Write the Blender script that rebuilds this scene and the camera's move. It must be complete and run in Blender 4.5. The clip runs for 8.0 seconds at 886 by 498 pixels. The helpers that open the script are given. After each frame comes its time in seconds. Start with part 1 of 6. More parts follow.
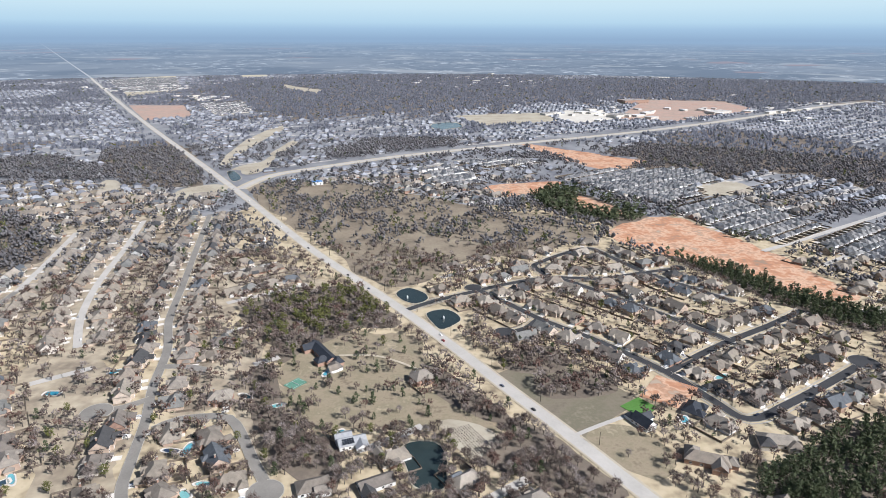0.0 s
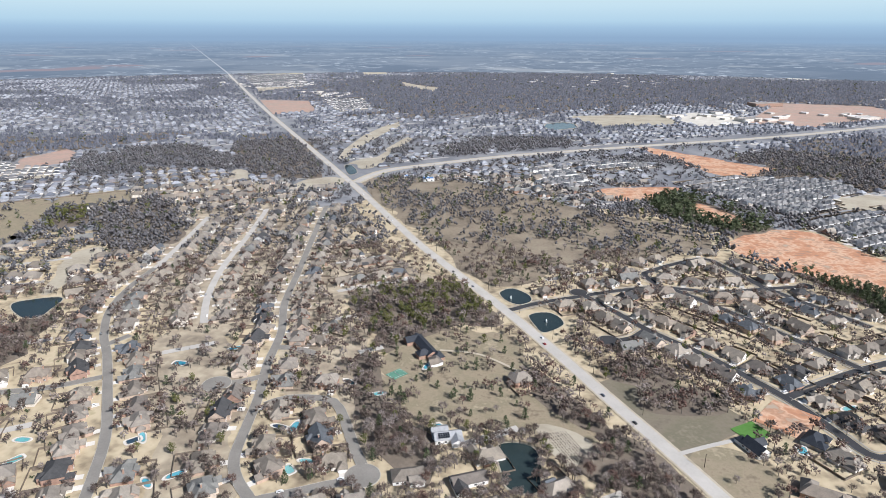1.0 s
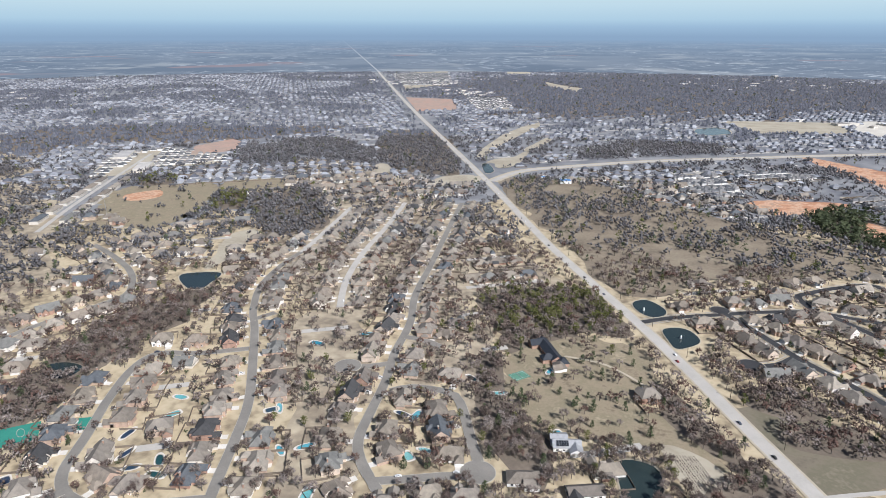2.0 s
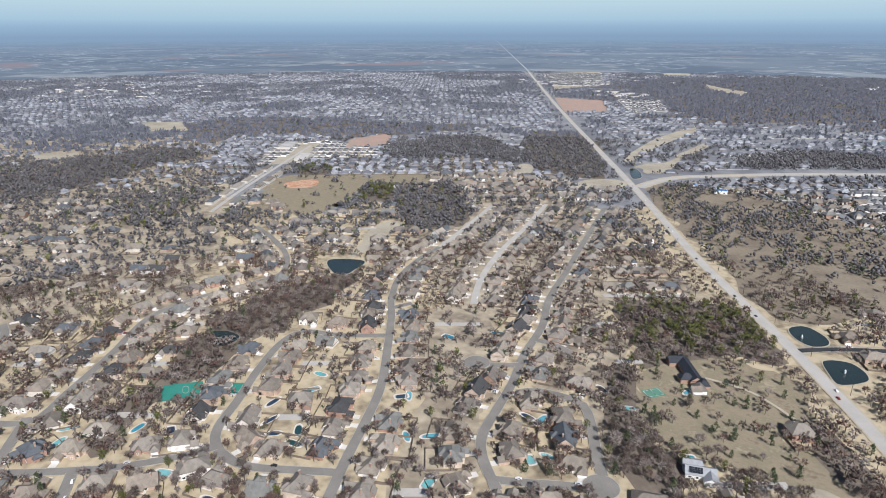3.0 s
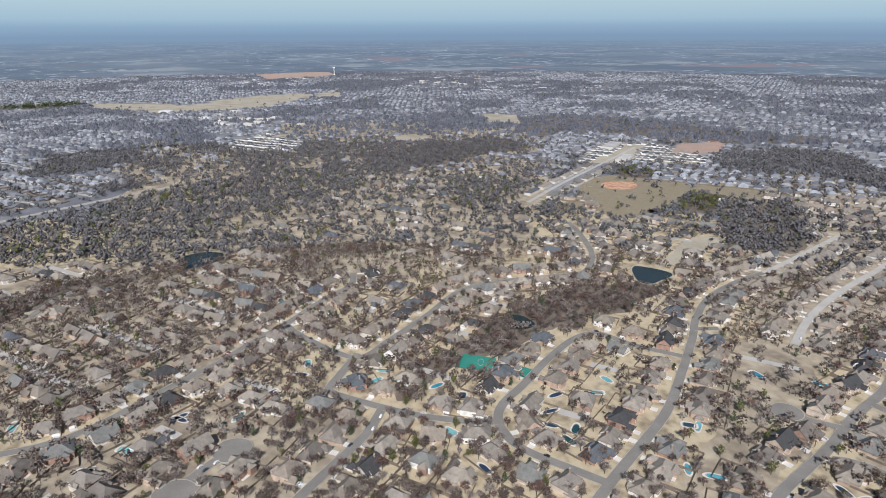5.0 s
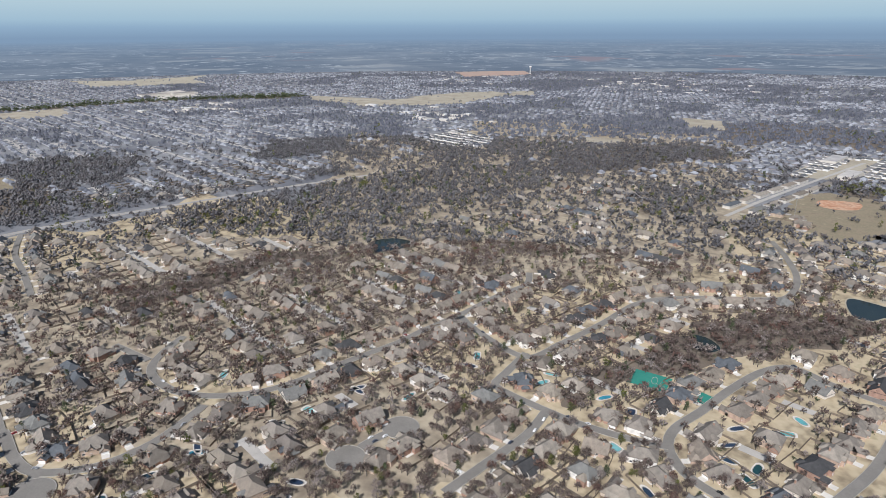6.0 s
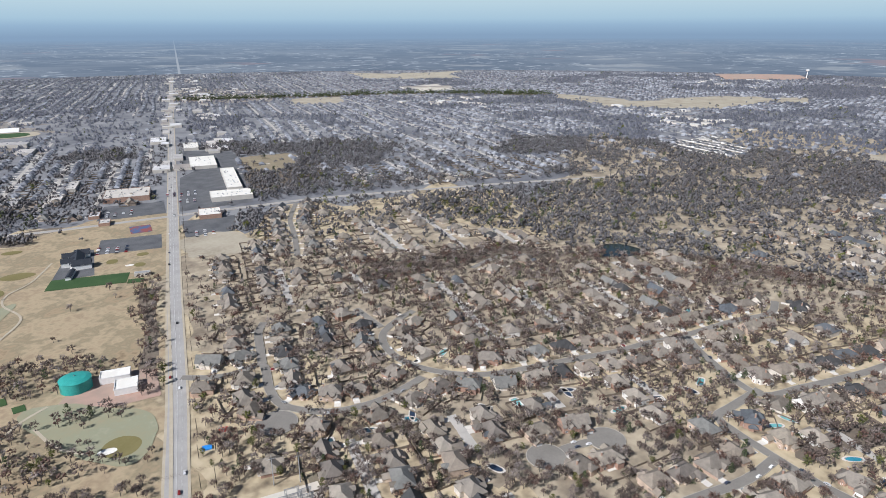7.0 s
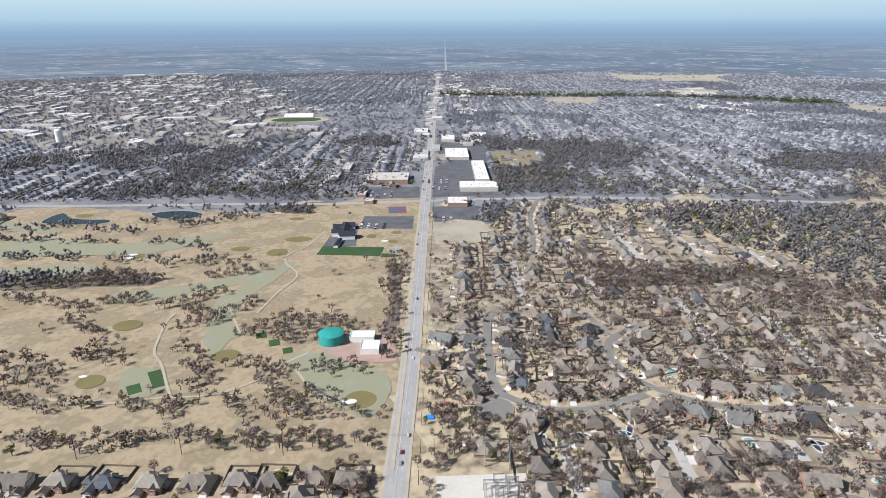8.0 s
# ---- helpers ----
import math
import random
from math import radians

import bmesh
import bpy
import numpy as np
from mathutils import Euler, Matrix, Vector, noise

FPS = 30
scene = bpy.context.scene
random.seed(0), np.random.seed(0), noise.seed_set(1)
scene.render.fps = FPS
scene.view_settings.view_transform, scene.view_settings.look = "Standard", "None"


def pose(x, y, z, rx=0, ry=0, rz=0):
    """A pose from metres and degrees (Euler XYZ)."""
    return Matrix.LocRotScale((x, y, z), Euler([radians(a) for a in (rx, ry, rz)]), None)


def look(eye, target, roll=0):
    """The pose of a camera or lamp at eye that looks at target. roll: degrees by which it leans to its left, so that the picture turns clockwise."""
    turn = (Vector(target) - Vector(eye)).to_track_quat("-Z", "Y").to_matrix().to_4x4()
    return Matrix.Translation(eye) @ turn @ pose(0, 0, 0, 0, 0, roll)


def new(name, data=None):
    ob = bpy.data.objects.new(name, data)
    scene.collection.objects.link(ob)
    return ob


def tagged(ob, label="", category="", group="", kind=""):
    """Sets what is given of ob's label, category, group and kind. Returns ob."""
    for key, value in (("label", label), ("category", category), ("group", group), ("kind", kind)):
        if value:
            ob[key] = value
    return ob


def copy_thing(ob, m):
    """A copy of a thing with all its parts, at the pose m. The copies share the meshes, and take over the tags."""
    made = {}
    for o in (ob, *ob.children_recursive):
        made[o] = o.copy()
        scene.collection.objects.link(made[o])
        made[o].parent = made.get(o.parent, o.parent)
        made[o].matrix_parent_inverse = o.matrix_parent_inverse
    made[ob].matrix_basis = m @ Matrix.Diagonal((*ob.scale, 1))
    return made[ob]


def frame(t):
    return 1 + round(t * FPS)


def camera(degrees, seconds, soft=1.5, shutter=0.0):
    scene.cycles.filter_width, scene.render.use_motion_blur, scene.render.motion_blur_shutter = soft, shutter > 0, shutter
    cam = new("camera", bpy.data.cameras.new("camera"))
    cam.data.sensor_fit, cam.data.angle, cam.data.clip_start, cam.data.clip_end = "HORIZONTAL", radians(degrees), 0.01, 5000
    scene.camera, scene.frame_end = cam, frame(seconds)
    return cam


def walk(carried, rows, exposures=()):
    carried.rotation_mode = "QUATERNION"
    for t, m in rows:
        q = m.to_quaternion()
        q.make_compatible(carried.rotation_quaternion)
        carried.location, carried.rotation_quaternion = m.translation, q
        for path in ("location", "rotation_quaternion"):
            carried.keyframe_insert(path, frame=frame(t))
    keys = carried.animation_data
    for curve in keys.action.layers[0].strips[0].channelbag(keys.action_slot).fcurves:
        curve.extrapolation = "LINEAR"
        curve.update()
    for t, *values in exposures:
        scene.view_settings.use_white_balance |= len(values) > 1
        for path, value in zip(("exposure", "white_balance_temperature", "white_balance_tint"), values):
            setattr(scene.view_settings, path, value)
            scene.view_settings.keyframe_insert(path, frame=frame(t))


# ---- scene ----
cam = camera(70.32, 8.0, soft=0.4)
# seconds, eye, heading, pitch, lean
ROWS = [
    (0.0, 0.08, 0.02, 285.09, 0.0, -18.91, -0.21),
    (0.5, 0.27, -0.52, 285.73, 4.94, -18.98, -0.13),
    (1.0, 0.5, -0.96, 286.3, 10.22, -19.06, -0.13),
    (1.5, 0.71, -1.3, 286.81, 16.37, -19.1, -0.1),
    (3.0, 0.78, -1.95, 288.05, 35.97, -19.17, 0.09),
    (3.5, 0.59, -2.09, 288.38, 42.73, -19.17, 0.11),
    (4.0, 0.32, -2.22, 288.68, 49.98, -19.2, 0.13),
    (5.5, -0.51, -2.69, 289.44, 72.87, -19.2, 0.25),
    (6.0, -0.54, -2.93, 289.66, 81.95, -19.21, 0.28),
    (6.5, -0.26, -3.23, 289.88, 92.79, -19.25, 0.21),
    (7.0, 0.44, -3.62, 290.1, 103.51, -19.28, 0.16),
    (7.5, 1.71, -4.1, 290.33, 114.47, -19.28, 0.16),
    (8.0, 3.72, -4.7, 290.56, 125.77, -19.25, 0.2),
]


def aim(x, y, z, heading, pitch, lean):
    h, p = radians(heading), radians(pitch)
    eye = Vector((x, y, z))
    return look(eye, eye + Vector((-math.sin(h) * math.cos(p), math.cos(h) * math.cos(p), math.sin(p))) * 100, -lean)


walk(cam, [(r[0], aim(*r[1:])) for r in ROWS],
     [(0.0, 0.47, 5960, 11.5), (2.0, 0.33, 5960, 11.5), (4.0, 0.13, 5960, 11.5), (5.5, 0.06, 5960, 11.5), (6.5, 0.10, 5960, 11.5), (8.0, 0.37, 5960, 11.5)])
# ---- light ----
SUN_EL, SUN_AZ = radians(41), radians(-30)  # azimuth counted from +x towards +y
sun_dir = Vector((math.cos(SUN_AZ) * math.cos(SUN_EL), math.sin(SUN_AZ) * math.cos(SUN_EL), math.sin(SUN_EL)))
world = bpy.data.worlds.new("sky")
scene.world = world
world.use_nodes = True
wn = world.node_tree.nodes
sky = wn.new("ShaderNodeTexSky")
sky.sky_type = "NISHITA"
sky.sun_disc = False
sky.sun_elevation = SUN_EL
sky.sun_rotation = radians(90) - SUN_AZ
sky.altitude = 400
sky.air_density, sky.dust_density, sky.ozone_density = 1.0, 1.0, 2.0
wn["Background"].inputs["Strength"].default_value = 0.05
world.node_tree.links.new(sky.outputs[0], wn["Background"].inputs["Color"])
lamp = bpy.data.lights.new("sun", "SUN")
lamp.energy, lamp.angle, lamp.color = 5.0, radians(0.55), (1.0, 0.965, 0.92)
sun = new("sun", lamp)
sun.matrix_world = look(sun_dir * 100, (0, 0, 0))

# ---- plan: streets as width, surface, centre line in metres ----
STREETS = {
    "section_road": (11, "c", [(219, 190), (135, 334), (93, 406), (56, 466), (9, 544), (-52, 638), (-173, 813), (-249, 935), (-402, 1184), (-640, 1560), (-1115, 2311), (-1871, 3541), (-2560, 4664)]),
    "cross_road": (14, "c", [(-392, 1184), (-362, 1302), (-283, 1385), (-117, 1524), (97, 1657), (276, 1765), (536, 1915), (759, 2060), (1032, 2260), (1568, 2675), (1936, 2919)]),
    "avenue": (14.6, "v", [(-128, -142), (-250, -228), (-311, -271), (-397, -331), (-584, -467), (-852, -660), (-1888, -1406), (-3685, -2696)]),
    "avenue_cross": (9.5, "v", [(-380, -1290), (-430, -1224), (-554, -1060), (-668, -911), (-744, -805), (-864, -669), (-964, -555), (-1048, -449), (-1223, -158), (-1317, 24)]),
    "entry": (8, "d", [(-38, 627), (-9, 651), (36, 678), (79, 703), (133, 724), (192, 721), (254, 742), (303, 759)]),
    "e_loop": (8, "d", [(133, 724), (118, 763), (131, 781), (159, 808), (203, 837), (226, 802), (254, 742)]),
    "e_main": (8, "d", [(44, 680), (73, 644), (105, 602), (153, 554), (200, 494), (222, 451), (240, 423), (285, 446), (344, 484), (388, 514)]),
    "e_cross": (8, "d", [(200, 494), (238, 524), (281, 555), (337, 590), (393, 629)]),
    "e_back": (8, "d", [(282, 558), (239, 613), (188, 674), (144, 722)]),
    "e_cul": (8, "d", [(102, 605), (85, 582), (63, 571)]),
    "e_far": (8, "d", [(257, 740), (298, 689), (329, 651)]),
    "l_spine": (7.6, "a", [(-171, 295), (-197, 318), (-211, 340), (-220, 376), (-230, 418), (-246, 468), (-261, 533), (-287, 601), (-310, 696), (-346, 840), (-386, 1003)]),
    "l_loop": (7.6, "a", [(-181, 301), (-163, 310), (-137, 325), (-116, 338), (-133, 370), (-159, 414), (-175, 424), (-205, 420), (-219, 407)]),
    "l_cul": (7.6, "a", [(-240, 449), (-256, 436), (-274, 429)]),
    "l_short": (7.6, "a", [(-257, 500), (-233, 502), (-209, 495)]),
    "m_street": (7.6, "a", [(-253, 219), (-273, 257), (-295, 303), (-319, 348), (-362, 407), (-401, 458), (-433, 496), (-467, 552), (-488, 622), (-496, 697)]),
    "m_branch": (7.6, "a", [(-416, 474), (-405, 498)]),
    "m_loop": (7.6, "a", [(-268, 246), (-293, 231), (-323, 214), (-345, 211), (-365, 216), (-382, 231), (-400, 262), (-426, 303), (-449, 348), (-451, 379), (-416, 395), (-378, 421)]),
    "m_west": (7.6, "a", [(-361, 214), (-374, 190), (-399, 158), (-423, 136), (-446, 117), (-463, 107), (-481, 121), (-514, 149)]),
    "m_south": (7.6, "a", [(-418, 139), (-390, 115), (-365, 82), (-337, 45)]),
    "n_street": (7.6, "a", [(-606, 100), (-561, 114), (-507, 146), (-527, 187), (-564, 244), (-608, 306), (-613, 367), (-597, 442), (-598, 479), (-646, 525), (-715, 560), (-783, 585)]),
    "o_street": (7.6, "a", [(-716, 208), (-680, 194), (-653, 155), (-606, 100), (-578, 60), (-553, 29), (-524, -18), (-489, -73), (-480, -114), (-489, -156), (-515, -185), (-542, -196), (-574, -191), (-599, -181)]),
    "p_cul": (7.6, "a", [(-383, -20), (-401, 0), (-414, 22)]),
    "q_entry": (7.6, "a", [(-418, -342), (-425, -316), (-436, -299), (-456, -284), (-419, -257), (-400, -236), (-397, -211), (-402, -188), (-422, -162), (-450, -144), (-468, -135)]),
    "q_north": (7.6, "a", [(-456, -284), (-483, -301), (-512, -319), (-536, -326)]),
    "q_cul": (7.6, "a", [(-398, -233), (-378, -228)]),
    "r_lane": (7, "a", [(-590, -244), (-553, -202)]),
    "t_street": (7, "a", [(-732, -382), (-818, -429), (-895, -474), (-987, -508)]),
    "u_street": (7, "a", [(-741, -144), (-795, -114), (-808, -77)]),
    "x_street": (8, "c", [(-348, 536), (-382, 605), (-413, 699), (-442, 826), (-478, 965)]),
    "x_street2": (8, "c", [(-493, 673), (-522, 792), (-550, 901)]),
    "v_street": (8, "c", [(-912, 592), (-995, 714), (-1090, 865), (-1260, 1140)]),
    "new_road": (9, "c", [(445, 827), (528, 879), (749, 1026), (900, 1130)]),
    "tan_drive": (4, "c", [(100, 401), (120, 413), (146, 427)]),
    "estate_drive": (3, "g", [(-97, 523), (-65, 523), (-43, 513), (-22, 498)]),
}
# ---- plan: ground cover, as kind and outline ----
ZONES = {
    "leafy_a": ("leafy", [(-986, -352), (-796, 24), (-612, 95), (-550, 40), (-522, -75), (-598, -183), (-495, -208)]),
    "leafy_b": ("leafy", [(-726, -534), (-821, -349), (-890, 133), (-754, 186), (-617, 84), (-536, -43), (-510, -146), (-484, -273), (-462, -358)]),
    "leafy_c": ("leafy", [(-387, 471), (-340, 524), (-259, 456), (-204, 328), (-187, 280), (-225, 245), (-276, 341)]),
    "leafy_d": ("leafy", [(-495, -208), (-469, -124), (-490, -33), (-479, 32), (-416, 119), (-337, 45), (-409, -182)]),
    "leafy_e": ("leafy", [(-254, 559), (-208, 573), (-141, 491), (-108, 392), (-120, 360), (-169, 433), (-215, 419)]),
    "leafy_f": ("leafy", [(-403, 745), (-215, 777), (-128, 660), (-204, 638), (-277, 552)]),
    "leafy_g": ("leafy", [(-865, 1200), (-571, 1159), (-303, 883), (-302, 608), (-435, 555)]),
    "lots_e": ("lots", [(52, 708), (176, 862), (314, 791), (405, 629), (439, 562), (359, 442), (233, 403), (193, 475), (70, 612)]),
    "woods_a": ("wood", [(-887, 1674), (-738, 1720), (-489, 1263), (-528, 1193), (-669, 1253)]),
    "woods_b": ("wood", [(-768, 924), (-698, 998), (-534, 803), (-601, 725)]),
    "woods_c": ("wood", [(-1493, 3761), (-354, 4791), (1200, 4386), (2697, 3960), (1974, 2872), (811, 2930), (-53, 2429), (-791, 2320)]),
    "woods_d": ("wood", [(-1878, 1180), (-1765, 1480), (-1424, 1586), (-1072, 1727), (-1248, 1341), (-1511, 1177), (-1541, 944)]),
    "woods_e": ("wood", [(-564, 392), (-551, 450), (-531, 547), (-486, 463), (-487, 379), (-457, 275), (-458, 208), (-508, 289)]),
    "woods_f": ("wood", [(-433, 157), (-456, 176), (-471, 197), (-486, 234), (-504, 293), (-482, 295), (-459, 244), (-445, 207), (-433, 179), (-421, 160)]),
    "woods_g": ("sparse", [(-692, -441), (-753, -361), (-792, -183), (-765, -59), (-747, 7), (-705, -96), (-674, -226), (-678, -343)]),
    "woods_h": ("sparse", [(-1938, 17), (-1497, 215), (-1378, 504), (-1221, 505), (-950, 229), (-1007, 56), (-1202, -66)]),
    "woods_i": ("wood", [(-1228, -751), (-1371, -675), (-1186, -556), (-1055, -622)]),
    "woods_j": ("wood", [(-730, -277), (-771, -203), (-842, -117), (-814, -33), (-778, -112), (-708, -207), (-670, -259)]),
    "woods_k": ("wood", [(-130, 589), (-80, 558), (-147, 512), (-188, 609), (-146, 671), (-65, 640), (-48, 583)]),
    "scrub": ("scrub", [(-379, 1199), (-186, 1236), (83, 1046), (200, 995), (231, 889), (174, 849), (34, 777), (-63, 689), (-184, 871)]),
    "cedar_band": ("cedar", [(253, 876), (323, 864), (447, 637), (470, 615), (448, 574), (399, 607), (303, 802)]),
    "cedar_wood": ("cedar", [(205, 335), (260, 383), (346, 422), (289, 335)]),
    "cedar_c": ("cedar", [(165, 1148), (237, 1194), (322, 1031), (347, 974), (281, 948), (188, 1029)]),
    "woods_l": ("wood", [(372, 1385), (720, 1943), (1042, 1894), (1137, 1612), (882, 1228), (748, 1332), (543, 1273)]),
    "red_a": ("red", [(245, 903), (351, 1000), (417, 934), (480, 686), (423, 660), (373, 754), (287, 826)]),
    "red_b": ("red", [(125, 1126), (84, 1215), (237, 1258), (189, 1170)]),
    "red_c": ("red", [(237, 1136), (282, 1107), (305, 1020), (248, 1041)]),
    "red_e": ("pink", [(-1298, 2645), (-1075, 2653), (-895, 2284), (-1027, 2187)]),
    "red_f": ("pink", [(923, 2960), (1260, 2896), (1261, 2624), (814, 2208), (613, 2264)]),
    "red_i": ("pink", [(-4643, 742), (-4788, 1282), (-4268, 1222), (-4115, 728)]),
    "pale_a": ("pale", [(423, 2390), (618, 2543), (637, 2280), (450, 2155)]),
    "pale_b": ("grass", [(-857, 646), (-765, 694), (-804, 831), (-897, 945), (-1024, 868), (-966, 745)]),
    "pale_b2": ("grass", [(-827, 904), (-721, 968), (-807, 1042), (-885, 986)]),
    "red_h": ("red", [(-979, 813), (-952, 866), (-910, 828), (-937, 784)]),
    "mixed_b": ("mixed", [(-1010, 880), (-970, 917), (-1018, 954), (-1056, 920)]),
    "mixed_c": ("mixed", [(-766, 807), (-715, 827), (-780, 901), (-812, 872)]),
    "tan_band": ("tan", [(-1026, 571), (-927, 661), (-903, 619), (-976, 552)]),
    "pale_c": ("tan", [(-640, 706), (-617, 735), (-579, 663), (-567, 574), (-601, 626)]),
    "pale_d": ("tan", [(-870, 297), (-853, 345), (-770, 329), (-768, 277)]),
    "pale_f": ("tan", [(-2058, 1115), (-1955, 1207), (-1763, 1106), (-1844, 1034)]),
    "pale_g": ("tan", [(31, 2344), (378, 2442), (400, 2197), (140, 2091)]),
    "fairway_a": ("tan", [(-509, 1413), (-535, 1538), (-556, 1773), (-547, 1947), (-525, 2073), (-498, 1984), (-506, 1794), (-505, 1578), (-493, 1420)]),
    "fairway_b": ("tan", [(-442, 1328), (-455, 1420), (-424, 1468), (-432, 1572), (-421, 1776), (-401, 1728), (-406, 1533), (-390, 1371), (-411, 1306)]),
    "meadow": ("meadow", [(51, 493), (92, 514), (144, 475), (154, 447), (114, 404), (98, 401), (53, 485)]),
    "meadow2": ("grass", [(106, 397), (139, 418), (164, 389), (156, 352), (134, 357)]),
    "estate": ("estate", [(-103, 564), (-36, 571), (-9, 503), (-28, 465), (8, 456), (42, 405), (20, 395), (-35, 405), (-115, 419), (-144, 502)]),
    "vineyard": ("tan", [(-1, 420), (29, 415), (50, 381), (23, 369), (3, 401)]),
    "golf_base": ("golf", [(-379, -1180), (-554, -972), (-694, -748), (-654, -562), (-464, -404), (-343, -308), (-276, -257), (-116, -482)]),
    "golf": ("golf", [(-379, -1180), (-554, -972), (-679, -752), (-577, -628), (-531, -652), (-409, -560), (-339, -490), (-319, -373), (-349, -315), (-275, -258), (-210, -350), (-116, -482)]),
    "golf_b": ("golf", [(-370, -426), (-386, -346), (-342, -309), (-313, -366), (-328, -427)]),
    "range": ("golf", [(-570, -637), (-630, -553), (-567, -490), (-440, -392), (-390, -473), (-417, -549)]),
    "rail_trees": ("wood", [(-671, -858), (-765, -813), (-752, -765), (-681, -781)]),
    "creek": ("wood", [(-266, -882), (-370, -752), (-354, -711), (-249, -837)]),
    "mall_lot": ("park", [(-1116, -832), (-1372, -875), (-1382, -861), (-977, -586), (-891, -674)]),
    "red_d": ("red", [(225, 1723), (434, 1520), (478, 1485), (360, 1384), (252, 1594)]),
    "new_a": ("dense", [(-62, 1377), (20, 1456), (76, 1266), (39, 1177), (-28, 1264)]),
    "new_a2": ("dense", [(21, 1477), (158, 1515), (230, 1446), (108, 1392)]),
    "new_b": ("dense", [(234, 1312), (398, 1385), (563, 1388), (578, 1274), (484, 1152), (392, 1069), (335, 1150)]),
    "new_c": ("dense", [(396, 1050), (528, 1131), (584, 983), (598, 937), (488, 865), (429, 920)]),
    "new_d": ("dense", [(537, 866), (667, 968), (708, 923), (604, 773), (549, 805)]),
    "field_m": ("tan", [(485, 1198), (585, 1264), (606, 1186), (511, 1140)]),
    "new_e": ("dense", [(-1050, 2743), (-880, 2820), (-718, 2427), (-816, 2303)]),
    "acre_a": ("sparse", [(-2090, 448), (-1652, 977), (-999, 715), (-776, 561), (-626, 334), (-906, 296), (-1052, 196)]),
    "acre_b": ("sparse", [(-1770, 178), (-1551, 827), (-874, 557), (-706, 304), (-765, 122), (-944, -48)]),
    "strip_a": ("wood", [(52, 424), (83, 401), (108, 362), (124, 335), (80, 334), (56, 351), (27, 372), (45, 395)]),
    "strip_b": ("wood", [(-9, 508), (36, 452), (54, 422), (34, 420), (-6, 463)]),
    "strip_c": ("wood", [(-157, 512), (-118, 419), (-75, 387), (-71, 334), (-109, 356), (-131, 394), (-164, 464)]),
    "thicket_a": ("wood", [(55, 524), (97, 547), (118, 514), (88, 490), (57, 501)]),
    "thicket_b": ("wood", [(81, 473), (135, 499), (151, 466), (120, 453), (84, 453)]),
    "mixed_a": ("mixed", [(-222, 631), (-172, 671), (-97, 698), (-74, 610), (-104, 570), (-169, 557)]),
    "strip_d": ("wood", [(-578, -510), (-588, -496), (-424, -371), (-415, -384), (-483, -428)]),
    "strip_e": ("grove", [(-203, -410), (-294, -285), (-278, -271), (-190, -390), (-118, -488), (-126, -509)]),
    "strip_f": ("grove", [(-365, -509), (-415, -474), (-404, -398), (-403, -360), (-366, -422), (-349, -476)]),
    "town_center": ("shops", [(-1720, -4738), (-2929, -4477), (-1744, -1937), (-1371, -1531), (-1050, -1447), (-813, -1642), (-743, -2147)]),
    "shops_b": ("shops", [(-2937, -2096), (-2932, -1595), (-2516, -1368), (-2389, -1690)]),
    "field_a": ("tan", [(-2948, 261), (-3128, 550), (-3058, 745), (-2615, 457)]),
    "field_b": ("tan", [(-2779, -9), (-2874, 253), (-2648, 243), (-2599, 32)]),
    "field_c": ("tan", [(-4366, -1350), (-4494, -1087), (-3973, -830), (-3820, -1189)]),
    "field_d": ("pale", [(-3335, -987), (-3522, -884), (-3172, -705), (-3012, -851)]),
    "field_e": ("tan", [(-2601, -1328), (-2750, -1150), (-2560, -1056), (-2428, -1213)]),
    "field_f": ("tan", [(-3104, 776), (-3129, 900), (-2883, 835), (-2876, 714)]),
    "field_g": ("tan", [(-1711, 647), (-1668, 732), (-1575, 704), (-1618, 623)]),
    "field_h": ("dense", [(-1790, 180), (-1915, 330), (-1700, 386), (-1606, 334), (-1644, 222)]),
    "field_i": ("tan", [(-4440, 3648), (-4518, 4441), (-4044, 4076), (-4032, 3389)]),
    "field_j": ("tan", [(-1456, 4659), (-1294, 4735), (-1193, 4427), (-1346, 4361)]),
    "field_k": ("tan", [(-979, 3873), (-799, 3590), (-627, 3413), (-633, 3214), (-835, 3475)]),
    "field_l": ("pale", [(1529, 5274), (1654, 4710), (1510, 4402), (1403, 4760)]),
    "club_ground": ("golf", [(-662, -760), (-773, -793), (-871, -687), (-652, -522), (-554, -620)]),
    "club_lot": ("park", [(-729, -692), (-776, -625), (-721, -584), (-674, -652)]),
    "office_lot": ("park", [(-888, -822), (-943, -743), (-878, -692), (-809, -769)]),
    "forecourt": ("park", [(-670, -694), (-693, -672), (-610, -599), (-578, -634)]),
    "bank_lot": ("park", [(-841, -637), (-894, -573), (-817, -527), (-769, -579)]),
    "bank_ground": ("tan", [(-769, -579), (-814, -525), (-743, -457), (-700, -523)]),
    "meadow3": ("grass", [(-1335, -818), (-1417, -727), (-1263, -654), (-1206, -724)]),
    # tree line, given the cedar kind only for its darker tone
    "rail_line": ("cedar", [(-2482, -1793), (-2753, -1290), (-2986, -894), (-3051, -618), (-3113, -318), (-3031, -248), (-2966, -382), (-2977, -602), (-2911, -871), (-2682, -1257), (-2417, -1745)]),
    "rail_field": ("tan", [(-2573, -1245), (-2653, -1083), (-2502, -1033), (-2431, -1176)]),
    "rail_field_b": ("tan", [(-3088, -201), (-2902, 110), (-2648, 186), (-2688, 12), (-2836, -166)]),
    "rail_field_c": ("tan", [(-2958, 311), (-3142, 693), (-2969, 750), (-2618, 457), (-2598, 271), (-2625, 75)]),
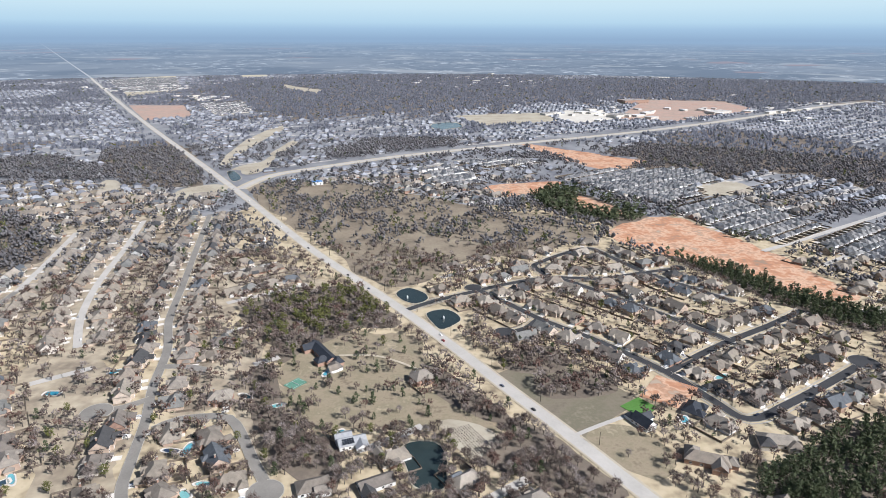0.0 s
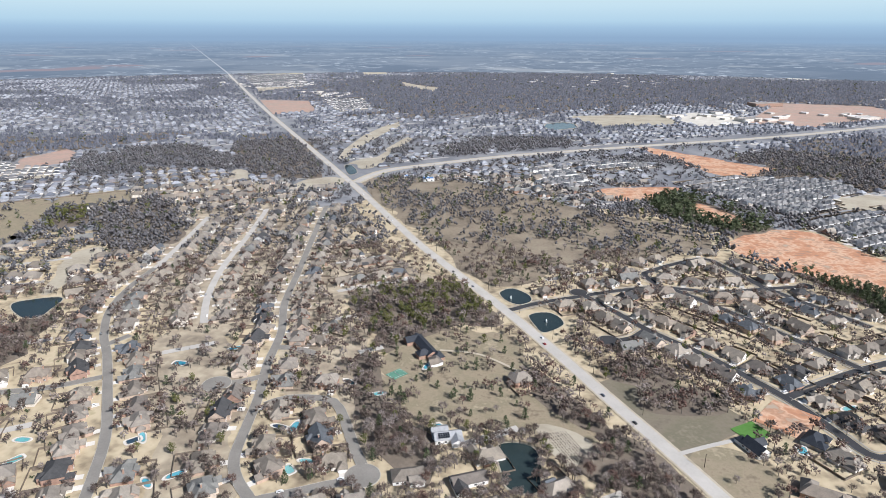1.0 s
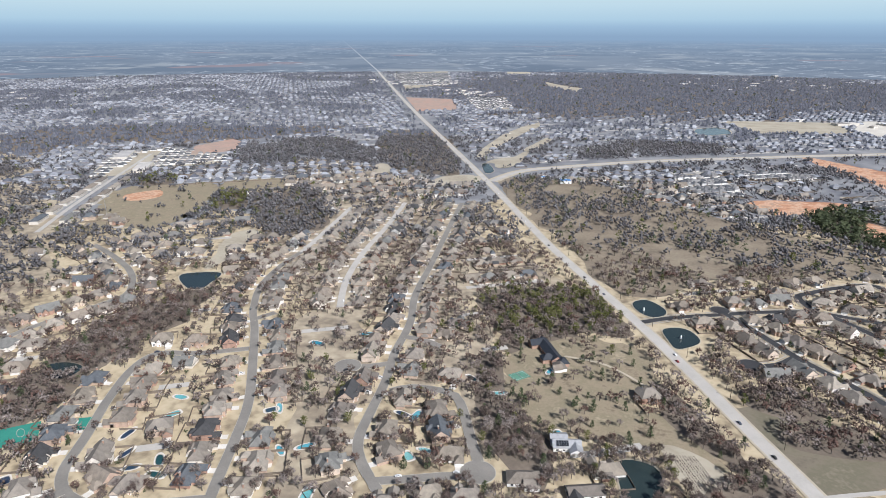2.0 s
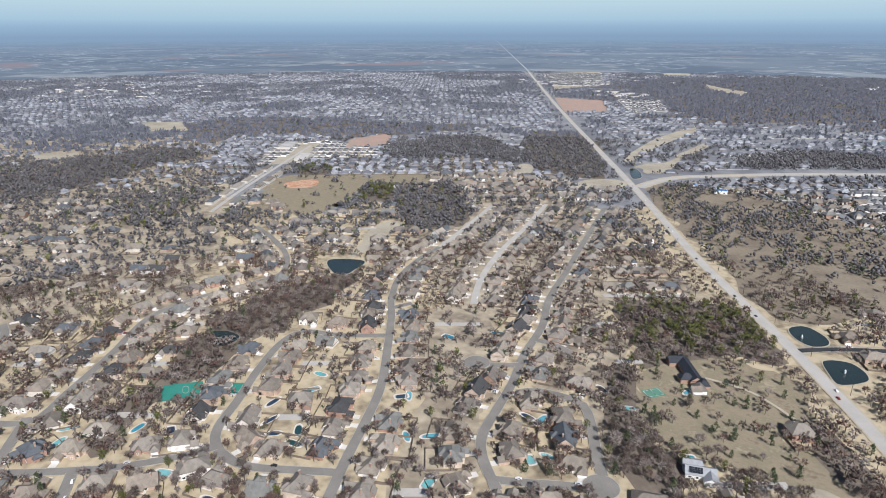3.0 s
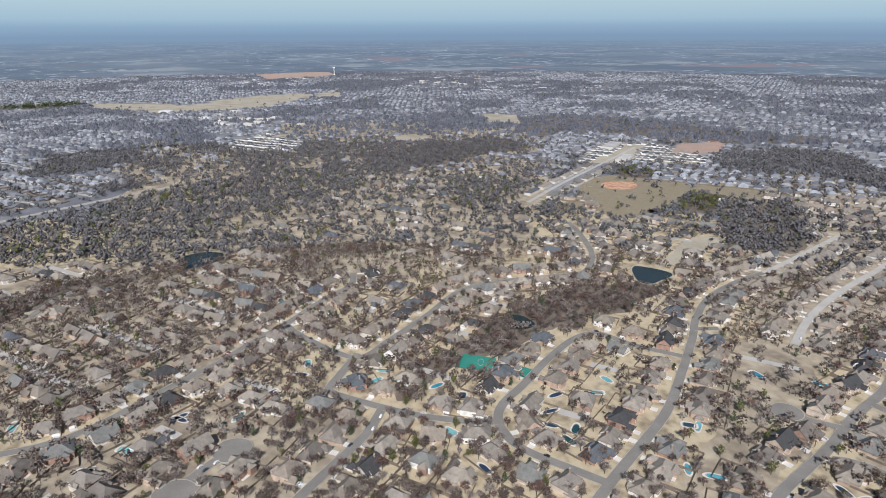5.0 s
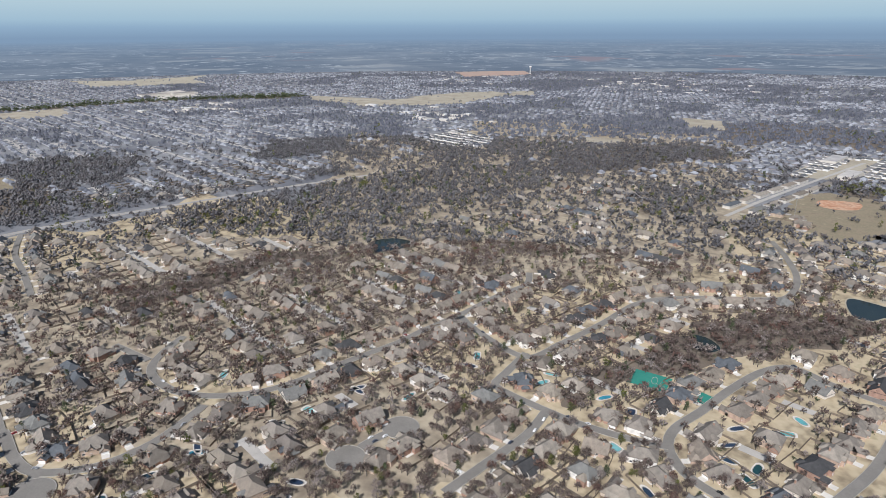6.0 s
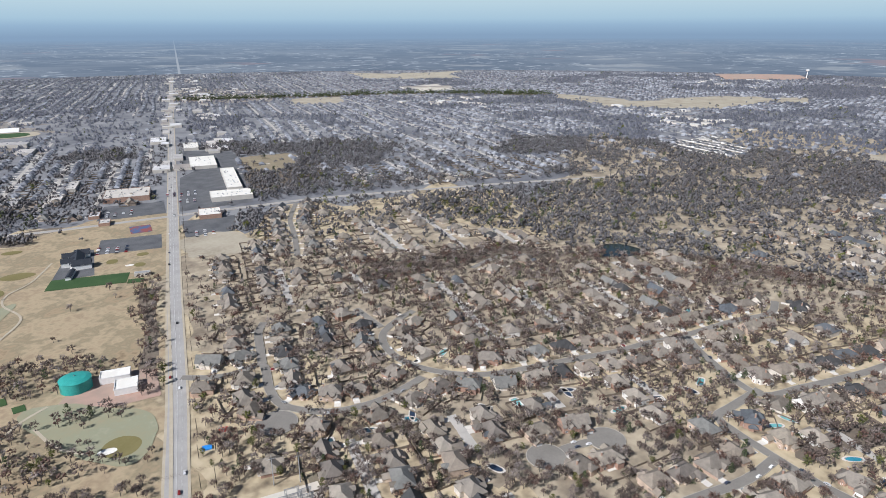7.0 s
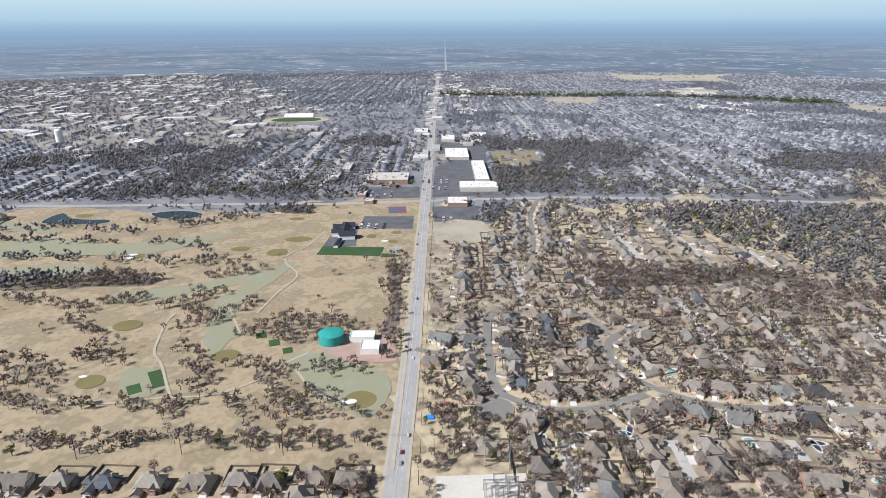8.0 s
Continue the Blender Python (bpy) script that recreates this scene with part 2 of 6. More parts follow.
    "dry_field": ("tan", [(-4311, -1730), (-4265, -1289), (-4727, -976), (-4058, -991), (-3785, -1409)]),
    "new_f": ("dense", [(-1169, 884), (-1348, 1108), (-1289, 1233), (-1088, 1205), (-1015, 1128), (-1092, 1038), (-1127, 934)]),
    "clay_site": ("pink", [(-1243, 1269), (-1230, 1407), (-1177, 1371), (-1104, 1258), (-1158, 1161)]),
    "new_g": ("dense", [(-2123, 4100), (-1883, 4565), (-1359, 3379), (-1476, 3003)]),
    "bare_strip": ("tan", [(-507, 1133), (-483, 1211), (-431, 1222), (-413, 1175), (-461, 1109)]),
    "bare_lot": ("tan", [(-689, 1243), (-662, 1254), (-615, 1171), (-640, 1153)]),
    "creek_band": ("wood", [(-1505, 486), (-1505, 640), (-1553, 828), (-1412, 916), (-1311, 701), (-1281, 546), (-1298, 419)]),
    "pale_works": ("pale", [(478, 2519), (586, 2503), (594, 2311), (508, 2156), (398, 2242)]),
    "clay_field": ("pink", [(1045, 2938), (1233, 2664), (1188, 2466), (948, 2354), (858, 2456)]),
    "works_ground": ("pink", [(-354, -414), (-388, -422), (-415, -409), (-427, -374), (-390, -341), (-361, -373)]),
    "shopping_ground": ("park", [(-1391, -1017), (-1409, -886), (-1179, -734), (-1176, -813), (-1198, -885)]),
}

POOLS_LIGHT = [(-325, 456), (-290, 492), (-184, 383), (-168, 335), (-159, 346), (-242, 316), (-212, 274), (-256, 305), (-375, 331), (-362, 310), (-430, 193), (-449, 246), (-366, 175), (-473, 161), (-461, 149), (-516, 102), (-134, 439), (-102, 492), (-75, 402), (-667, 109), (245, 487), (189, 422), (-290, 350), (-516, -128), (-448, -49), (-405, -127), (-456, 32)]
POOLS_DARK = [(-195, 381), (-294, 345), (-356, 259), (-328, 263), (-318, 250), (-340, 249), (-374, 277), (-407, 206), (-317, 178), (-499, 92), (-480, 63), (-163, 453), (-411, -128), (-434, -74), (-476, -10), (-475, 64), (-363, -178), (-362, -53), (-383, -156), (-430, -71), (-472, -10)]
GOLF_ROW = [(-109, -444), (-128, -419), (-146, -395), (-163, -367), (-183, -344), (-199, -320), (-212, -304), (-232, -282), (-243, -260)]
# putting greens: centre, half width, half depth
GREENS = [(-285, -618, 15, 12), (-207, -538, 13, 12), (-305, -480, 12, 11), (-323, -324, 13, 14), (-527, -670, 14, 17), (-507, -723, 14, 9), (-584, -688, 20, 12), (-657, -612, 8, 10), (-655, -569, 8, 9), (-691, -593, 9, 8), (-464, -1075, 15, 10), (-407, -813, 10, 11), (-654, -771, 13, 9)]
# rows of trees on the golf course: from, to
GROVES = [(-306, -692, -331, -671), (-336, -623, -363, -611), (-244, -793, -270, -728), (-274, -710, -281, -687), (-253, -678, -257, -627), (-227, -589, -243, -548), (-248, -598, -264, -596), (-178, -648, -196, -587), (-169, -625, -187, -566), (-172, -596, -183, -548), (-150, -573, -157, -548), (-167, -520, -174, -517), (-204, -481, -209, -468), (-188, -508, -197, -499), (-221, -443, -231, -430), (-252, -451, -253, -435)]
GROVES += [(-283, -529, -286, -496), (-274, -487, -276, -457), (-311, -573, -340, -556), (-346, -596, -347, -546), (-373, -625, -393, -611), (-418, -668, -467, -632), (-412, -745, -468, -702), (-380, -827, -418, -755), (-456, -843, -483, -761), (-346, -1093, -425, -1031), (-328, -1047, -418, -897), (-297, -964, -350, -870), (-307, -457, -312, -432), (-299, -416, -315, -412), (-296, -390, -301, -367), (-255, -389, -271, -360)]
GROVES += [(-254, -411, -262, -392), (-278, -356, -286, -338), (-277, -386, -287, -365), (-363, -559, -392, -557), (-360, -482, -400, -459), (-394, -503, -423, -416), (-342, -390, -359, -357), (-312, -352, -303, -336), (-297, -330, -315, -304), (-459, -678, -481, -684), (-347, -500, -369, -492), (-528, -885, -620, -836), (-428, -1001, -463, -902), (-496, -958, -557, -897), (-583, -889, -648, -826), (-534, -471, -464, -404), (-424, -371, -386, -346), (-595, -523, -569, -487)]
# ---- materials ----
def material(name, colours, scale=0.2, fine=3.0, rough=0.9, spread=0.5, bump=0.0, per="", metal=0.0, spec=0.3, calm=1.0, thin=0.0, grain=0.72):
    """Two scales of noise over a ramp of colours; per: 'object' or 'island' picks the tone piece by piece."""
    colours = [tuple(sum(c) / 3 + (v - sum(c) / 3) * calm for v in c) for c in colours]
    m = bpy.data.materials.new(name)
    m.use_nodes = True
    n, l = m.node_tree.nodes, m.node_tree.links
    b = n["Principled BSDF"]
    geo = n.new("ShaderNodeNewGeometry")
    big, small = n.new("ShaderNodeTexNoise"), n.new("ShaderNodeTexNoise")
    for t, s in ((big, scale), (small, fine)):
        t.inputs["Scale"].default_value = s
        t.inputs["Detail"].default_value = 3.0
        l.new(geo.outputs["Position"], t.inputs["Vector"])
    mix = n.new("ShaderNodeMath")
    mix.operation = "MULTIPLY_ADD"
    l.new(small.outputs["Fac"], mix.inputs[0])
    mix.inputs[1].default_value = 0.5
    l.new(big.outputs["Fac"], mix.inputs[2])
    span = n.new("ShaderNodeMapRange")
    span.inputs["From Min"].default_value, span.inputs["From Max"].default_value = 0.75 - spread / 2, 0.75 + spread / 2
    l.new(mix.outputs[0], span.inputs["Value"])
    ramp = n.new("ShaderNodeValToRGB")
    r = ramp.color_ramp
    while len(r.elements) < len(colours):
        r.elements.new(0.5)
    for i, c in enumerate(colours):
        r.elements[i].position = i / max(1, len(colours) - 1)
        r.elements[i].color = (*c, 1)
    if per:
        if per == "tone":
            pick_node = n.new("ShaderNodeAttribute")
            pick_node.attribute_name = "tone"
            pick = pick_node.outputs["Fac"]
        elif per == "object":
            pick = n.new("ShaderNodeObjectInfo").outputs["Random"]
        else:
            pick = geo.outputs["Random Per Island"]
        r.interpolation = "CONSTANT" if len(colours) > 3 else "LINEAR"
        for i in range(len(colours)):
            r.elements[i].position = i / len(colours)
        l.new(pick, ramp.inputs["Fac"])
        dim = n.new("ShaderNodeMix")
        dim.data_type, dim.blend_type = "RGBA", "MULTIPLY"
        dim.inputs["Factor"].default_value = 1.0
        tone = n.new("ShaderNodeValToRGB")
        tone.color_ramp.elements[0].color, tone.color_ramp.elements[1].color = (grain, grain, grain, 1), (1.84 - grain, 1.82 - grain, 1.8 - grain, 1)
        l.new(span.outputs[0], tone.inputs["Fac"])
        l.new(ramp.outputs[0], dim.inputs[6])
        l.new(tone.outputs[0], dim.inputs[7])
        l.new(dim.outputs[2], b.inputs["Base Color"])
    else:
        l.new(span.outputs[0], ramp.inputs["Fac"])
        l.new(ramp.outputs[0], b.inputs["Base Color"])
    b.inputs["Roughness"].default_value = rough
    b.inputs["Metallic"].default_value = metal
    b.inputs["Specular IOR Level"].default_value = spec
    if bump:
        bp = n.new("ShaderNodeBump")
        bp.inputs["Strength"].default_value = bump
        bp.inputs["Distance"].default_value = 0.3
        l.new(small.outputs["Fac"], bp.inputs["Height"])
        l.new(bp.outputs[0], b.inputs["Normal"])
    if thin:   # sprays of fine twigs let light pass through
        tr, mx = n.new("ShaderNodeBsdfTranslucent"), n.new("ShaderNodeMixShader")
        l.new(b.inputs["Base Color"].links[0].from_socket, tr.inputs["Color"])
        mx.inputs["Fac"].default_value = thin
        l.new(b.outputs[0], mx.inputs[1])
        l.new(tr.outputs[0], mx.inputs[2])
        l.new(mx.outputs[0], n["Material Output"].inputs["Surface"])
    return m


M_GROUND = material("dormant_lawn", [(0.147, 0.116, 0.080), (0.283, 0.227, 0.149), (0.452, 0.369, 0.242), (0.520, 0.430, 0.289), (0.385, 0.325, 0.201)], 0.03, 0.12, spread=0.62, bump=0.2, calm=1.0)
M_LITTER = material("leaf_litter", [(0.12, 0.097, 0.075), (0.17, 0.135, 0.10), (0.26, 0.21, 0.155)], 0.03, 0.3, spread=0.7, bump=0.3, calm=0.9)
M_YARD = material("leaf_strewn_yard", [(0.192, 0.153, 0.110), (0.283, 0.231, 0.164), (0.404, 0.335, 0.235), (0.505, 0.424, 0.299)], 0.035, 0.12, spread=0.55, bump=0.2, calm=0.95)
M_SCRUB = material("rough_pasture", [(0.14, 0.112, 0.08), (0.24, 0.19, 0.13), (0.30, 0.25, 0.17)], 0.025, 0.25, spread=0.6, bump=0.3, calm=0.9)
M_RED = material("red_earth", [(0.30, 0.20, 0.13), (0.44, 0.20, 0.10), (0.50, 0.24, 0.12), (0.60, 0.38, 0.24), (0.42, 0.22, 0.12), (0.40, 0.31, 0.22)], 0.03, 0.12, spread=0.5, bump=0.2, calm=0.88)
M_PINK = material("graded_clay", [(0.38, 0.21, 0.15), (0.44, 0.29, 0.22), (0.36, 0.26, 0.20), (0.42, 0.33, 0.26)], 0.02, 0.1, spread=0.5, calm=0.9)
M_PALE = material("graded_lot", [(0.52, 0.47, 0.40), (0.62, 0.58, 0.50)], 0.03, 0.3)
M_TAN = material("dry_grass", [(0.30, 0.24, 0.15), (0.42, 0.35, 0.23), (0.48, 0.41, 0.28)], 0.02, 0.2, spread=0.6, calm=0.7)
M_GRASS = material("winter_pasture", [(0.17, 0.135, 0.092), (0.29, 0.236, 0.16), (0.235, 0.20, 0.13), (0.37, 0.305, 0.21)], 0.045, 0.3, spread=0.55, bump=0.2)
M_MEADOW = material("damp_meadow", [(0.145, 0.118, 0.082), (0.205, 0.170, 0.115), (0.165, 0.146, 0.090), (0.26, 0.215, 0.148)], 0.03, 0.3, spread=0.6, calm=0.85)
M_GOLF = material("dormant_fairway", [(0.21, 0.155, 0.095), (0.35, 0.265, 0.165), (0.27, 0.222, 0.14), (0.41, 0.322, 0.205), (0.31, 0.235, 0.15), (0.46, 0.375, 0.25)], 0.02, 0.12, spread=0.6, bump=0.25)
M_TOWNLOT = material("mixed_paving", [(0.20, 0.19, 0.18), (0.30, 0.28, 0.25), (0.24, 0.20, 0.16), (0.42, 0.40, 0.37)], 0.02, 0.1, spread=0.5)
M_LOT = material("parking_asphalt", [(0.085, 0.087, 0.092), (0.15, 0.15, 0.152)], 0.05, 0.5)
M_ASPHALT = material("grey_asphalt", [(0.192, 0.177, 0.155), (0.258, 0.239, 0.210)], 0.05, 0.8)
M_DARK = material("new_asphalt", [(0.035, 0.035, 0.037), (0.055, 0.055, 0.057)], 0.05, 0.8)
M_CONC = material("old_concrete", [(0.41, 0.375, 0.325), (0.50, 0.46, 0.40)], 0.05, 0.6, calm=0.8)
M_KERB = material("kerb_concrete", [(0.33, 0.305, 0.262), (0.42, 0.39, 0.335)], 0.1, 1.0)
M_GRAVEL = material("gravel_drive", [(0.40, 0.34, 0.25), (0.48, 0.42, 0.32)], 0.1, 1.0)
M_ROOF = material("roof_shingles", [(0.111, 0.120, 0.130), (0.236, 0.205, 0.165), (0.289, 0.253, 0.206), (0.210, 0.180, 0.146), (0.324, 0.287, 0.238), (0.254, 0.224, 0.189), (0.176, 0.154, 0.133), (0.271, 0.236, 0.190), (0.068, 0.067, 0.067), (0.228, 0.201, 0.169), (0.299, 0.265, 0.221), (0.192, 0.189, 0.174), (0.262, 0.222, 0.179), (0.201, 0.175, 0.145), (0.246, 0.218, 0.184)], 0.3, 2.0, per="object", bump=0.15)
M_ROOF_I = material("roof_shingles_far", [(0.111, 0.120, 0.130), (0.236, 0.205, 0.165), (0.289, 0.253, 0.206), (0.210, 0.180, 0.146), (0.324, 0.287, 0.238), (0.254, 0.224, 0.189), (0.176, 0.154, 0.133), (0.271, 0.236, 0.190), (0.068, 0.067, 0.067), (0.228, 0.201, 0.169), (0.299, 0.265, 0.221), (0.192, 0.189, 0.174), (0.262, 0.222, 0.179), (0.201, 0.175, 0.145), (0.246, 0.218, 0.184)], 0.1, 0.6, per="island")
M_ROOF_NEW = material("dark_new_shingles", [(0.08, 0.085, 0.095), (0.15, 0.15, 0.155), (0.11, 0.115, 0.12), (0.24, 0.235, 0.23), (0.19, 0.185, 0.18)], 0.1, 0.6, per="island")
M_WALL = material("brick_veneer", [(0.515, 0.403, 0.314), (0.616, 0.515, 0.414), (0.381, 0.246, 0.185), (0.694, 0.638, 0.56), (0.47, 0.347, 0.269), (0.784, 0.75, 0.694)], 0.3, 4.0, per="object")
M_WALL_I = material("brick_veneer_far", [(0.46, 0.36, 0.28), (0.55, 0.46, 0.37), (0.34, 0.22, 0.165), (0.62, 0.57, 0.50), (0.72, 0.70, 0.66)], 0.3, 4.0, per="island")
M_TRIM = material("white_trim", [(0.72, 0.70, 0.66), (0.8, 0.79, 0.76)], 0.5, 4.0, rough=0.6)
M_GLASS = material("window_glass", [(0.03, 0.035, 0.04), (0.05, 0.055, 0.06)], 0.5, 2.0, rough=0.08, spec=0.6)
M_BRICK = material("chimney_brick", [(0.30, 0.19, 0.14), (0.40, 0.27, 0.20)], 0.5, 4.0)
M_TWIG = material("bare_twigs", [(0.148, 0.109, 0.089), (0.197, 0.147, 0.123), (0.266, 0.213, 0.185), (0.166, 0.117, 0.098), (0.222, 0.166, 0.137), (0.197, 0.117, 0.090), (0.180, 0.137, 0.112), (0.325, 0.267, 0.236)], 0.35, 1.6, per="tone", spec=0.1, calm=0.8, thin=0.2, grain=0.5)
M_TWIG_O = material("bare_twigs_near", [(0.148, 0.109, 0.089), (0.197, 0.147, 0.123), (0.266, 0.213, 0.185), (0.166, 0.117, 0.098), (0.222, 0.166, 0.137), (0.197, 0.117, 0.090), (0.180, 0.137, 0.112), (0.325, 0.267, 0.236)], 0.35, 1.6, per="object", spec=0.1, calm=0.8, thin=0.2, grain=0.5)
M_BARK = material("bark", [(0.09, 0.075, 0.062), (0.15, 0.13, 0.11)], 0.8, 5.0)
M_CEDAR = material("cedar_needles", [(0.055, 0.068, 0.036), (0.080, 0.096, 0.050), (0.110, 0.120, 0.066)], 0.3, 1.5, spec=0.15, thin=0.15)
M_PINE = material("yellow_green_leaves", [(0.085, 0.095, 0.028), (0.14, 0.14, 0.045), (0.10, 0.11, 0.05)], 0.1, 1.5, spec=0.2, thin=0.25)
M_WATER = material("pond_water", [(0.022, 0.034, 0.034), (0.034, 0.048, 0.046)], 0.02, 0.2, rough=0.15, spec=0.4)
M_POOL = material("pool_water", [(0.14, 0.42, 0.43), (0.26, 0.54, 0.53), (0.06, 0.30, 0.40)], 0.1, 1.0, rough=0.1, per="object", spec=0.5)
M_COVER = material("dark_pool_cover", [(0.02, 0.07, 0.075), (0.03, 0.05, 0.09)], 0.1, 1.0, rough=0.5, per="object")
M_FLATROOF = material("flat_roof_membrane", [(0.62, 0.61, 0.60), (0.45, 0.43, 0.41), (0.72, 0.71, 0.70), (0.33, 0.30, 0.27), (0.55, 0.52, 0.48)], 0.05, 0.4, per="object")
M_FLATROOF_I = material("flat_roofs_far", [(0.62, 0.61, 0.60), (0.45, 0.43, 0.41), (0.72, 0.71, 0.70), (0.33, 0.30, 0.27), (0.55, 0.52, 0.48)], 0.05, 0.4, per="island")
M_STUCCO = material("pale_stucco", [(0.50, 0.46, 0.40), (0.60, 0.56, 0.50)], 0.1, 1.0)
M_FENCE = material("weathered_fence", [(0.13, 0.105, 0.08), (0.22, 0.18, 0.14)], 0.2, 2.0)

M_DRIVE = material("driveway_concrete", [(0.575, 0.535, 0.471), (0.69, 0.65, 0.586)], 0.1, 1.0)
M_FAIRWAY = material("overseeded_turf", [(0.34, 0.275, 0.18), (0.30, 0.28, 0.18), (0.285, 0.285, 0.19), (0.36, 0.335, 0.24)], 0.03, 0.25, spread=0.7)
M_GREEN = material("olive_putting_green", [(0.17, 0.145, 0.055), (0.21, 0.18, 0.075)], 0.05, 0.5)
M_TURF = material("dark_green_turf", [(0.035, 0.075, 0.025), (0.055, 0.10, 0.035)], 0.04, 0.4)
M_LAWN = material("bright_green_lawn", [(0.07, 0.17, 0.03), (0.10, 0.22, 0.05)], 0.05, 0.5)
M_SAND = material("white_sand", [(0.70, 0.66, 0.58), (0.80, 0.77, 0.70)], 0.1, 1.0)
M_TEAL = material("teal_painted_steel", [(0.036, 0.280, 0.246), (0.054, 0.364, 0.319)], 0.1, 0.8, rough=0.5)
M_STEEL = material("galvanised_steel", [(0.35, 0.35, 0.35), (0.45, 0.45, 0.45)], 0.5, 4.0, rough=0.5, metal=0.4)
M_WOODPOLE = material("creosoted_pole", [(0.05, 0.038, 0.028), (0.09, 0.07, 0.05)], 0.5, 4.0)
M_CAR = material("car_paint", [(0.02, 0.02, 0.022), (0.75, 0.75, 0.75), (0.30, 0.31, 0.32), (0.55, 0.55, 0.56), (0.20, 0.02, 0.02), (0.05, 0.06, 0.09), (0.78, 0.78, 0.77)], 0.5, 4.0, rough=0.3, per="object", spec=0.5)
M_TYRE = material("rubber", [(0.015, 0.015, 0.015), (0.025, 0.025, 0.025)], 0.5, 4.0)
M_PAINT = material("road_paint", [(0.62, 0.61, 0.58), (0.72, 0.71, 0.68)], 0.5, 4.0)
M_COURT = material("blue_red_court", [(0.08, 0.12, 0.22), (0.25, 0.08, 0.07)], 0.06, 0.2, spread=0.2)
M_TEALCOVER = material("teal_court_cover", [(0.03, 0.20, 0.15), (0.05, 0.25, 0.19)], 0.05, 0.5)
M_BLACKROOF = material("black_slate", [(0.022, 0.026, 0.034), (0.038, 0.042, 0.05)], 0.3, 3.0, rough=0.6)
M_BLUEROOF = material("blue_metal_roof", [(0.03, 0.16, 0.42), (0.04, 0.20, 0.50)], 0.2, 2.0, rough=0.5)

M_CAR_T = material("lot_car_paint", [(0.02, 0.02, 0.022), (0.75, 0.75, 0.75), (0.30, 0.31, 0.32), (0.55, 0.55, 0.56), (0.20, 0.02, 0.02), (0.05, 0.06, 0.09), (0.78, 0.78, 0.77)], 0.5, 4.0, rough=0.3, per="tone", spec=0.5)

M_NEWWALL = material("grey_siding", [(0.62, 0.61, 0.60), (0.74, 0.73, 0.71), (0.50, 0.47, 0.45), (0.78, 0.775, 0.76)], 0.3, 4.0, per="island")
M_COURTGREEN = material("green_court", [(0.090, 0.208, 0.145), (0.126, 0.272, 0.196)], 0.1, 0.6)

# far twigs: blue-grey of aerial haze is painted into the bark colour
M_TWIG_FAR = material("haze_tinted_twigs", [(0.144, 0.150, 0.184), (0.166, 0.174, 0.205), (0.197, 0.205, 0.238), (0.138, 0.144, 0.167), (0.176, 0.184, 0.211)], 0.08, 0.35, per="tone", spec=0.1, thin=0.25, grain=0.6)
# middle distance: twig colour greyed halfway to the painted haze tone
M_TWIG_MID = material("half_hazed_twigs", [(0.152, 0.145, 0.150), (0.180, 0.172, 0.175), (0.220, 0.213, 0.217), (0.156, 0.144, 0.144), (0.192, 0.182, 0.182), (0.144, 0.139, 0.146)], 0.3, 1.2, per="tone", spec=0.1, thin=0.2, grain=0.5)
M_AVENUE = material("avenue_concrete", [(0.32, 0.305, 0.285), (0.41, 0.39, 0.365)], 0.05, 0.6)

# litter and grass beyond about 1 km, with bluish haze mixed into the colour
M_FARGROUND = material("haze_tinted_litter_and_grass", [(0.137, 0.140, 0.153), (0.188, 0.189, 0.198), (0.248, 0.247, 0.249), (0.308, 0.303, 0.300)], 0.006, 0.03, spread=0.5)
# far roofs and walls: cooled, flattened tones paint in the haze of distance
M_ROOF_FAR = material("haze_tinted_shingles", [(0.171, 0.180, 0.205), (0.222, 0.232, 0.259), (0.137, 0.146, 0.169), (0.283, 0.292, 0.319), (0.196, 0.203, 0.224), (0.111, 0.118, 0.140), (0.342, 0.357, 0.386)], 0.1, 0.6, per="island")
M_WALL_FAR = material("haze_tinted_siding_and_brick", [(0.291, 0.294, 0.309), (0.410, 0.423, 0.454), (0.239, 0.223, 0.227), (0.342, 0.348, 0.367)], 0.3, 4.0, per="island")
M_BLUETARP = material("blue_tarpaulin", [(0.03, 0.22, 0.62), (0.05, 0.28, 0.70)], 0.5, 3.0, rough=0.5)
M_REDPAINT = material("red_painted_boards", [(0.35, 0.04, 0.03), (0.42, 0.06, 0.045)], 0.5, 3.0)
# ---- building tools ----
rng = np.random.default_rng(7)


def mesh_of(name, verts, faces, mats, smooth=False, index=None):
    me = bpy.data.meshes.new(name)
    verts = np.asarray(verts, dtype=np.float32)
    if isinstance(faces, np.ndarray):
        k = faces.shape[1]
        me.vertices.add(len(verts))
        me.vertices.foreach_set("co", verts.ravel())
        me.loops.add(faces.size)
        me.loops.foreach_set("vertex_index", faces.astype(np.int32).ravel())
        me.polygons.add(len(faces))
        me.polygons.foreach_set("loop_start", np.arange(0, faces.size, k, dtype=np.int32))
        me.update(calc_edges=True)
    else:
        me.from_pydata([tuple(map(float, v)) for v in verts], [], faces)
    for m in mats if isinstance(mats, (list, tuple)) else [mats]:
        me.materials.append(m)
    if not smooth:
        me.shade_flat()
    if index is not None:
        me.polygons.foreach_set("material_index", np.asarray(index, dtype=np.int32))
    return me


def part(name, me, parent, label="", m=None):
    ob = new(name, me)
    ob.parent = parent
    if m is not None:
        ob.matrix_basis = m
    if label:
        ob["label"] = label
    return ob


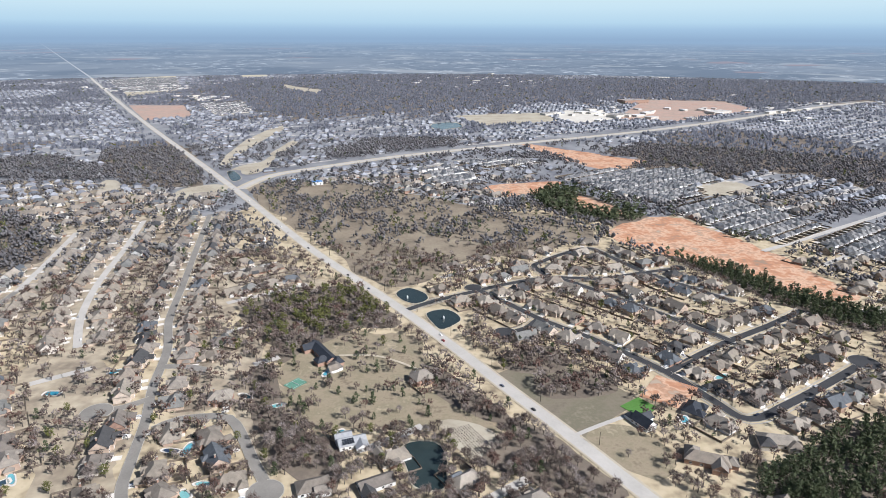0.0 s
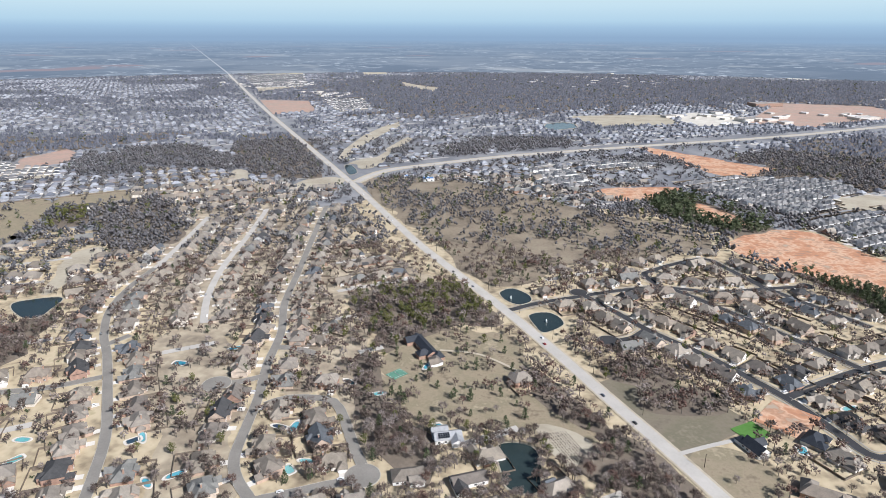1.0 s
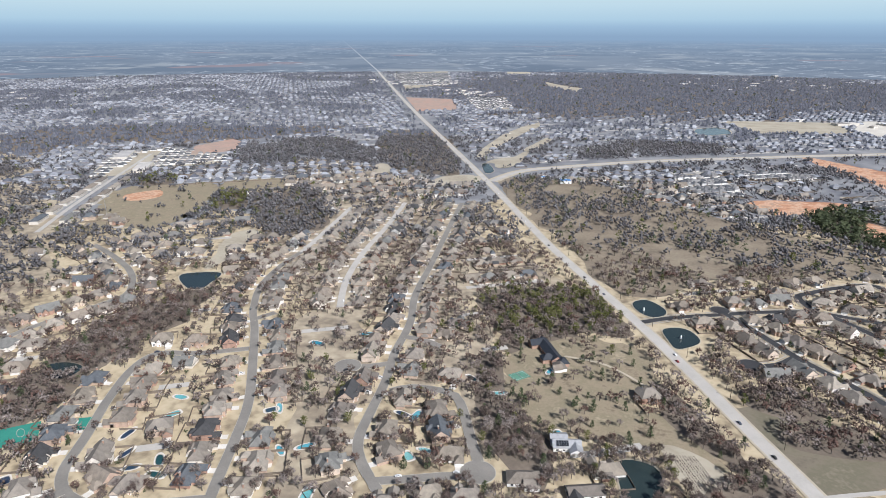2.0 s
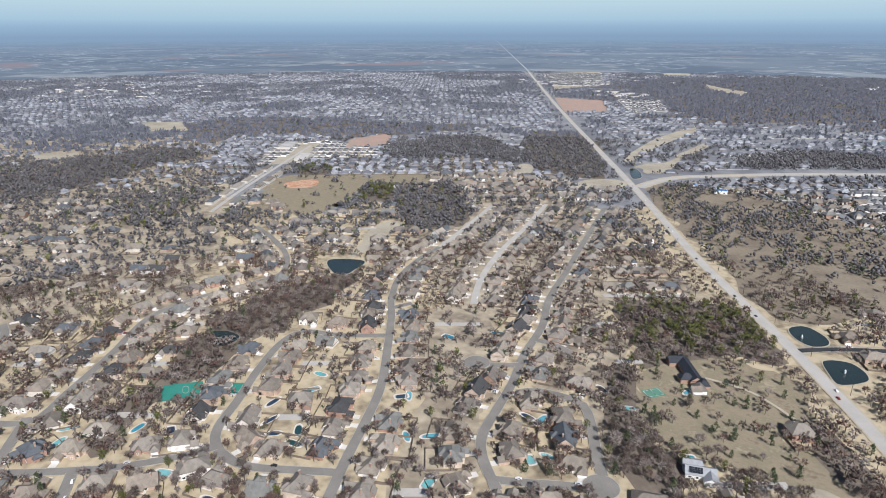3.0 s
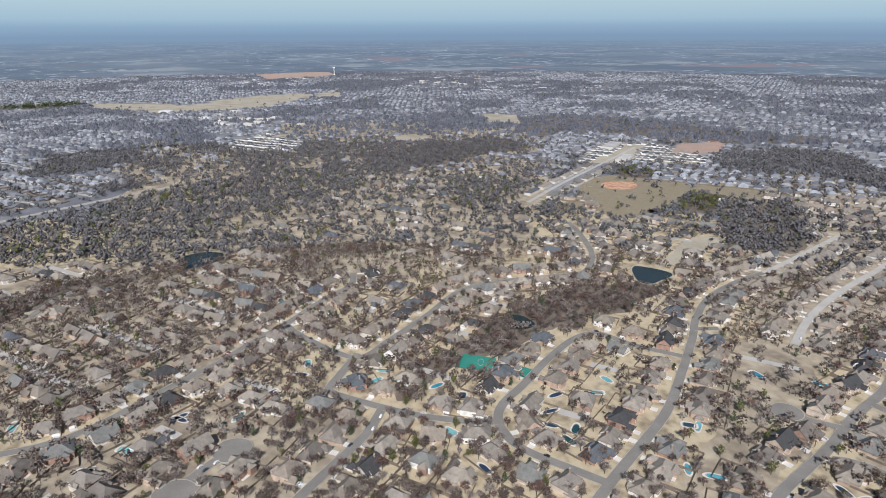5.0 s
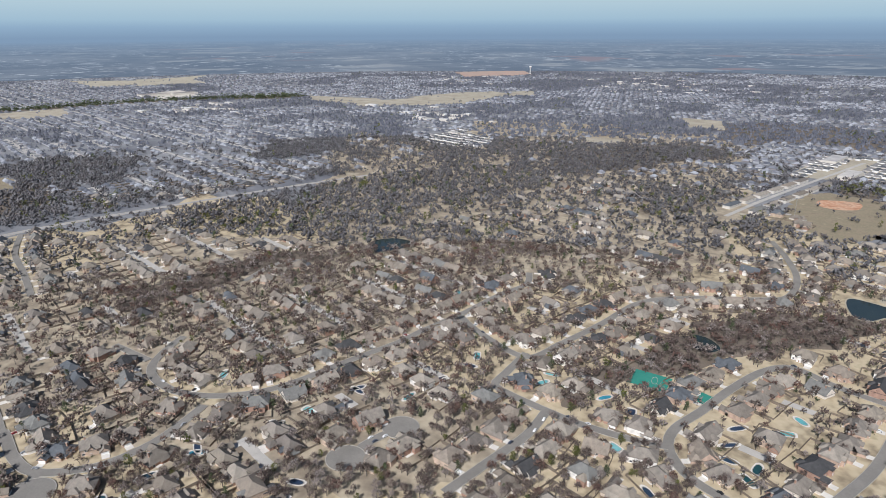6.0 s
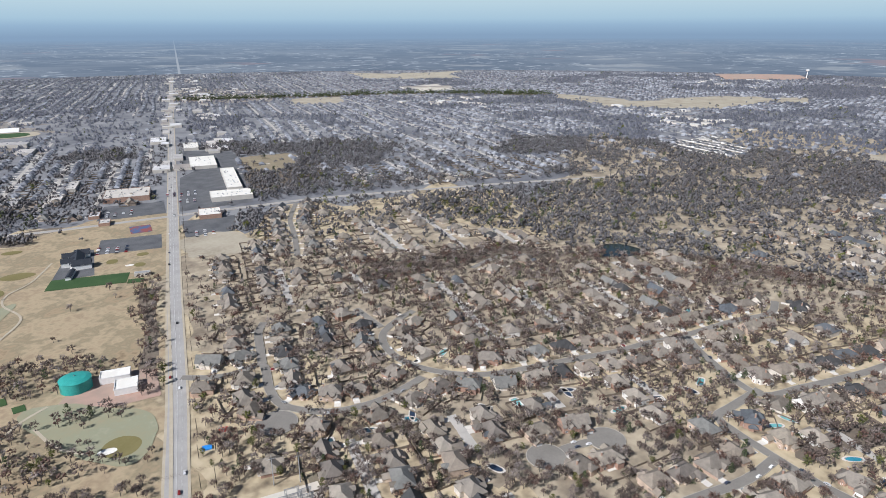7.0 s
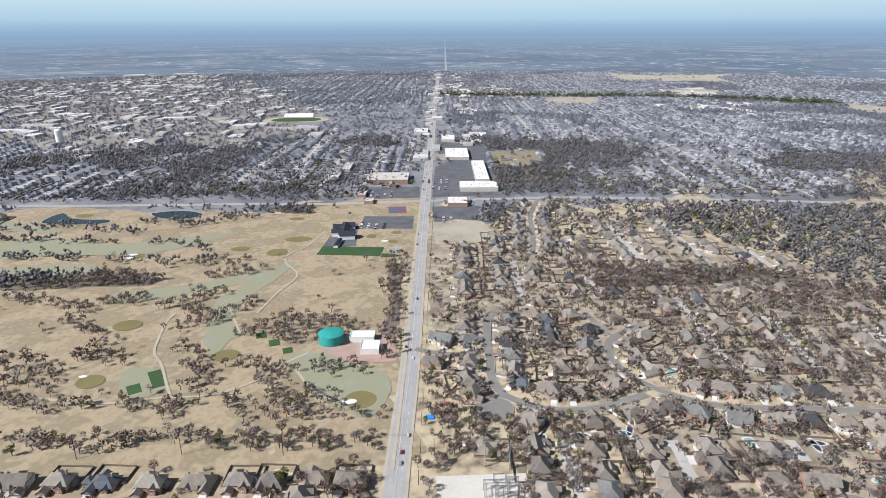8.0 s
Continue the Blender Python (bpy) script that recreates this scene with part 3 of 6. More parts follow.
def smooth_line(pts, step=8.0, closed=False):
    """A Catmull-Rom line through the points, at about even steps."""
    p = np.array(pts, dtype=float)
    n = len(p)
    out = []
    for i in range(n if closed else n - 1):
        a, b, c, d = (p[(i + k) % n] if closed else p[min(max(i + k, 0), n - 1)] for k in (-1, 0, 1, 2))
        m = max(2, int(np.linalg.norm(c - b) / step))
        for t in np.arange(m) / m:
            out.append(0.5 * (2 * b + (c - a) * t + (2 * a - 5 * b + 4 * c - d) * t * t + (3 * b - a - 3 * c + d) * t ** 3))
    if not closed:
        out.append(p[-1])
    return np.array(out)


def normals_of(line):
    d = np.gradient(line, axis=0)
    d /= np.linalg.norm(d, axis=1)[:, None] + 1e-9
    return np.stack([-d[:, 1], d[:, 0]], 1)


def ribbon(line, offs, z):
    """Verts and quads of a strip between side offsets offs[0], offs[1]; with three or more, with heights z."""
    nrm = normals_of(line)
    k = len(offs)
    v = np.concatenate([np.concatenate([line + nrm * o, np.full((len(line), 1), h)], 1) for o, h in zip(offs, z)])
    n = len(line)
    f = [(i + n * j, i + n * (j + 1), i + n * (j + 1) + 1, i + n * j + 1) for j in range(k - 1) for i in range(n - 1)]
    return v, np.array(f)[:, ::-1]


def inside(pts, poly):
    x, y = pts[:, 0], pts[:, 1]
    r = np.zeros(len(pts), bool)
    q = np.array(poly, dtype=float)
    for (x0, y0), (x1, y1) in zip(q, np.roll(q, -1, 0)):
        c = (y0 > y) != (y1 > y)
        r ^= c & (x < (x1 - x0) * (y - y0) / (y1 - y0 + 1e-12) + x0)
    return r


def rough_line(outline, rough=0.04, step=10.0, seed=0.0):
    """A rounded, uneven outline."""
    line = smooth_line(outline, step, True)
    size = np.ptp(line, axis=0).max()
    c = line.mean(0)
    q = 0.03 if size < 350 else 0.011
    w = np.array([noise.noise(Vector((p[0] * q, p[1] * q, seed))) + 0.5 * noise.noise(Vector((p[0] * q * 2.3, p[1] * q * 2.3, seed + 9))) for p in line])
    return line + (line - c) / (np.linalg.norm(line - c, axis=1)[:, None] + 1e-6) * (w * rough * size)[:, None]


def blob_sheet(outline, z, rough=0.04, step=10.0, seed=0.0):
    """A flat sheet inside a rounded, slightly uneven outline."""
    line = rough_line(outline, rough, step, seed)
    bm = bmesh.new()
    vs = [bm.verts.new((x, y, z)) for x, y in line]
    face = bm.faces.new(vs)
    bmesh.ops.triangulate(bm, faces=[face])
    bmesh.ops.recalc_face_normals(bm, faces=bm.faces)
    if bm.faces and sum(f.normal.z for f in bm.faces) < 0:
        bmesh.ops.reverse_faces(bm, faces=bm.faces)
    me = bpy.data.meshes.new("sheet")
    bm.to_mesh(me)
    bm.free()
    return me


# ---- a raster of what covers the ground ----
CELL, HALF = 6.0, 4920.0
SIDE = int(2 * HALF / CELL)
KINDS = ["town", "wood", "scrub", "cedar", "red", "pink", "pale", "tan", "grass", "meadow", "golf", "park", "road", "water", "dense", "sparse", "house", "mixed", "shops", "grove", "leafy", "lots", "estate"]
cover = np.zeros((SIDE, SIDE), np.uint8)
near_road = np.zeros((SIDE, SIDE), bool)


def cell_of(x, y):
    return np.clip(((np.asarray(y) + HALF) / CELL).astype(int), 0, SIDE - 1), np.clip(((np.asarray(x) + HALF) / CELL).astype(int), 0, SIDE - 1)


def fill(poly, kind):
    q = np.array(poly, dtype=float)
    (y0, y1), (x0, x1) = (np.clip(((f(q[:, a]) + HALF) / CELL).astype(int), 0, SIDE - 1) for a, f in ((1, lambda v: np.array([v.min(), v.max()])), (0, lambda v: np.array([v.min(), v.max()]))))
    yy, xx = np.mgrid[y0:y1 + 1, x0:x1 + 1]
    pts = np.stack([xx.ravel() * CELL - HALF + CELL / 2, yy.ravel() * CELL - HALF + CELL / 2], 1)
    m = inside(pts, q).reshape(yy.shape)
    cover[y0:y1 + 1, x0:x1 + 1][m] = KINDS.index(kind)


def stamp(raster, line, radius, value):
    """Sets the raster within radius of a line."""
    n = int(radius / CELL) + 1
    dy, dx = np.mgrid[-n:n + 1, -n:n + 1]
    ok = (dx * dx + dy * dy) * CELL * CELL <= radius * radius
    dy, dx = dy[ok], dx[ok]
    r, c = cell_of(line[:, 0], line[:, 1])
    raster[np.clip(r[:, None] + dy, 0, SIDE - 1), np.clip(c[:, None] + dx, 0, SIDE - 1)] = value


yy, xx = np.mgrid[0:SIDE, 0:SIDE]
wx, wy = xx * CELL - HALF + CELL / 2, yy * CELL - HALF + CELL / 2
dist = np.hypot(wx, wy)


def wave(x, y, s, seed):
    """A smooth random field in -1..1, from a lattice."""
    n = 512
    lat = np.random.default_rng(seed).uniform(-1, 1, (n, n))
    u, v = x / s + 5000.3, y / s + 5000.7
    i, j = np.floor(u).astype(int), np.floor(v).astype(int)
    a, b = u - i, v - j
    a, b = a * a * (3 - 2 * a), b * b * (3 - 2 * b)
    return (lat[i % n, j % n] * (1 - a) + lat[(i + 1) % n, j % n] * a) * (1 - b) + (lat[i % n, (j + 1) % n] * (1 - a) + lat[(i + 1) % n, (j + 1) % n] * a) * b
# ---- the ground and what covers it ----
def disc(radius, z, n=96, cx=0.0, cy=0.0):
    a = np.linspace(0, 2 * np.pi, n, endpoint=False)
    v = [(cx + radius * math.cos(t), cy + radius * math.sin(t), z) for t in a]
    return v, [tuple(range(n))]


v, f = disc(4900, 0)
tagged(new("ground", mesh_of("ground", v, f, M_GROUND)), "tan dormant winter grass reaching to the horizon", "ground", kind="structure")

# ring of haze-tinted ground laid over the tan grass far out
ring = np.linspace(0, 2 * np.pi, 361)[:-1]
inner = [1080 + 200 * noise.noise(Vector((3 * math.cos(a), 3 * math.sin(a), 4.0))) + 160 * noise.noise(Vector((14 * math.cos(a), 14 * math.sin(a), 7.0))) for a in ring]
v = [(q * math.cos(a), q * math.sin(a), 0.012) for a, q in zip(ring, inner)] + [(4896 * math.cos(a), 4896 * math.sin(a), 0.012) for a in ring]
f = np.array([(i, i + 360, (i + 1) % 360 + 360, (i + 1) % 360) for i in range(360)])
tagged(new("ground_far", mesh_of("ground_far", v, f, M_FARGROUND)), "leaf litter and worn grass of wooded suburbs, greyed by painted haze", "ground", kind="structure")

COVER = {
    "wood": (M_LITTER, "brown leaf litter under bare winter woods"), "scrub": (M_SCRUB, "rough brown pasture with scattered brush"),
    "cedar": (M_LITTER, "dark litter under evergreen cedars"), "red": (M_RED, "bare orange-red earth cleared for building"),
    "pink": (M_PINK, "graded pinkish clay lot without plants"), "pale": (M_PALE, "pale graded building lot"),
    "tan": (M_TAN, "dry tan grass field"), "grass": (M_GRASS, "winter pasture of tan and olive grass"),
    "meadow": (M_MEADOW, "damp olive-brown meadow beside the road"), "golf": (M_GOLF, "tan dormant golf course turf"),
    "park": (M_LOT, "grey asphalt parking area"), "sparse": (M_YARD, "wooded acreage with rough grass and leaf litter"), "leafy": (M_YARD, "leaf-strewn back yards under old trees"), "mixed": (M_LITTER, "leaf litter under mixed evergreen woods"), "dense": (M_TAN, "new housing ground with pale soil"), "estate": (M_GRASS, "wide winter lawn round a villa"), "shops": (M_TOWNLOT, "paved lots and worn grass of the town centre"),
}
for i, (zone, (kind, outline)) in enumerate(ZONES.items()):
    uneven = 0.09 if kind in ("tan", "pale", "grass", "sparse", "leafy", "shops", "estate") else 0.10 if kind == "wood" and np.ptp(np.array(outline), axis=0).max() > 110 else 0.04
    away = float(np.linalg.norm(np.mean(outline, axis=0)))
    angular = kind in ("park", "dense", "pink") or (kind in ("tan", "pale") and away > 1700)
    line = np.array(outline, float) if angular else rough_line(outline, uneven, 8, i)
    fill(line, kind)
    if kind in ("grove", "lots"):
        continue
    if angular:
        me = mesh_of("sheet", [(x, y, 0.03 + 0.0034 * i) for x, y in outline], [tuple(range(len(outline)))], COVER[kind][0])
    else:
        me = blob_sheet(outline, 0.03 + 0.0034 * i, uneven, 8, i)
        me.materials.append(COVER[kind][0])
    tagged(new("ground_" + kind, me), COVER[kind][1], "ground", kind="structure")

# ---- streets with kerbs ----
SURFACE = {"v": (M_AVENUE, "grey four-lane concrete avenue with white lane lines"), "c": (M_CONC, "worn pale concrete road"), "a": (M_ASPHALT, "grey asphalt residential street with pale kerbs"),
           "d": (M_DARK, "new black asphalt street with pale kerbs"), "g": (M_GRAVEL, "pale gravel drive across the lawn")}
LINES = {name: smooth_line(pts, 7.0) for name, (w, s, pts) in STREETS.items()}
BULBS = [(-274, 429, 12), (-116, 338, 12), (388, 514, 13), (63, 571, 12), (-414, 22, 14), (-383, -20, 14), (-376, -228, 16), (36, 690, 10), (303, 759, 9)]


CLEAR = {"cross_road": 26, "v_street": 15, "avenue_cross": 13, "x_street": 6, "x_street2": 6, "new_road": 10}   # open verge beside the lanes, widened so the road shows from the camera
ROADS = {}


def clear_of(points, skip, margin):
    """Which points lie on no other street."""
    ok = np.ones(len(points), bool)
    for other, line in LINES.items():
        if other != skip:
            near = line[(np.abs(line - points.mean(0)) < np.ptp(points, axis=0).max() + 60).all(1)]
            if len(near):
                d = np.linalg.norm(points[:, None] - near[None], axis=2).min(1)
                ok &= d > STREETS[other][0] / 2 + margin
    return ok


for i, (name, line) in enumerate(LINES.items()):
    width, surface, _ = STREETS[name]
    top = 0.42 + 0.008 * i
    v, f = ribbon(line, (width / 2, -width / 2), (top, top))
    street = tagged(new("road" if width > 9 else "street", mesh_of(name, v, f, SURFACE[surface][0])), SURFACE[surface][1], "road", kind="structure")
    ROADS[name] = street
    stamp(cover, line, width / 2 + CLEAR.get(name, 3.8 if width < 9.5 else 9), KINDS.index("road"))
    stamp(near_road, line, 46 if surface != "g" else 12, True)
    if surface in "ad":
        for side in (1, -1):
            edge = side * width / 2
            offs = (edge + side * 0.35, edge + side * 0.35, edge, edge)
            v, f = ribbon(line, offs if side > 0 else offs[::-1], (0.3, top + 0.13, top + 0.13, top - 0.05) if side > 0 else (top - 0.05, top + 0.13, top + 0.13, 0.3))
            n = len(line)
            mid = (line[:-1] + line[1:]) / 2 + normals_of(line)[:-1] * edge
            ok = np.tile(clear_of(mid, name, 0.6), 3)
            for bx, by, br in BULBS:
                ok &= np.tile(np.hypot(mid[:, 0] - bx, mid[:, 1] - by) > br, 3)
            if ok.any():
                part("kerb", mesh_of("kerb", v, f[ok], M_KERB), street, "pale concrete kerb")
            if surface == "a":
                continue
            inner, outer = side * (width / 2 + 2.0), side * (width / 2 + 3.4)
            v, f = ribbon(line, (max(inner, outer), min(inner, outer)), (0.40 + 0.002 * i,) * 2)
            ok = clear_of((line[:-1] + line[1:]) / 2 + normals_of(line)[:-1] * inner, name, 2.5)
            if ok.any():
                part("sidewalk", mesh_of("sidewalk", v, f[ok], M_KERB), street, "pale concrete sidewalk")
    elif width > 9:
        for side in (1, -1):
            a, b = side * width / 2, side * (width / 2 + (7.0 if name == "cross_road" else 2.0))
            v, f = ribbon(line, (max(a, b), min(a, b)), (top - 0.02, top - 0.02))
            part("shoulder", mesh_of("shoulder", v, f, M_GRAVEL), street, "tan gravel verge")
for i, (x, y, r) in enumerate(BULBS):
    top = 0.66 + 0.008 * i
    v, f = disc(r, top, 40, x, y)
    bulb = tagged(new("turning_circle", mesh_of("turning_circle", v, f, M_DARK if x > 0 else M_ASPHALT)), "asphalt turning circle at the end of a street", "road", kind="structure")
    ring = np.array(v)[:, :2]
    k = len(ring)
    cen = np.array([x, y])
    mid = (ring + np.roll(ring, -1, 0)) / 2
    ok = clear_of(cen + (mid - cen) * 1.02, "", -1.0)
    vv = [(*(cen + (p - cen) * s), h) for s, h in ((1.0, top - 0.05), (1.0, top + 0.12), (1 + 0.5 / r, top + 0.12), (1 + 0.5 / r, 0.3)) for p in ring]
    ff = [(q + k * j, q + k * (j + 1), (q + 1) % k + k * (j + 1), (q + 1) % k + k * j) for j in range(3) for q in range(k) if ok[q]]
    if ff:
        part("kerb", mesh_of("kerb", vv, ff, M_KERB), bulb, "pale concrete kerb")
    stamp(cover, np.array([[x, y]], float), r + 2, KINDS.index("road"))
    stamp(near_road, np.array([[x, y]], float), 30, True)

# ---- distance behind the last fields ----
def backdrop():
    n = 160
    a = np.linspace(0, 2 * np.pi, n, endpoint=False)
    levels = (-2.0, 120.0, 318.0, 480.0, 700.0)
    v = [(4870 * math.cos(t), 4870 * math.sin(t), z) for z in levels for t in a]
    f = [(i + n * j, (i + 1) % n + n * j, (i + 1) % n + n * (j + 1), i + n * (j + 1)) for j in range(len(levels) - 1) for i in range(n)]
    m = bpy.data.materials.new("far_country_and_low_sky")
    m.use_nodes = True
    nd, l = m.node_tree.nodes, m.node_tree.links
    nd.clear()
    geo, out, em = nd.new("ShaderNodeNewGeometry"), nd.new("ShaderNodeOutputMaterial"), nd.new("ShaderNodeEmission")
    sep = nd.new("ShaderNodeSeparateXYZ")
    l.new(geo.outputs["Position"], sep.inputs[0])

    def ranged(src, a0, a1, b0=0.0, b1=1.0):
        k = nd.new("ShaderNodeMapRange")
        for key, val in (("From Min", a0), ("From Max", a1), ("To Min", b0), ("To Max", b1)):
            k.inputs[key].default_value = val
        l.new(src, k.inputs["Value"])
        return k.outputs[0]

    def op(kind, x, y):
        k = nd.new("ShaderNodeMath")
        k.operation = kind
        for slot, val in ((0, x), (1, y)):
            if isinstance(val, (int, float)):
                k.inputs[slot].default_value = val
            else:
                l.new(val, k.inputs[slot])
        return k.outputs[0]

    def over(fac, base, colour):
        k = nd.new("ShaderNodeMix")
        k.data_type = "RGBA"
        l.new(fac, k.inputs["Factor"])
        l.new(base, k.inputs[6])
        if isinstance(colour, tuple):
            k.inputs[7].default_value = (*colour, 1)
        else:
            l.new(colour, k.inputs[7])
        return k.outputs[2]

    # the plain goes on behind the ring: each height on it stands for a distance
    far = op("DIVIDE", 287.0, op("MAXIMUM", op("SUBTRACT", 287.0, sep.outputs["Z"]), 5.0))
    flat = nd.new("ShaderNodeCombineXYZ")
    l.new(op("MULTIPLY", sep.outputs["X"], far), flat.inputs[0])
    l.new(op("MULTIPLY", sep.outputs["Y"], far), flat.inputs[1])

    def patches(scale, lo, hi, detail, seed):
        k = nd.new("ShaderNodeMapping")
        k.inputs["Location"].default_value = (seed, seed * 2, seed)
        k.inputs["Scale"].default_value = (scale, scale, 1)
        l.new(flat.outputs[0], k.inputs["Vector"])
        t = nd.new("ShaderNodeTexNoise")
        t.inputs["Scale"].default_value, t.inputs["Detail"].default_value, t.inputs["Roughness"].default_value = 1.0, detail, 0.6
        l.new(k.outputs[0], t.inputs["Vector"])
        return ranged(t.outputs["Fac"], lo, hi)

    def road(nx, ny, c, half):
        k = nd.new("ShaderNodeVectorMath")
        k.operation = "DOT_PRODUCT"
        l.new(flat.outputs[0], k.inputs[0])
        k.inputs[1].default_value = (nx, ny, 0)
        return op("LESS_THAN", op("ABSOLUTE", op("SUBTRACT", k.outputs["Value"], c), 0.0), half)

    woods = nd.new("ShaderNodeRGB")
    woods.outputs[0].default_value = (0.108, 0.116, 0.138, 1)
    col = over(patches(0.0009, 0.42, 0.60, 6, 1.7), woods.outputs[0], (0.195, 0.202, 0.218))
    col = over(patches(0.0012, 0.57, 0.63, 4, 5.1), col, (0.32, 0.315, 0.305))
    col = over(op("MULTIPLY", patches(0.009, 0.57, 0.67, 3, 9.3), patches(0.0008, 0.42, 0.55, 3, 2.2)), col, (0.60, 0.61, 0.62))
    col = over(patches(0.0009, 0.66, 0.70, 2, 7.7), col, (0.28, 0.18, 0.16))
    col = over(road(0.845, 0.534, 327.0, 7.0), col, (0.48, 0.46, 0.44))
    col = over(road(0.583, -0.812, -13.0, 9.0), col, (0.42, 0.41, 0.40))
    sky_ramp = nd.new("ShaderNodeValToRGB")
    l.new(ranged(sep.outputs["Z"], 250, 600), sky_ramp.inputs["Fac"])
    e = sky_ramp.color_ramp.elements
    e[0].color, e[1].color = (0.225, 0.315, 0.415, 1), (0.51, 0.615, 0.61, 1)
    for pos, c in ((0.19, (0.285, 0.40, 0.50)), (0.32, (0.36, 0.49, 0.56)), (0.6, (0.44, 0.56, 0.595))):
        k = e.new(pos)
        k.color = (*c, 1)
    # haze painted into the self-lit ring: colours fade to sky with distance
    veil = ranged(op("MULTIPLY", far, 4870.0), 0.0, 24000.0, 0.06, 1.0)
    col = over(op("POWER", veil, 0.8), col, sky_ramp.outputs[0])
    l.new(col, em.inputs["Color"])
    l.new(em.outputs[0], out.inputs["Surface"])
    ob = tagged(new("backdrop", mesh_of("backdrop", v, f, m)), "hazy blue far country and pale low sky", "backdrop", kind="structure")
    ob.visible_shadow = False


backdrop()

# ---- ponds ----
PONDS = {
    "fountain_a": [(-54, 674), (-40, 688), (-22, 674), (-17, 656), (-30, 643), (-46, 654)],
    "fountain_b": [(-17, 617), (4, 627), (19, 603), (1, 580), (-8, 589)],
    "lake": [(-29, 384), (-20, 392), (-5, 391), (1, 381), (3, 363), (3, 344), (-6, 340), (-18, 344), (-23, 357)],
    "pond": [(-580, 538), (-576, 553), (-541, 567), (-530, 538), (-527, 518), (-544, 514)],
    "creek_pond": [(-525, 322), (-516, 334), (-495, 335), (-489, 320), (-501, 311)],
    "wood_pond": [(-867, 16), (-881, 45), (-858, 75), (-830, 49), (-827, 18)],
    "blue_pond": [(-39, 2100), (29, 2158), (61, 2062), (-17, 1984)],
    "road_pond": [(-465, 1334), (-453, 1346), (-419, 1279), (-428, 1252)],
    "golf_pond": [(-407, -1095), (-449, -1120), (-444, -1070), (-473, -1018), (-458, -1007), (-414, -1063)],
    "golf_pond_b": [(-537, -995), (-578, -961), (-581, -920), (-552, -921), (-530, -958)],
}
for i, (name, outline) in enumerate(PONDS.items()):
    bank = tagged(new("pond_bank", blob_sheet([(np.mean([p[0] for p in outline]) + (x - np.mean([p[0] for p in outline])) * 1.07, np.mean([p[1] for p in outline]) + (y - np.mean([p[1] for p in outline])) * 1.07) for x, y in outline], 0.50 + 0.004 * i, 0.02, 4, i)),
                  "pale earth bank round a pond", "bank", kind="structure")
    bank.data.materials.append(M_GRAVEL if i < 2 else M_LITTER if name in ("creek_pond", "wood_pond") else M_TAN)
    w = tagged(new("pond", blob_sheet(outline, 0.60, 0.02, 4, i)), "dark blue-green pond with a still surface", "pond", kind="structure")
    w.data.materials.append(M_WATER)
    fill(outline, "water")
    if name not in ("creek_pond", "wood_pond", "lake"):
        stamp(cover, smooth_line(outline, 5.0, True), 9.0, KINDS.index("water"))

# ---- houses ----
def block(cx, cy, a, b, h, pitch, hip, z0=0.0):
    """Walls and roof of one wing: a along x, b along y. Returns (walls, roof), each verts and faces."""
    wx, wy = a / 2, b / 2
    w = [(cx + sx * wx, cy + sy * wy, z) for z in (z0, h) for sx, sy in ((-1, -1), (1, -1), (1, 1), (-1, 1))]
    wf = [(i, (i + 1) % 4, (i + 1) % 4 + 4, i + 4) for i in range(4)]
    o = 0.55
    ex, ey = wx + o, wy + o
    along_x = a >= b
    rise = (ey if along_x else ex) * pitch
    inset = (ey if along_x else ex) * (1.0 if hip else 0.0)
    he, ft = h - o * pitch * 0.5, 0.22
    r = [(cx + sx * ex, cy + sy * ey, he) for sx, sy in ((-1, -1), (1, -1), (1, 1), (-1, 1))]
    r += [(x, y, z + ft) for x, y, z in r[:4]]
    top = he + ft + rise
    if along_x:
        l = max(ex - inset, 0.01)
        r += [(cx - l, cy, top), (cx + l, cy, top)]
        rf = [(4, 5, 9, 8), (6, 7, 8, 9), (5, 6, 9), (7, 4, 8)]
        if not hip:
            w += [(cx - wx, cy, h + wy * pitch), (cx + wx, cy, h + wy * pitch)]
            wf += [(7, 4, 8), (5, 6, 9)]
    else:
        l = max(ey - inset, 0.01)
        r += [(cx, cy - l, top), (cx, cy + l, top)]
        rf = [(5, 6, 9, 8), (7, 4, 8, 9), (4, 5, 8), (6, 7, 9)]
        if not hip:
            w += [(cx, cy - wy, h + wx * pitch), (cx, cy + wy, h + wx * pitch)]
            wf += [(4, 5, 8), (6, 7, 9)]
    if not hip:
        rf = rf[:2]
    rf += [(i, (i + 1) % 4, (i + 1) % 4 + 4, i + 4) for i in range(4)] + [(3, 2, 1, 0)]
    return (w, wf), (r, rf)


def join(pieces):
    v, f = [], []
    for pv, pf in pieces:
        k = len(v)
        v += list(pv)
        f += [tuple(i + k for i in face) for face in pf]
    return v, f


def box(x0, y0, z0, x1, y1, z1):
    v = [(x, y, z) for z in (z0, z1) for x, y in ((x0, y0), (x1, y0), (x1, y1), (x0, y1))]
    return v, [(3, 2, 1, 0), (4, 5, 6, 7)] + [(i, (i + 1) % 4, (i + 1) % 4 + 4, i + 4) for i in range(4)]


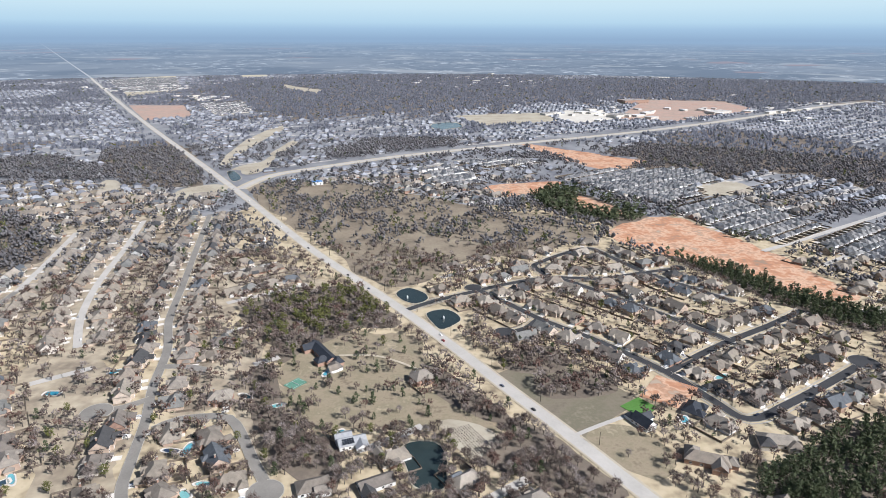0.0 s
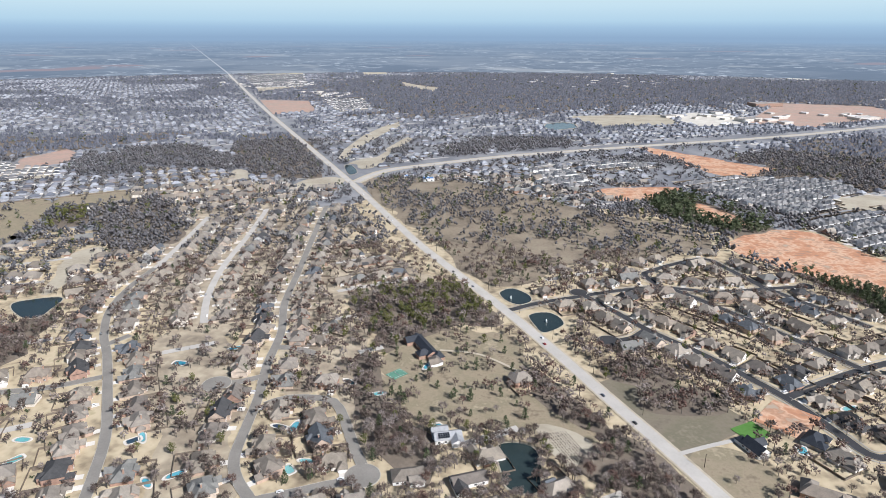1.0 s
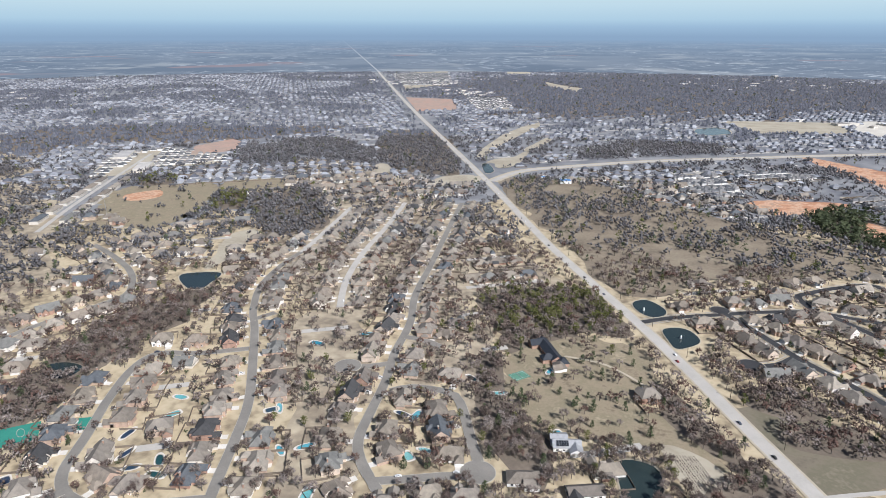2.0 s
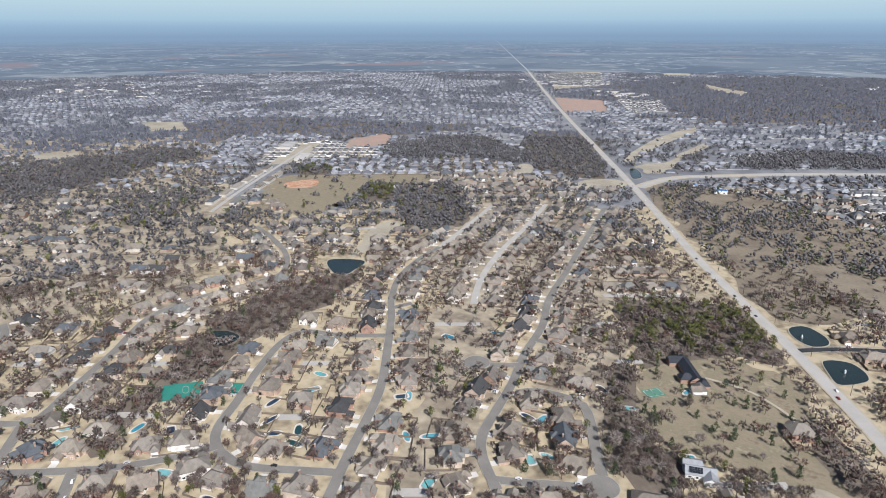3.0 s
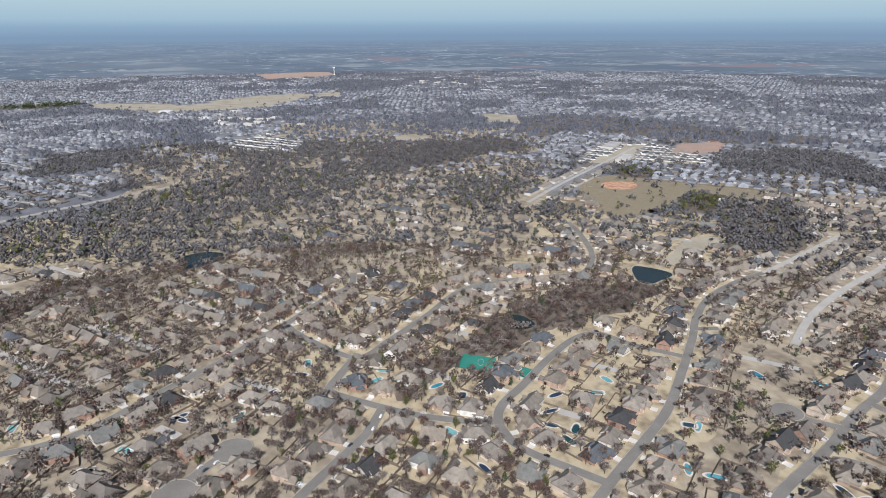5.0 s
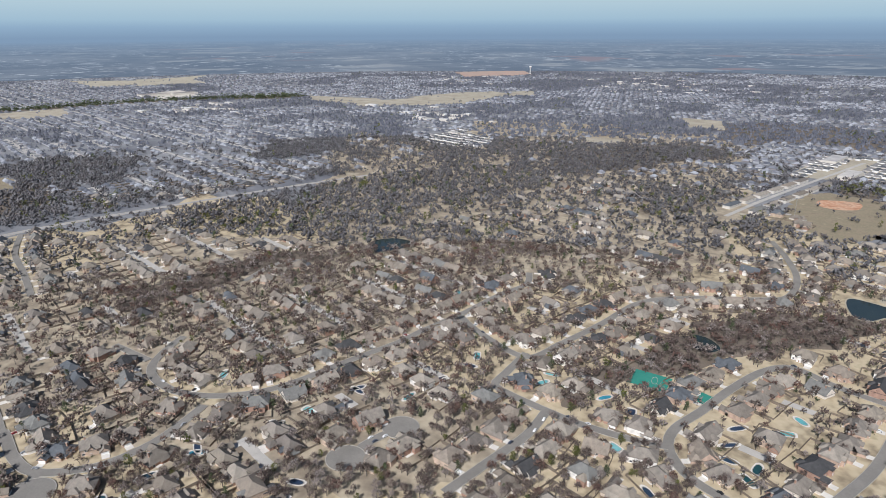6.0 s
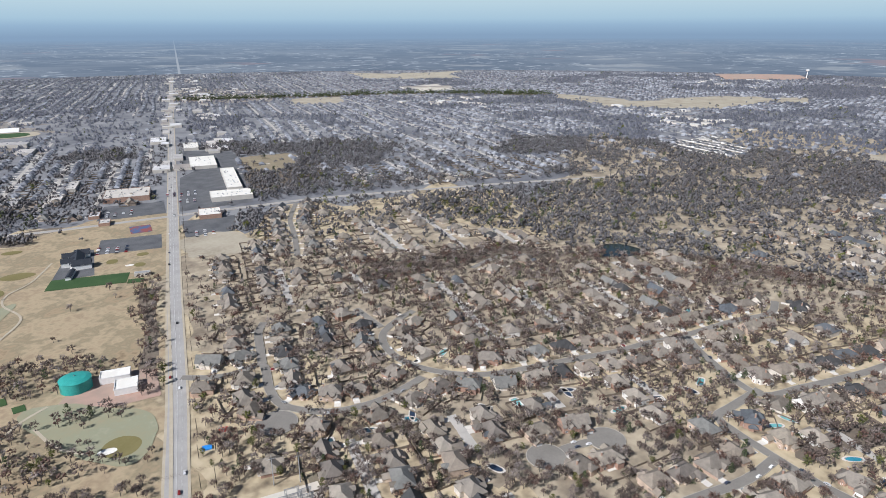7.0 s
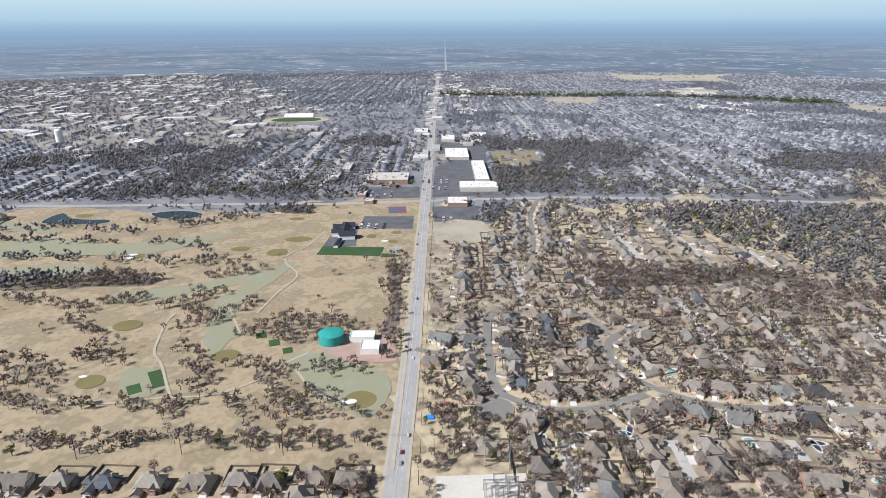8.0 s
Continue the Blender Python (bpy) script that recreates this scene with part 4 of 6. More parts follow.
def plan_of(k):
    """The wings of house kind k, its front towards -y."""
    r = random.Random(100 + k)
    a, b = r.uniform(17, 22.5), r.uniform(11.5, 14.5)
    h = 2.9 if k % 3 else 5.4
    p = r.uniform(0.62, 0.85)
    wings = [(0, 0, a, b, h, p, k % 4 != 3)]
    side = 1 if k % 2 else -1
    wings.append((side * (a / 2 - 3.2), -b / 2 - 1.5, 6.4, 8.0, 2.9, p, k % 3 == 1))
    wings.append((-side * r.uniform(2, 5), -b / 2 + 0.3, 4.6, 4.8, h - 0.25 if h > 4 else 2.7, p + 0.1, False))
    wings.append((side * r.uniform(1.5, a / 4), b / 2 - 0.5, r.uniform(5.5, 8.0), r.uniform(5.0, 7.5), h - 0.15, p, k % 3 == 0))   # a wing towards the garden
    if k % 2:   # a second front gable
        wings.append((side * r.uniform(0.5, 2.5), -b / 2 - 0.4, r.uniform(3.2, 4.2), 3.4, 2.8 if h < 4 else h - 0.5, p + 0.15, False))
    elif k in (2, 8):
        wings.append((side * (a / 2 + 2.5), 1.5, 6.5, 7.5, 2.7, p, True))
    else:
        wings.append((-side * (a / 2 + 0.6), r.uniform(-2, 2), 4.2, r.uniform(6, 8), 2.75, p, True))
    return wings, side, a, b, h, p


KIND_COUNT = 10
HOUSE = []
for k in range(KIND_COUNT):
    wings, side, a, b, h, p = plan_of(k)
    made = [block(*w) for w in wings]
    wall, roof = join([m[0] for m in made]), join([m[1] for m in made])
    cxx = -side * a * 0.28
    ct = h + b * p * 0.5 + 1.3
    levels = [(0.55, 0.5), (0.55, ct), (0.72, ct + 0.02), (0.72, ct + 0.22), (0.3, ct + 0.22), (0.3, ct - 0.1)]
    cv = [(cxx + sx * e, 1.35 + sy * e, z) for e, z in levels for sx, sy in ((-1, -1), (1, -1), (1, 1), (-1, 1))]
    sides = lambda lo, hi: [(i + 4 * j, (i + 1) % 4 + 4 * j, (i + 1) % 4 + 4 * j + 4, i + 4 * j + 4) for j in range(lo, hi) for i in range(4)]
    chim = (cv[:8], sides(0, 1))
    cap = (cv[4:], sides(0, 4) + [(16, 17, 18, 19)])
    gx, gy = wings[1][0], wings[1][1] - 4.05
    HOUSE.append(dict(wall=wall, roof=roof, chimney=chim, cap=cap, garage=(gx, gy), front=-b / 2 - 0.06, back=b / 2 + 0.06, a=a, side=side, door=(wings[2][0], -b / 2 + 0.3 - 2.46), h=h))

MESH = {}
for k, hs in enumerate(HOUSE):
    MESH[k, "wall"] = mesh_of("wall", *hs["wall"], M_WALL)
    MESH[k, "roof"] = mesh_of("roof", *hs["roof"], M_ROOF)
    MESH[k, "cap"] = mesh_of("cap", *hs["cap"], M_KERB)
    MESH[k, "chimney"] = mesh_of("chimney", *hs["chimney"], M_BRICK)
def framed(w, h, rim, depth):
    """A rim with a recessed panel, in one piece; the panel is the last face."""
    o = [(-w / 2, 0), (w / 2, 0), (w / 2, h), (-w / 2, h)]
    q = [(-w / 2 + rim, rim), (w / 2 - rim, rim), (w / 2 - rim, h - rim), (-w / 2 + rim, h - rim)]
    v = [(x, 0.03, z) for x, z in o] + [(x, -depth, z) for x, z in o] + [(x, -depth, z) for x, z in q] + [(x, 0.0, z) for x, z in q]
    f = [(i + 4 * j, (i + 1) % 4 + 4 * j, (i + 1) % 4 + 4 * j + 4, i + 4 * j + 4) for j in range(3) for i in range(4)] + [(12, 13, 14, 15)]
    return v, f


v, f = framed(2.0, 1.75, 0.14, 0.09)
MESH["window"] = mesh_of("window", v, f, [M_TRIM, M_GLASS], index=[0] * 12 + [1])
v, f = framed(1.3, 2.3, 0.16, 0.09)
MESH["front_door"] = mesh_of("front_door", v, f, [M_TRIM, M_BRICK], index=[0] * 12 + [1])
steps = [(0.04, 0.0), (-0.07, 0.0), (-0.07, 0.54), (-0.04, 0.57), (-0.07, 0.60), (-0.07, 1.12), (-0.04, 1.15), (-0.07, 1.18), (-0.07, 1.70), (-0.04, 1.73), (-0.07, 1.76), (-0.07, 2.3), (0.04, 2.3)]
k = len(steps)
v = [(x, y, z) for x in (-2.5, 2.5) for y, z in steps]
f = [(i, i + k, i + k + 1, i + 1) for i in range(k - 1)] + [tuple(range(k)), tuple(range(2 * k - 1, k - 1, -1))]
MESH["garage_door"] = mesh_of("garage_door", v, f, M_TRIM)


def house_master(k):
    hs = HOUSE[k]
    ob = tagged(new("house"), "brick suburban house with a steep shingled hip and gable roof", "house", "houses of the suburb")
    part("wall", MESH[k, "wall"], ob)
    part("roof", MESH[k, "roof"], ob, "weathered shingle roof")
    part("cap", MESH[k, "cap"], part("chimney", MESH[k, "chimney"], ob, "brick chimney"), "pale concrete chimney cap")
    part("garage_door", MESH["garage_door"], ob, "white panelled garage door", pose(*hs["garage"], 0))
    part("front_door", MESH["front_door"], ob, "dark front door", pose(*hs["door"], 0))
    for x in (-hs["side"] * hs["a"] * 0.40, hs["side"] * hs["a"] * 0.08):
        part("window", MESH["window"], ob, "", pose(x, hs["front"], 0.8))
    for x in (-hs["a"] * 0.1, hs["a"] * 0.33):
        part("window", MESH["window"], ob, "", pose(x, hs["back"], 0.8, 0, 0, 180))
    if hs["h"] > 4:
        for x in (-0.3, 0.25):
            part("window", MESH["window"], ob, "", pose(hs["a"] * x, hs["front"], 3.4))
    return ob


# ---- where the houses stand ----
spots = []   # x, y, turn, kind
taken = np.zeros((0, 2))


def free(x, y, gap):
    global taken
    if len(taken) and (np.abs(taken - (x, y)).max(1) < 80).any():
        near = taken[np.abs(taken - (x, y)).max(1) < 80]
        if np.hypot(near[:, 0] - x, near[:, 1] - y).min() < gap:
            return False
    return True


BARE = [KINDS.index(k) for k in ("wood", "cedar", "red", "pink", "pale", "golf", "park", "road", "water", "meadow", "tan", "scrub", "shops", "mixed", "grove", "house", "estate")]


def lot_ok(x, y, reach):
    for dx in (-reach, 0, reach):
        for dy in (-reach, 0, reach):
            if int(cover[cell_of(x + dx, y + dy)]) in BARE:
                return False
    return True


def in_view(x, y, pad=0.0):
    heading = np.degrees(np.arctan2(-np.asarray(x, float), np.asarray(y, float)))
    heading = np.where(heading < -90, heading + 360, heading)
    return (heading > -44 - pad) & (heading < 170 + pad)


pick = random.Random(5)
for x, y in POOLS_LIGHT + POOLS_DARK:
    stamp(cover, np.array([[x, y]], float), 7.0, KINDS.index("water"))
for x, y, reach in ((-1468, -1680, 118), (-112, 524, 24), (-96, 499, 11), (-66, 389, 16), (-44, 345, 15), (155, 415, 13), (200, 434, 13), (186, 370, 20), (247, 392, 18), (-85, 342, 14), (-645, -655, 34), (-450, 242, 15), (-418, 272, 8), (-126, 473, 14), (159, 439, 11), (191, 462, 19), (-383, -419, 16), (-398, -387, 22), (-291, -188, 30), (-590, -590, 30)):
    stamp(cover, np.array([[x, y]], float), reach, KINDS.index("house"))
RESIDENTIAL = [n for n, (w, s, p) in STREETS.items() if w < 9 and s in "adc" and n not in ("avenue_cross", "tan_drive", "v_street", "new_road")]
for name in RESIDENTIAL:
    line = smooth_line(STREETS[name][2], 2.0)
    nrm = normals_of(line)
    run = np.concatenate([[0], np.cumsum(np.linalg.norm(np.diff(line, axis=0), axis=1))])
    for side in (1, -1):
        s = 9.0
        while s < run[-1] - 3:
            i = int(np.searchsorted(run, s))
            back = STREETS[name][0] / 2 + pick.uniform(15.5, 21)
            x, y = line[i] + nrm[i] * side * back
            if free(x, y, 22.5) and lot_ok(x, y, 6):
                turn = math.degrees(math.atan2(nrm[i][1] * side, nrm[i][0] * side)) - 90
                spots.append((x, y, turn + pick.uniform(-9, 9), pick.randrange(KIND_COUNT)))
                taken = np.vstack([taken, (x, y)])
                s += pick.uniform(24.5, 28)
            else:
                s += 4.0
for x, y, turn, k in spots:
    stamp(cover, np.array([[x, y]]), 7.5, KINDS.index("house"))

for x0, y0, x1, y1 in GROVES:
    n = max(2, int(math.hypot(x1 - x0, y1 - y0) / 5))
    stamp(cover, np.array([(x0 + (x1 - x0) * i / n, y0 + (y1 - y0) * i / n) for i in range(n + 1)], float), 9.0, KINDS.index("grove"))
for x, y, r, deep in GREENS:
    stamp(cover, np.array([[x, y]], float), r + 5.0, KINDS.index("house"))
# woods left between the far estates
northward = (np.degrees(np.arctan2(-wx, wy)) < 36) & (dist < 2700) & (wy > 0)
wild = wave(wx, wy, 240, 11) * 0.7 + wave(wx, wy, 95, 12) * 0.5 - np.where(northward, 0.42, np.where(wy < -300, 0.40, 0.20))
cover[((cover == 0) | (cover == KINDS.index("sparse"))) & (dist > 720) & ~near_road & (wild > 0)] = KINDS.index("wood")

# the farther suburbs: rows of lots along gently bent streets
U, W = np.array([0.812, 0.583]), np.array([-0.583, 0.812])
far_spots, far_lanes = [], []
for row in range(-60, 62):
    for col in range(-210, 211):
        base = U * (col * 24.0) + W * (row * 84.0)
        if not (np.hypot(*base) < 4700 and in_view(*base)):
            continue
        bend = noise.noise(Vector((col * 0.05, row * 1.7, 3.0))) * 16
        cx, cy = base + W * bend
        d = math.hypot(cx, cy)
        if d < 260:
            continue
        kind = KINDS[int(cover[cell_of(cx, cy)])]
        rich = noise.noise(Vector((cx * 0.0016, cy * 0.0016, 8.0))) * 1.1 + 0.62
        if kind == "dense":
            continue
        if kind == "leafy":
            rich = max(rich, 0.74)
        if kind in ("sparse", "grass"):
            rich = 0.32 if kind == "sparse" else 0.02
        if d > 1300 and kind == "town":
            rich = rich * 1.15 + 0.1
        if kind in ("town", "leafy") and not near_road[cell_of(cx, cy)] and rich > 0.42:
            far_lanes.append((cx, cy))
        for side in (1, -1):
            x, y = np.array([cx, cy]) + W * side * 21 + U * pick.uniform(-3, 3)
            if pick.random() > rich or near_road[cell_of(x, y)]:
                continue
            if int(cover[cell_of(x, y)]) in BARE:
                continue
            turn = math.degrees(math.atan2(W[1] * side, W[0] * side)) - 90 + pick.uniform(-9, 9)
            far_spots.append((x, y, turn, pick.randrange(KIND_COUNT), kind == "dense"))
for zone, (kind, outline) in ZONES.items():   # new estates: close rows of small lots
    if kind == "dense":
        c = np.mean(outline, axis=0)
        for row in range(-8, 9):
            for col in range(-24, 25):
                base = c + U * (col * 15.5) + W * (row * 58.0)
                if KINDS[int(cover[cell_of(*base)])] != "dense":
                    continue
                far_lanes.append(tuple(base))
                for side in (1, -1):
                    x, y = base + W * side * 17
                    if KINDS[int(cover[cell_of(x, y)])] == "dense":
                        far_spots.append((x, y, math.degrees(math.atan2(W[1] * side, W[0] * side)) - 90 + pick.uniform(-2, 2), pick.randrange(KIND_COUNT), True))
for x, y in GOLF_ROW:
    spots.append((x, y, 126 + pick.uniform(-5, 5), pick.choice((0, 2, 3, 5, 6, 8))))
spots.sort(key=lambda s: math.hypot(s[0], s[1]))
seen_spots = [s for s in spots if in_view(s[0], s[1])]
NEAR = seen_spots[:300]
rest = [(*s, False) for s in seen_spots[300:]] + far_spots
masters = {}
for x, y, turn, k in NEAR:
    m = pose(x, y, 0.05, 0, 0, turn)
    if k not in masters:
        masters[k] = house_master(k)
        masters[k].matrix_basis = m
    else:
        copy_thing(masters[k], m)


def tri(f):
    out = []
    for face in f:
        out += [(face[0], face[i], face[i + 1]) for i in range(1, len(face) - 1)]
    return np.array(out)


def spread(v, f, places):
    """Copies one piece of geometry to places (x, y, turn, scale); one joined mesh's verts and triangles."""
    v = np.asarray(v, np.float32)
    p = np.asarray(places, np.float32)
    a = np.radians(p[:, 2])[:, None]
    sc = p[:, 3][:, None]
    x = (np.cos(a) * v[:, 0] - np.sin(a) * v[:, 1]) * sc + p[:, 0][:, None]
    y = (np.sin(a) * v[:, 0] + np.cos(a) * v[:, 1]) * sc + p[:, 1][:, None]
    z = np.broadcast_to(v[:, 2] * sc, x.shape)
    verts = np.stack([x, y, z], 2).reshape(-1, 3)
    faces = (f[None] + (np.arange(len(p)) * len(v))[:, None, None]).reshape(-1, 3)
    return verts, faces


def merged(name, sets, mats, label, category, smooth=False):
    """sets: (verts, tris, places, material index)"""
    vs, fs, ix, tones, k = [], [], [], [], 0
    for v, f, places, mi in sets:
        if len(places):
            a, b = spread(v, f, places)
            vs.append(a)
            fs.append(b + k)
            ix.append(np.full(len(b), mi))
            k += len(a)
            tones.append(np.repeat(np.random.default_rng(len(v) + len(places)).random(len(places)), len(v)))
    if vs:
        me = mesh_of(name, np.concatenate(vs), np.concatenate(fs), mats, smooth, np.concatenate(ix))
        tone = me.attributes.new("tone", "FLOAT", "POINT")
        tone.data.foreach_set("value", np.concatenate(tones).astype(np.float32))
        return tagged(new(name, me), label, category, kind="stuff")


sets, sets_new, sets_far = [], [], []
simple = [block(0, 0, a, b, h, 0.7, True) for a, b, h in ((16, 11, 3.0), (14, 12, 3.2), (18, 10, 3.0), (13, 11, 5.2))]
for k in range(KIND_COUNT):
    mid = [(x, y, t, 1.0) for x, y, t, q, d in rest if q == k and not d and math.hypot(x, y) < 1300]
    sets += [(HOUSE[k]["wall"][0], tri(HOUSE[k]["wall"][1]), mid, 0), (HOUSE[k]["roof"][0], tri(HOUSE[k]["roof"][1]), mid, 1)]
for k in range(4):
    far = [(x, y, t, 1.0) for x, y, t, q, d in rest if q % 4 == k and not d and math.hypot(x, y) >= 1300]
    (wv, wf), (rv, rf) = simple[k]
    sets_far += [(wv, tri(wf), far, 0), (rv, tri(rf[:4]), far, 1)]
    fresh = [(x, y, t, 0.86) for x, y, t, q, d in rest if q % 4 == k and d]
    sets_new += [(wv, tri(wf), fresh, 0), (rv, tri(rf[:4]), fresh, 1)]
merged("suburb_houses", sets, [M_WALL_I, M_ROOF_I], "rows of brick suburban houses among bare trees", "houses")
merged("far_suburb_houses", sets_far, [M_WALL_FAR, M_ROOF_FAR], "houses of the farther suburbs in haze-tinted colours", "houses")
merged("new_houses", sets_new, [M_NEWWALL, M_ROOF_NEW], "rows of new houses with dark roofs on open ground", "houses")
stamp(cover, np.array([s[:2] for s in rest if math.hypot(s[0], s[1]) < 1300]), 6.5, KINDS.index("house"))
far_at = np.array([s[:2] for s in rest if math.hypot(s[0], s[1]) >= 1300])
stamp(cover, far_at, 9.0, KINDS.index("house"))
away = far_at / np.linalg.norm(far_at, axis=1)[:, None]
for reach in (12.0, 20.0):
    stamp(cover, far_at - away * reach, 7.0, KINDS.index("house"))
if far_lanes:
    a = math.degrees(math.atan2(U[1], U[0]))
    lane = [(-12.2, -4, 0.33), (12.2, -4, 0.33), (12.2, 4, 0.33), (-12.2, 4, 0.33)]
    merged("far_streets", [(lane, np.array([(0, 1, 2), (0, 2, 3)]), [(x, y, a, 1.0) for x, y in far_lanes], 0)], [M_CONC], "pale residential streets of the farther suburbs", "road")


# ---- driveways and back fences ----
drive = [(-2.7, -17.5, 0.36), (2.7, -17.5, 0.36), (2.7, -6.5, 0.36), (-2.7, -6.5, 0.36)]
patio = [(-2.0, 4.0, 0.30), (5.0, 4.0, 0.30), (5.0, 9.5, 0.30), (-2.0, 9.5, 0.30)]
quad = np.array([(0, 1, 2), (0, 2, 3)])
drives, patios = [], []
for x, y, t, k in seen_spots:
    gx = HOUSE[k]["garage"][0]
    a = math.radians(t)
    drives.append((x + math.cos(a) * gx, y + math.sin(a) * gx, t, 1.0))
    if (int(x) + int(y)) % 2:
        patios.append((x, y, t, 1.0))
for x, y, t, k, d in far_spots:
    if math.hypot(x, y) < 2200:
        gx = HOUSE[k]["garage"][0]
        a = math.radians(t)
        drives.append((x + math.cos(a) * gx, y + math.sin(a) * gx, t, 1.0))
merged("driveways", [(drive, quad, drives, 0), (patio, quad, patios, 0)], [M_DRIVE], "pale concrete driveways and patios", "driveway")


def panel(x0, y0, x1, y1):
    d = Vector((x1 - x0, y1 - y0)).normalized()
    n = Vector((-d.y, d.x)) * 0.06
    v = [(x + s * n.x, y + s * n.y, z) for z in (0.0, 1.85) for x, y, s in ((x0, y0, -1), (x1, y1, -1), (x1, y1, 1), (x0, y0, 1))]
    return v, [(4, 5, 6, 7)] + [(i, (i + 1) % 4, (i + 1) % 4 + 4, i + 4) for i in range(4)]


FENCE = [panel(-12.6, 2, -12.6, 19), panel(-12.6, 19, 12.6, 19), panel(12.6, 19, 12.6, 2)]
fence_me = [mesh_of("fence_panel", *p, M_FENCE) for p in FENCE]
first = None
for n, (x, y, t, k) in enumerate(NEAR):
    if n % 4 == 3:
        continue
    m = pose(x, y, 0.0, 0, 0, t)
    if first is None:
        first = tagged(new("back_fence"), "weathered brown board fence round a back yard", "fence", "back yard fences")
        for me in fence_me:
            part("fence_panel", me, first)
        first.matrix_basis = m
    else:
        copy_thing(first, m)
fv, ff = join(FENCE)
merged("far_fences", [(fv, tri(ff), [(x, y, t, 1.0) for x, y, t, k in seen_spots[300:]] + [(x, y, t, 1.0) for x, y, t, k, d in far_spots if math.hypot(x, y) < 1500], 0)], [M_FENCE], "brown board fences between back yards", "fence")

# ---- trees ----
def bare_tree(seed, twigs, width, length, limbs=5, trunk=True, clumps=10, bulk=1.0, sides=4):
    """A leafless tree, 9 m high and 8 m wide: trunk with limbs, and a haze of thin twigs. Returns (wood, crown) as verts, tris."""
    r = random.Random(seed)
    wv, wf = [], []

    def stick(p, q, a, b, n=4):
        p, q = Vector(p), Vector(q)
        d = (q - p).normalized()
        s = d.orthogonal().normalized()
        t = d.cross(s)
        k = len(wv)
        for c, rad in ((p, a), (q, b)):
            for i in range(n):
                g = 2 * math.pi * i / n
                wv.append(tuple(c + (s * math.cos(g) + t * math.sin(g)) * rad))
        for i in range(n):
            j = (i + 1) % n
            wf.append((k + i, k + j, k + n + j))
            wf.append((k + i, k + n + j, k + n + i))

    tips = []
    if trunk:
        stick((0, 0, -0.2), (0, 0, 3.2), 0.28, 0.19, 5)
    for i in range(limbs):
        g = 2 * math.pi * (i + r.random() * 0.7) / max(limbs, 1)
        q = (math.cos(g) * r.uniform(1.6, 3.0), math.sin(g) * r.uniform(1.6, 3.0), r.uniform(5.0, 7.2))
        stick((0, 0, r.uniform(2.2, 3.2)), q, 0.10, 0.035, 3)
        tips.append(q)
    # the crown is a heap of uneven twig clumps, each with a spray of loose twigs round it
    lobes = []
    for i in range(clumps):
        g, u = 2.4 * i + r.uniform(-0.5, 0.5), -0.4 + 1.3 * (i + 0.5) / clumps
        side = math.sqrt(max(0.0, 1 - u * u))
        reach = r.uniform(1.5, 2.6)
        lobes.append((Vector((math.cos(g) * side * reach, math.sin(g) * side * reach, 5.2 + u * r.uniform(1.6, 2.5))), r.uniform(0.75, 1.25) * bulk))
    cv, cf = [], []
    for mid, rad in lobes:
        clump(cv, cf, mid, rad, r, sides)
    for i in range(twigs):
        mid, rad = lobes[i % clumps]
        out = Vector((r.gauss(0, 1), r.gauss(0, 1), r.gauss(0.25, 0.8))).normalized()
        c = mid + out * rad * r.uniform(0.55, 1.35)
        d = (out + Vector((r.uniform(-1, 1), r.uniform(-1, 1), r.uniform(-0.5, 1.1))) * 0.8).normalized()
        s = d.cross(Vector((r.uniform(-1, 1), r.uniform(-1, 1), r.uniform(-1, 1)))).normalized() * width * r.uniform(0.6, 1.3)
        e = c + d * length * r.uniform(0.5, 1.2)
        k = len(cv)
        cv += [tuple(c - s), tuple(c + s), tuple(e)]
        cf.append((k, k + 1, k + 2))
    return (wv, np.array(wf).reshape(-1, 3)), (cv, np.array(cf).reshape(-1, 3))


def clump(cv, cf, mid, rad, r, sides=4, flat=False):
    """A lumpy clump of twigs with uneven corners; flat: its upper half alone."""
    k = len(cv)
    cv.append(tuple(mid + Vector((r.uniform(-0.4, 0.4), r.uniform(-0.4, 0.4), r.uniform(0.7, 1.15))) * rad))
    for i in range(sides):
        g = 2 * math.pi * (i + r.uniform(-0.3, 0.3)) / sides
        w = r.uniform(0.8, 1.3)
        cv.append(tuple(mid + Vector((math.cos(g) * w, math.sin(g) * w, r.uniform(-1.1, -0.5) if flat else r.uniform(-0.45, 0.3))) * rad))
    cf += [(k, k + 1 + i, k + 1 + (i + 1) % sides) for i in range(sides)]
    if not flat:
        cv.append(tuple(mid + Vector((0, 0, -0.9)) * rad))
        cf += [(k + sides + 1, k + 1 + (i + 1) % sides, k + 1 + i) for i in range(sides)]


def dome_tree(seed, clumps, bulk, sides):
    """A leafless crown far off: a low heap of uneven clumps."""
    r = random.Random(seed)
    cv, cf = [], []
    for i in range(clumps):
        g = 2.4 * i + r.uniform(-0.6, 0.6)
        reach = r.uniform(1.2, 2.4) if clumps > 1 else 0.4
        clump(cv, cf, Vector((math.cos(g) * reach, math.sin(g) * reach, r.uniform(2.2, 3.4))), bulk * r.uniform(0.8, 1.2), r, sides, True)
    return ([], np.zeros((0, 3), int)), (cv, np.array(cf))


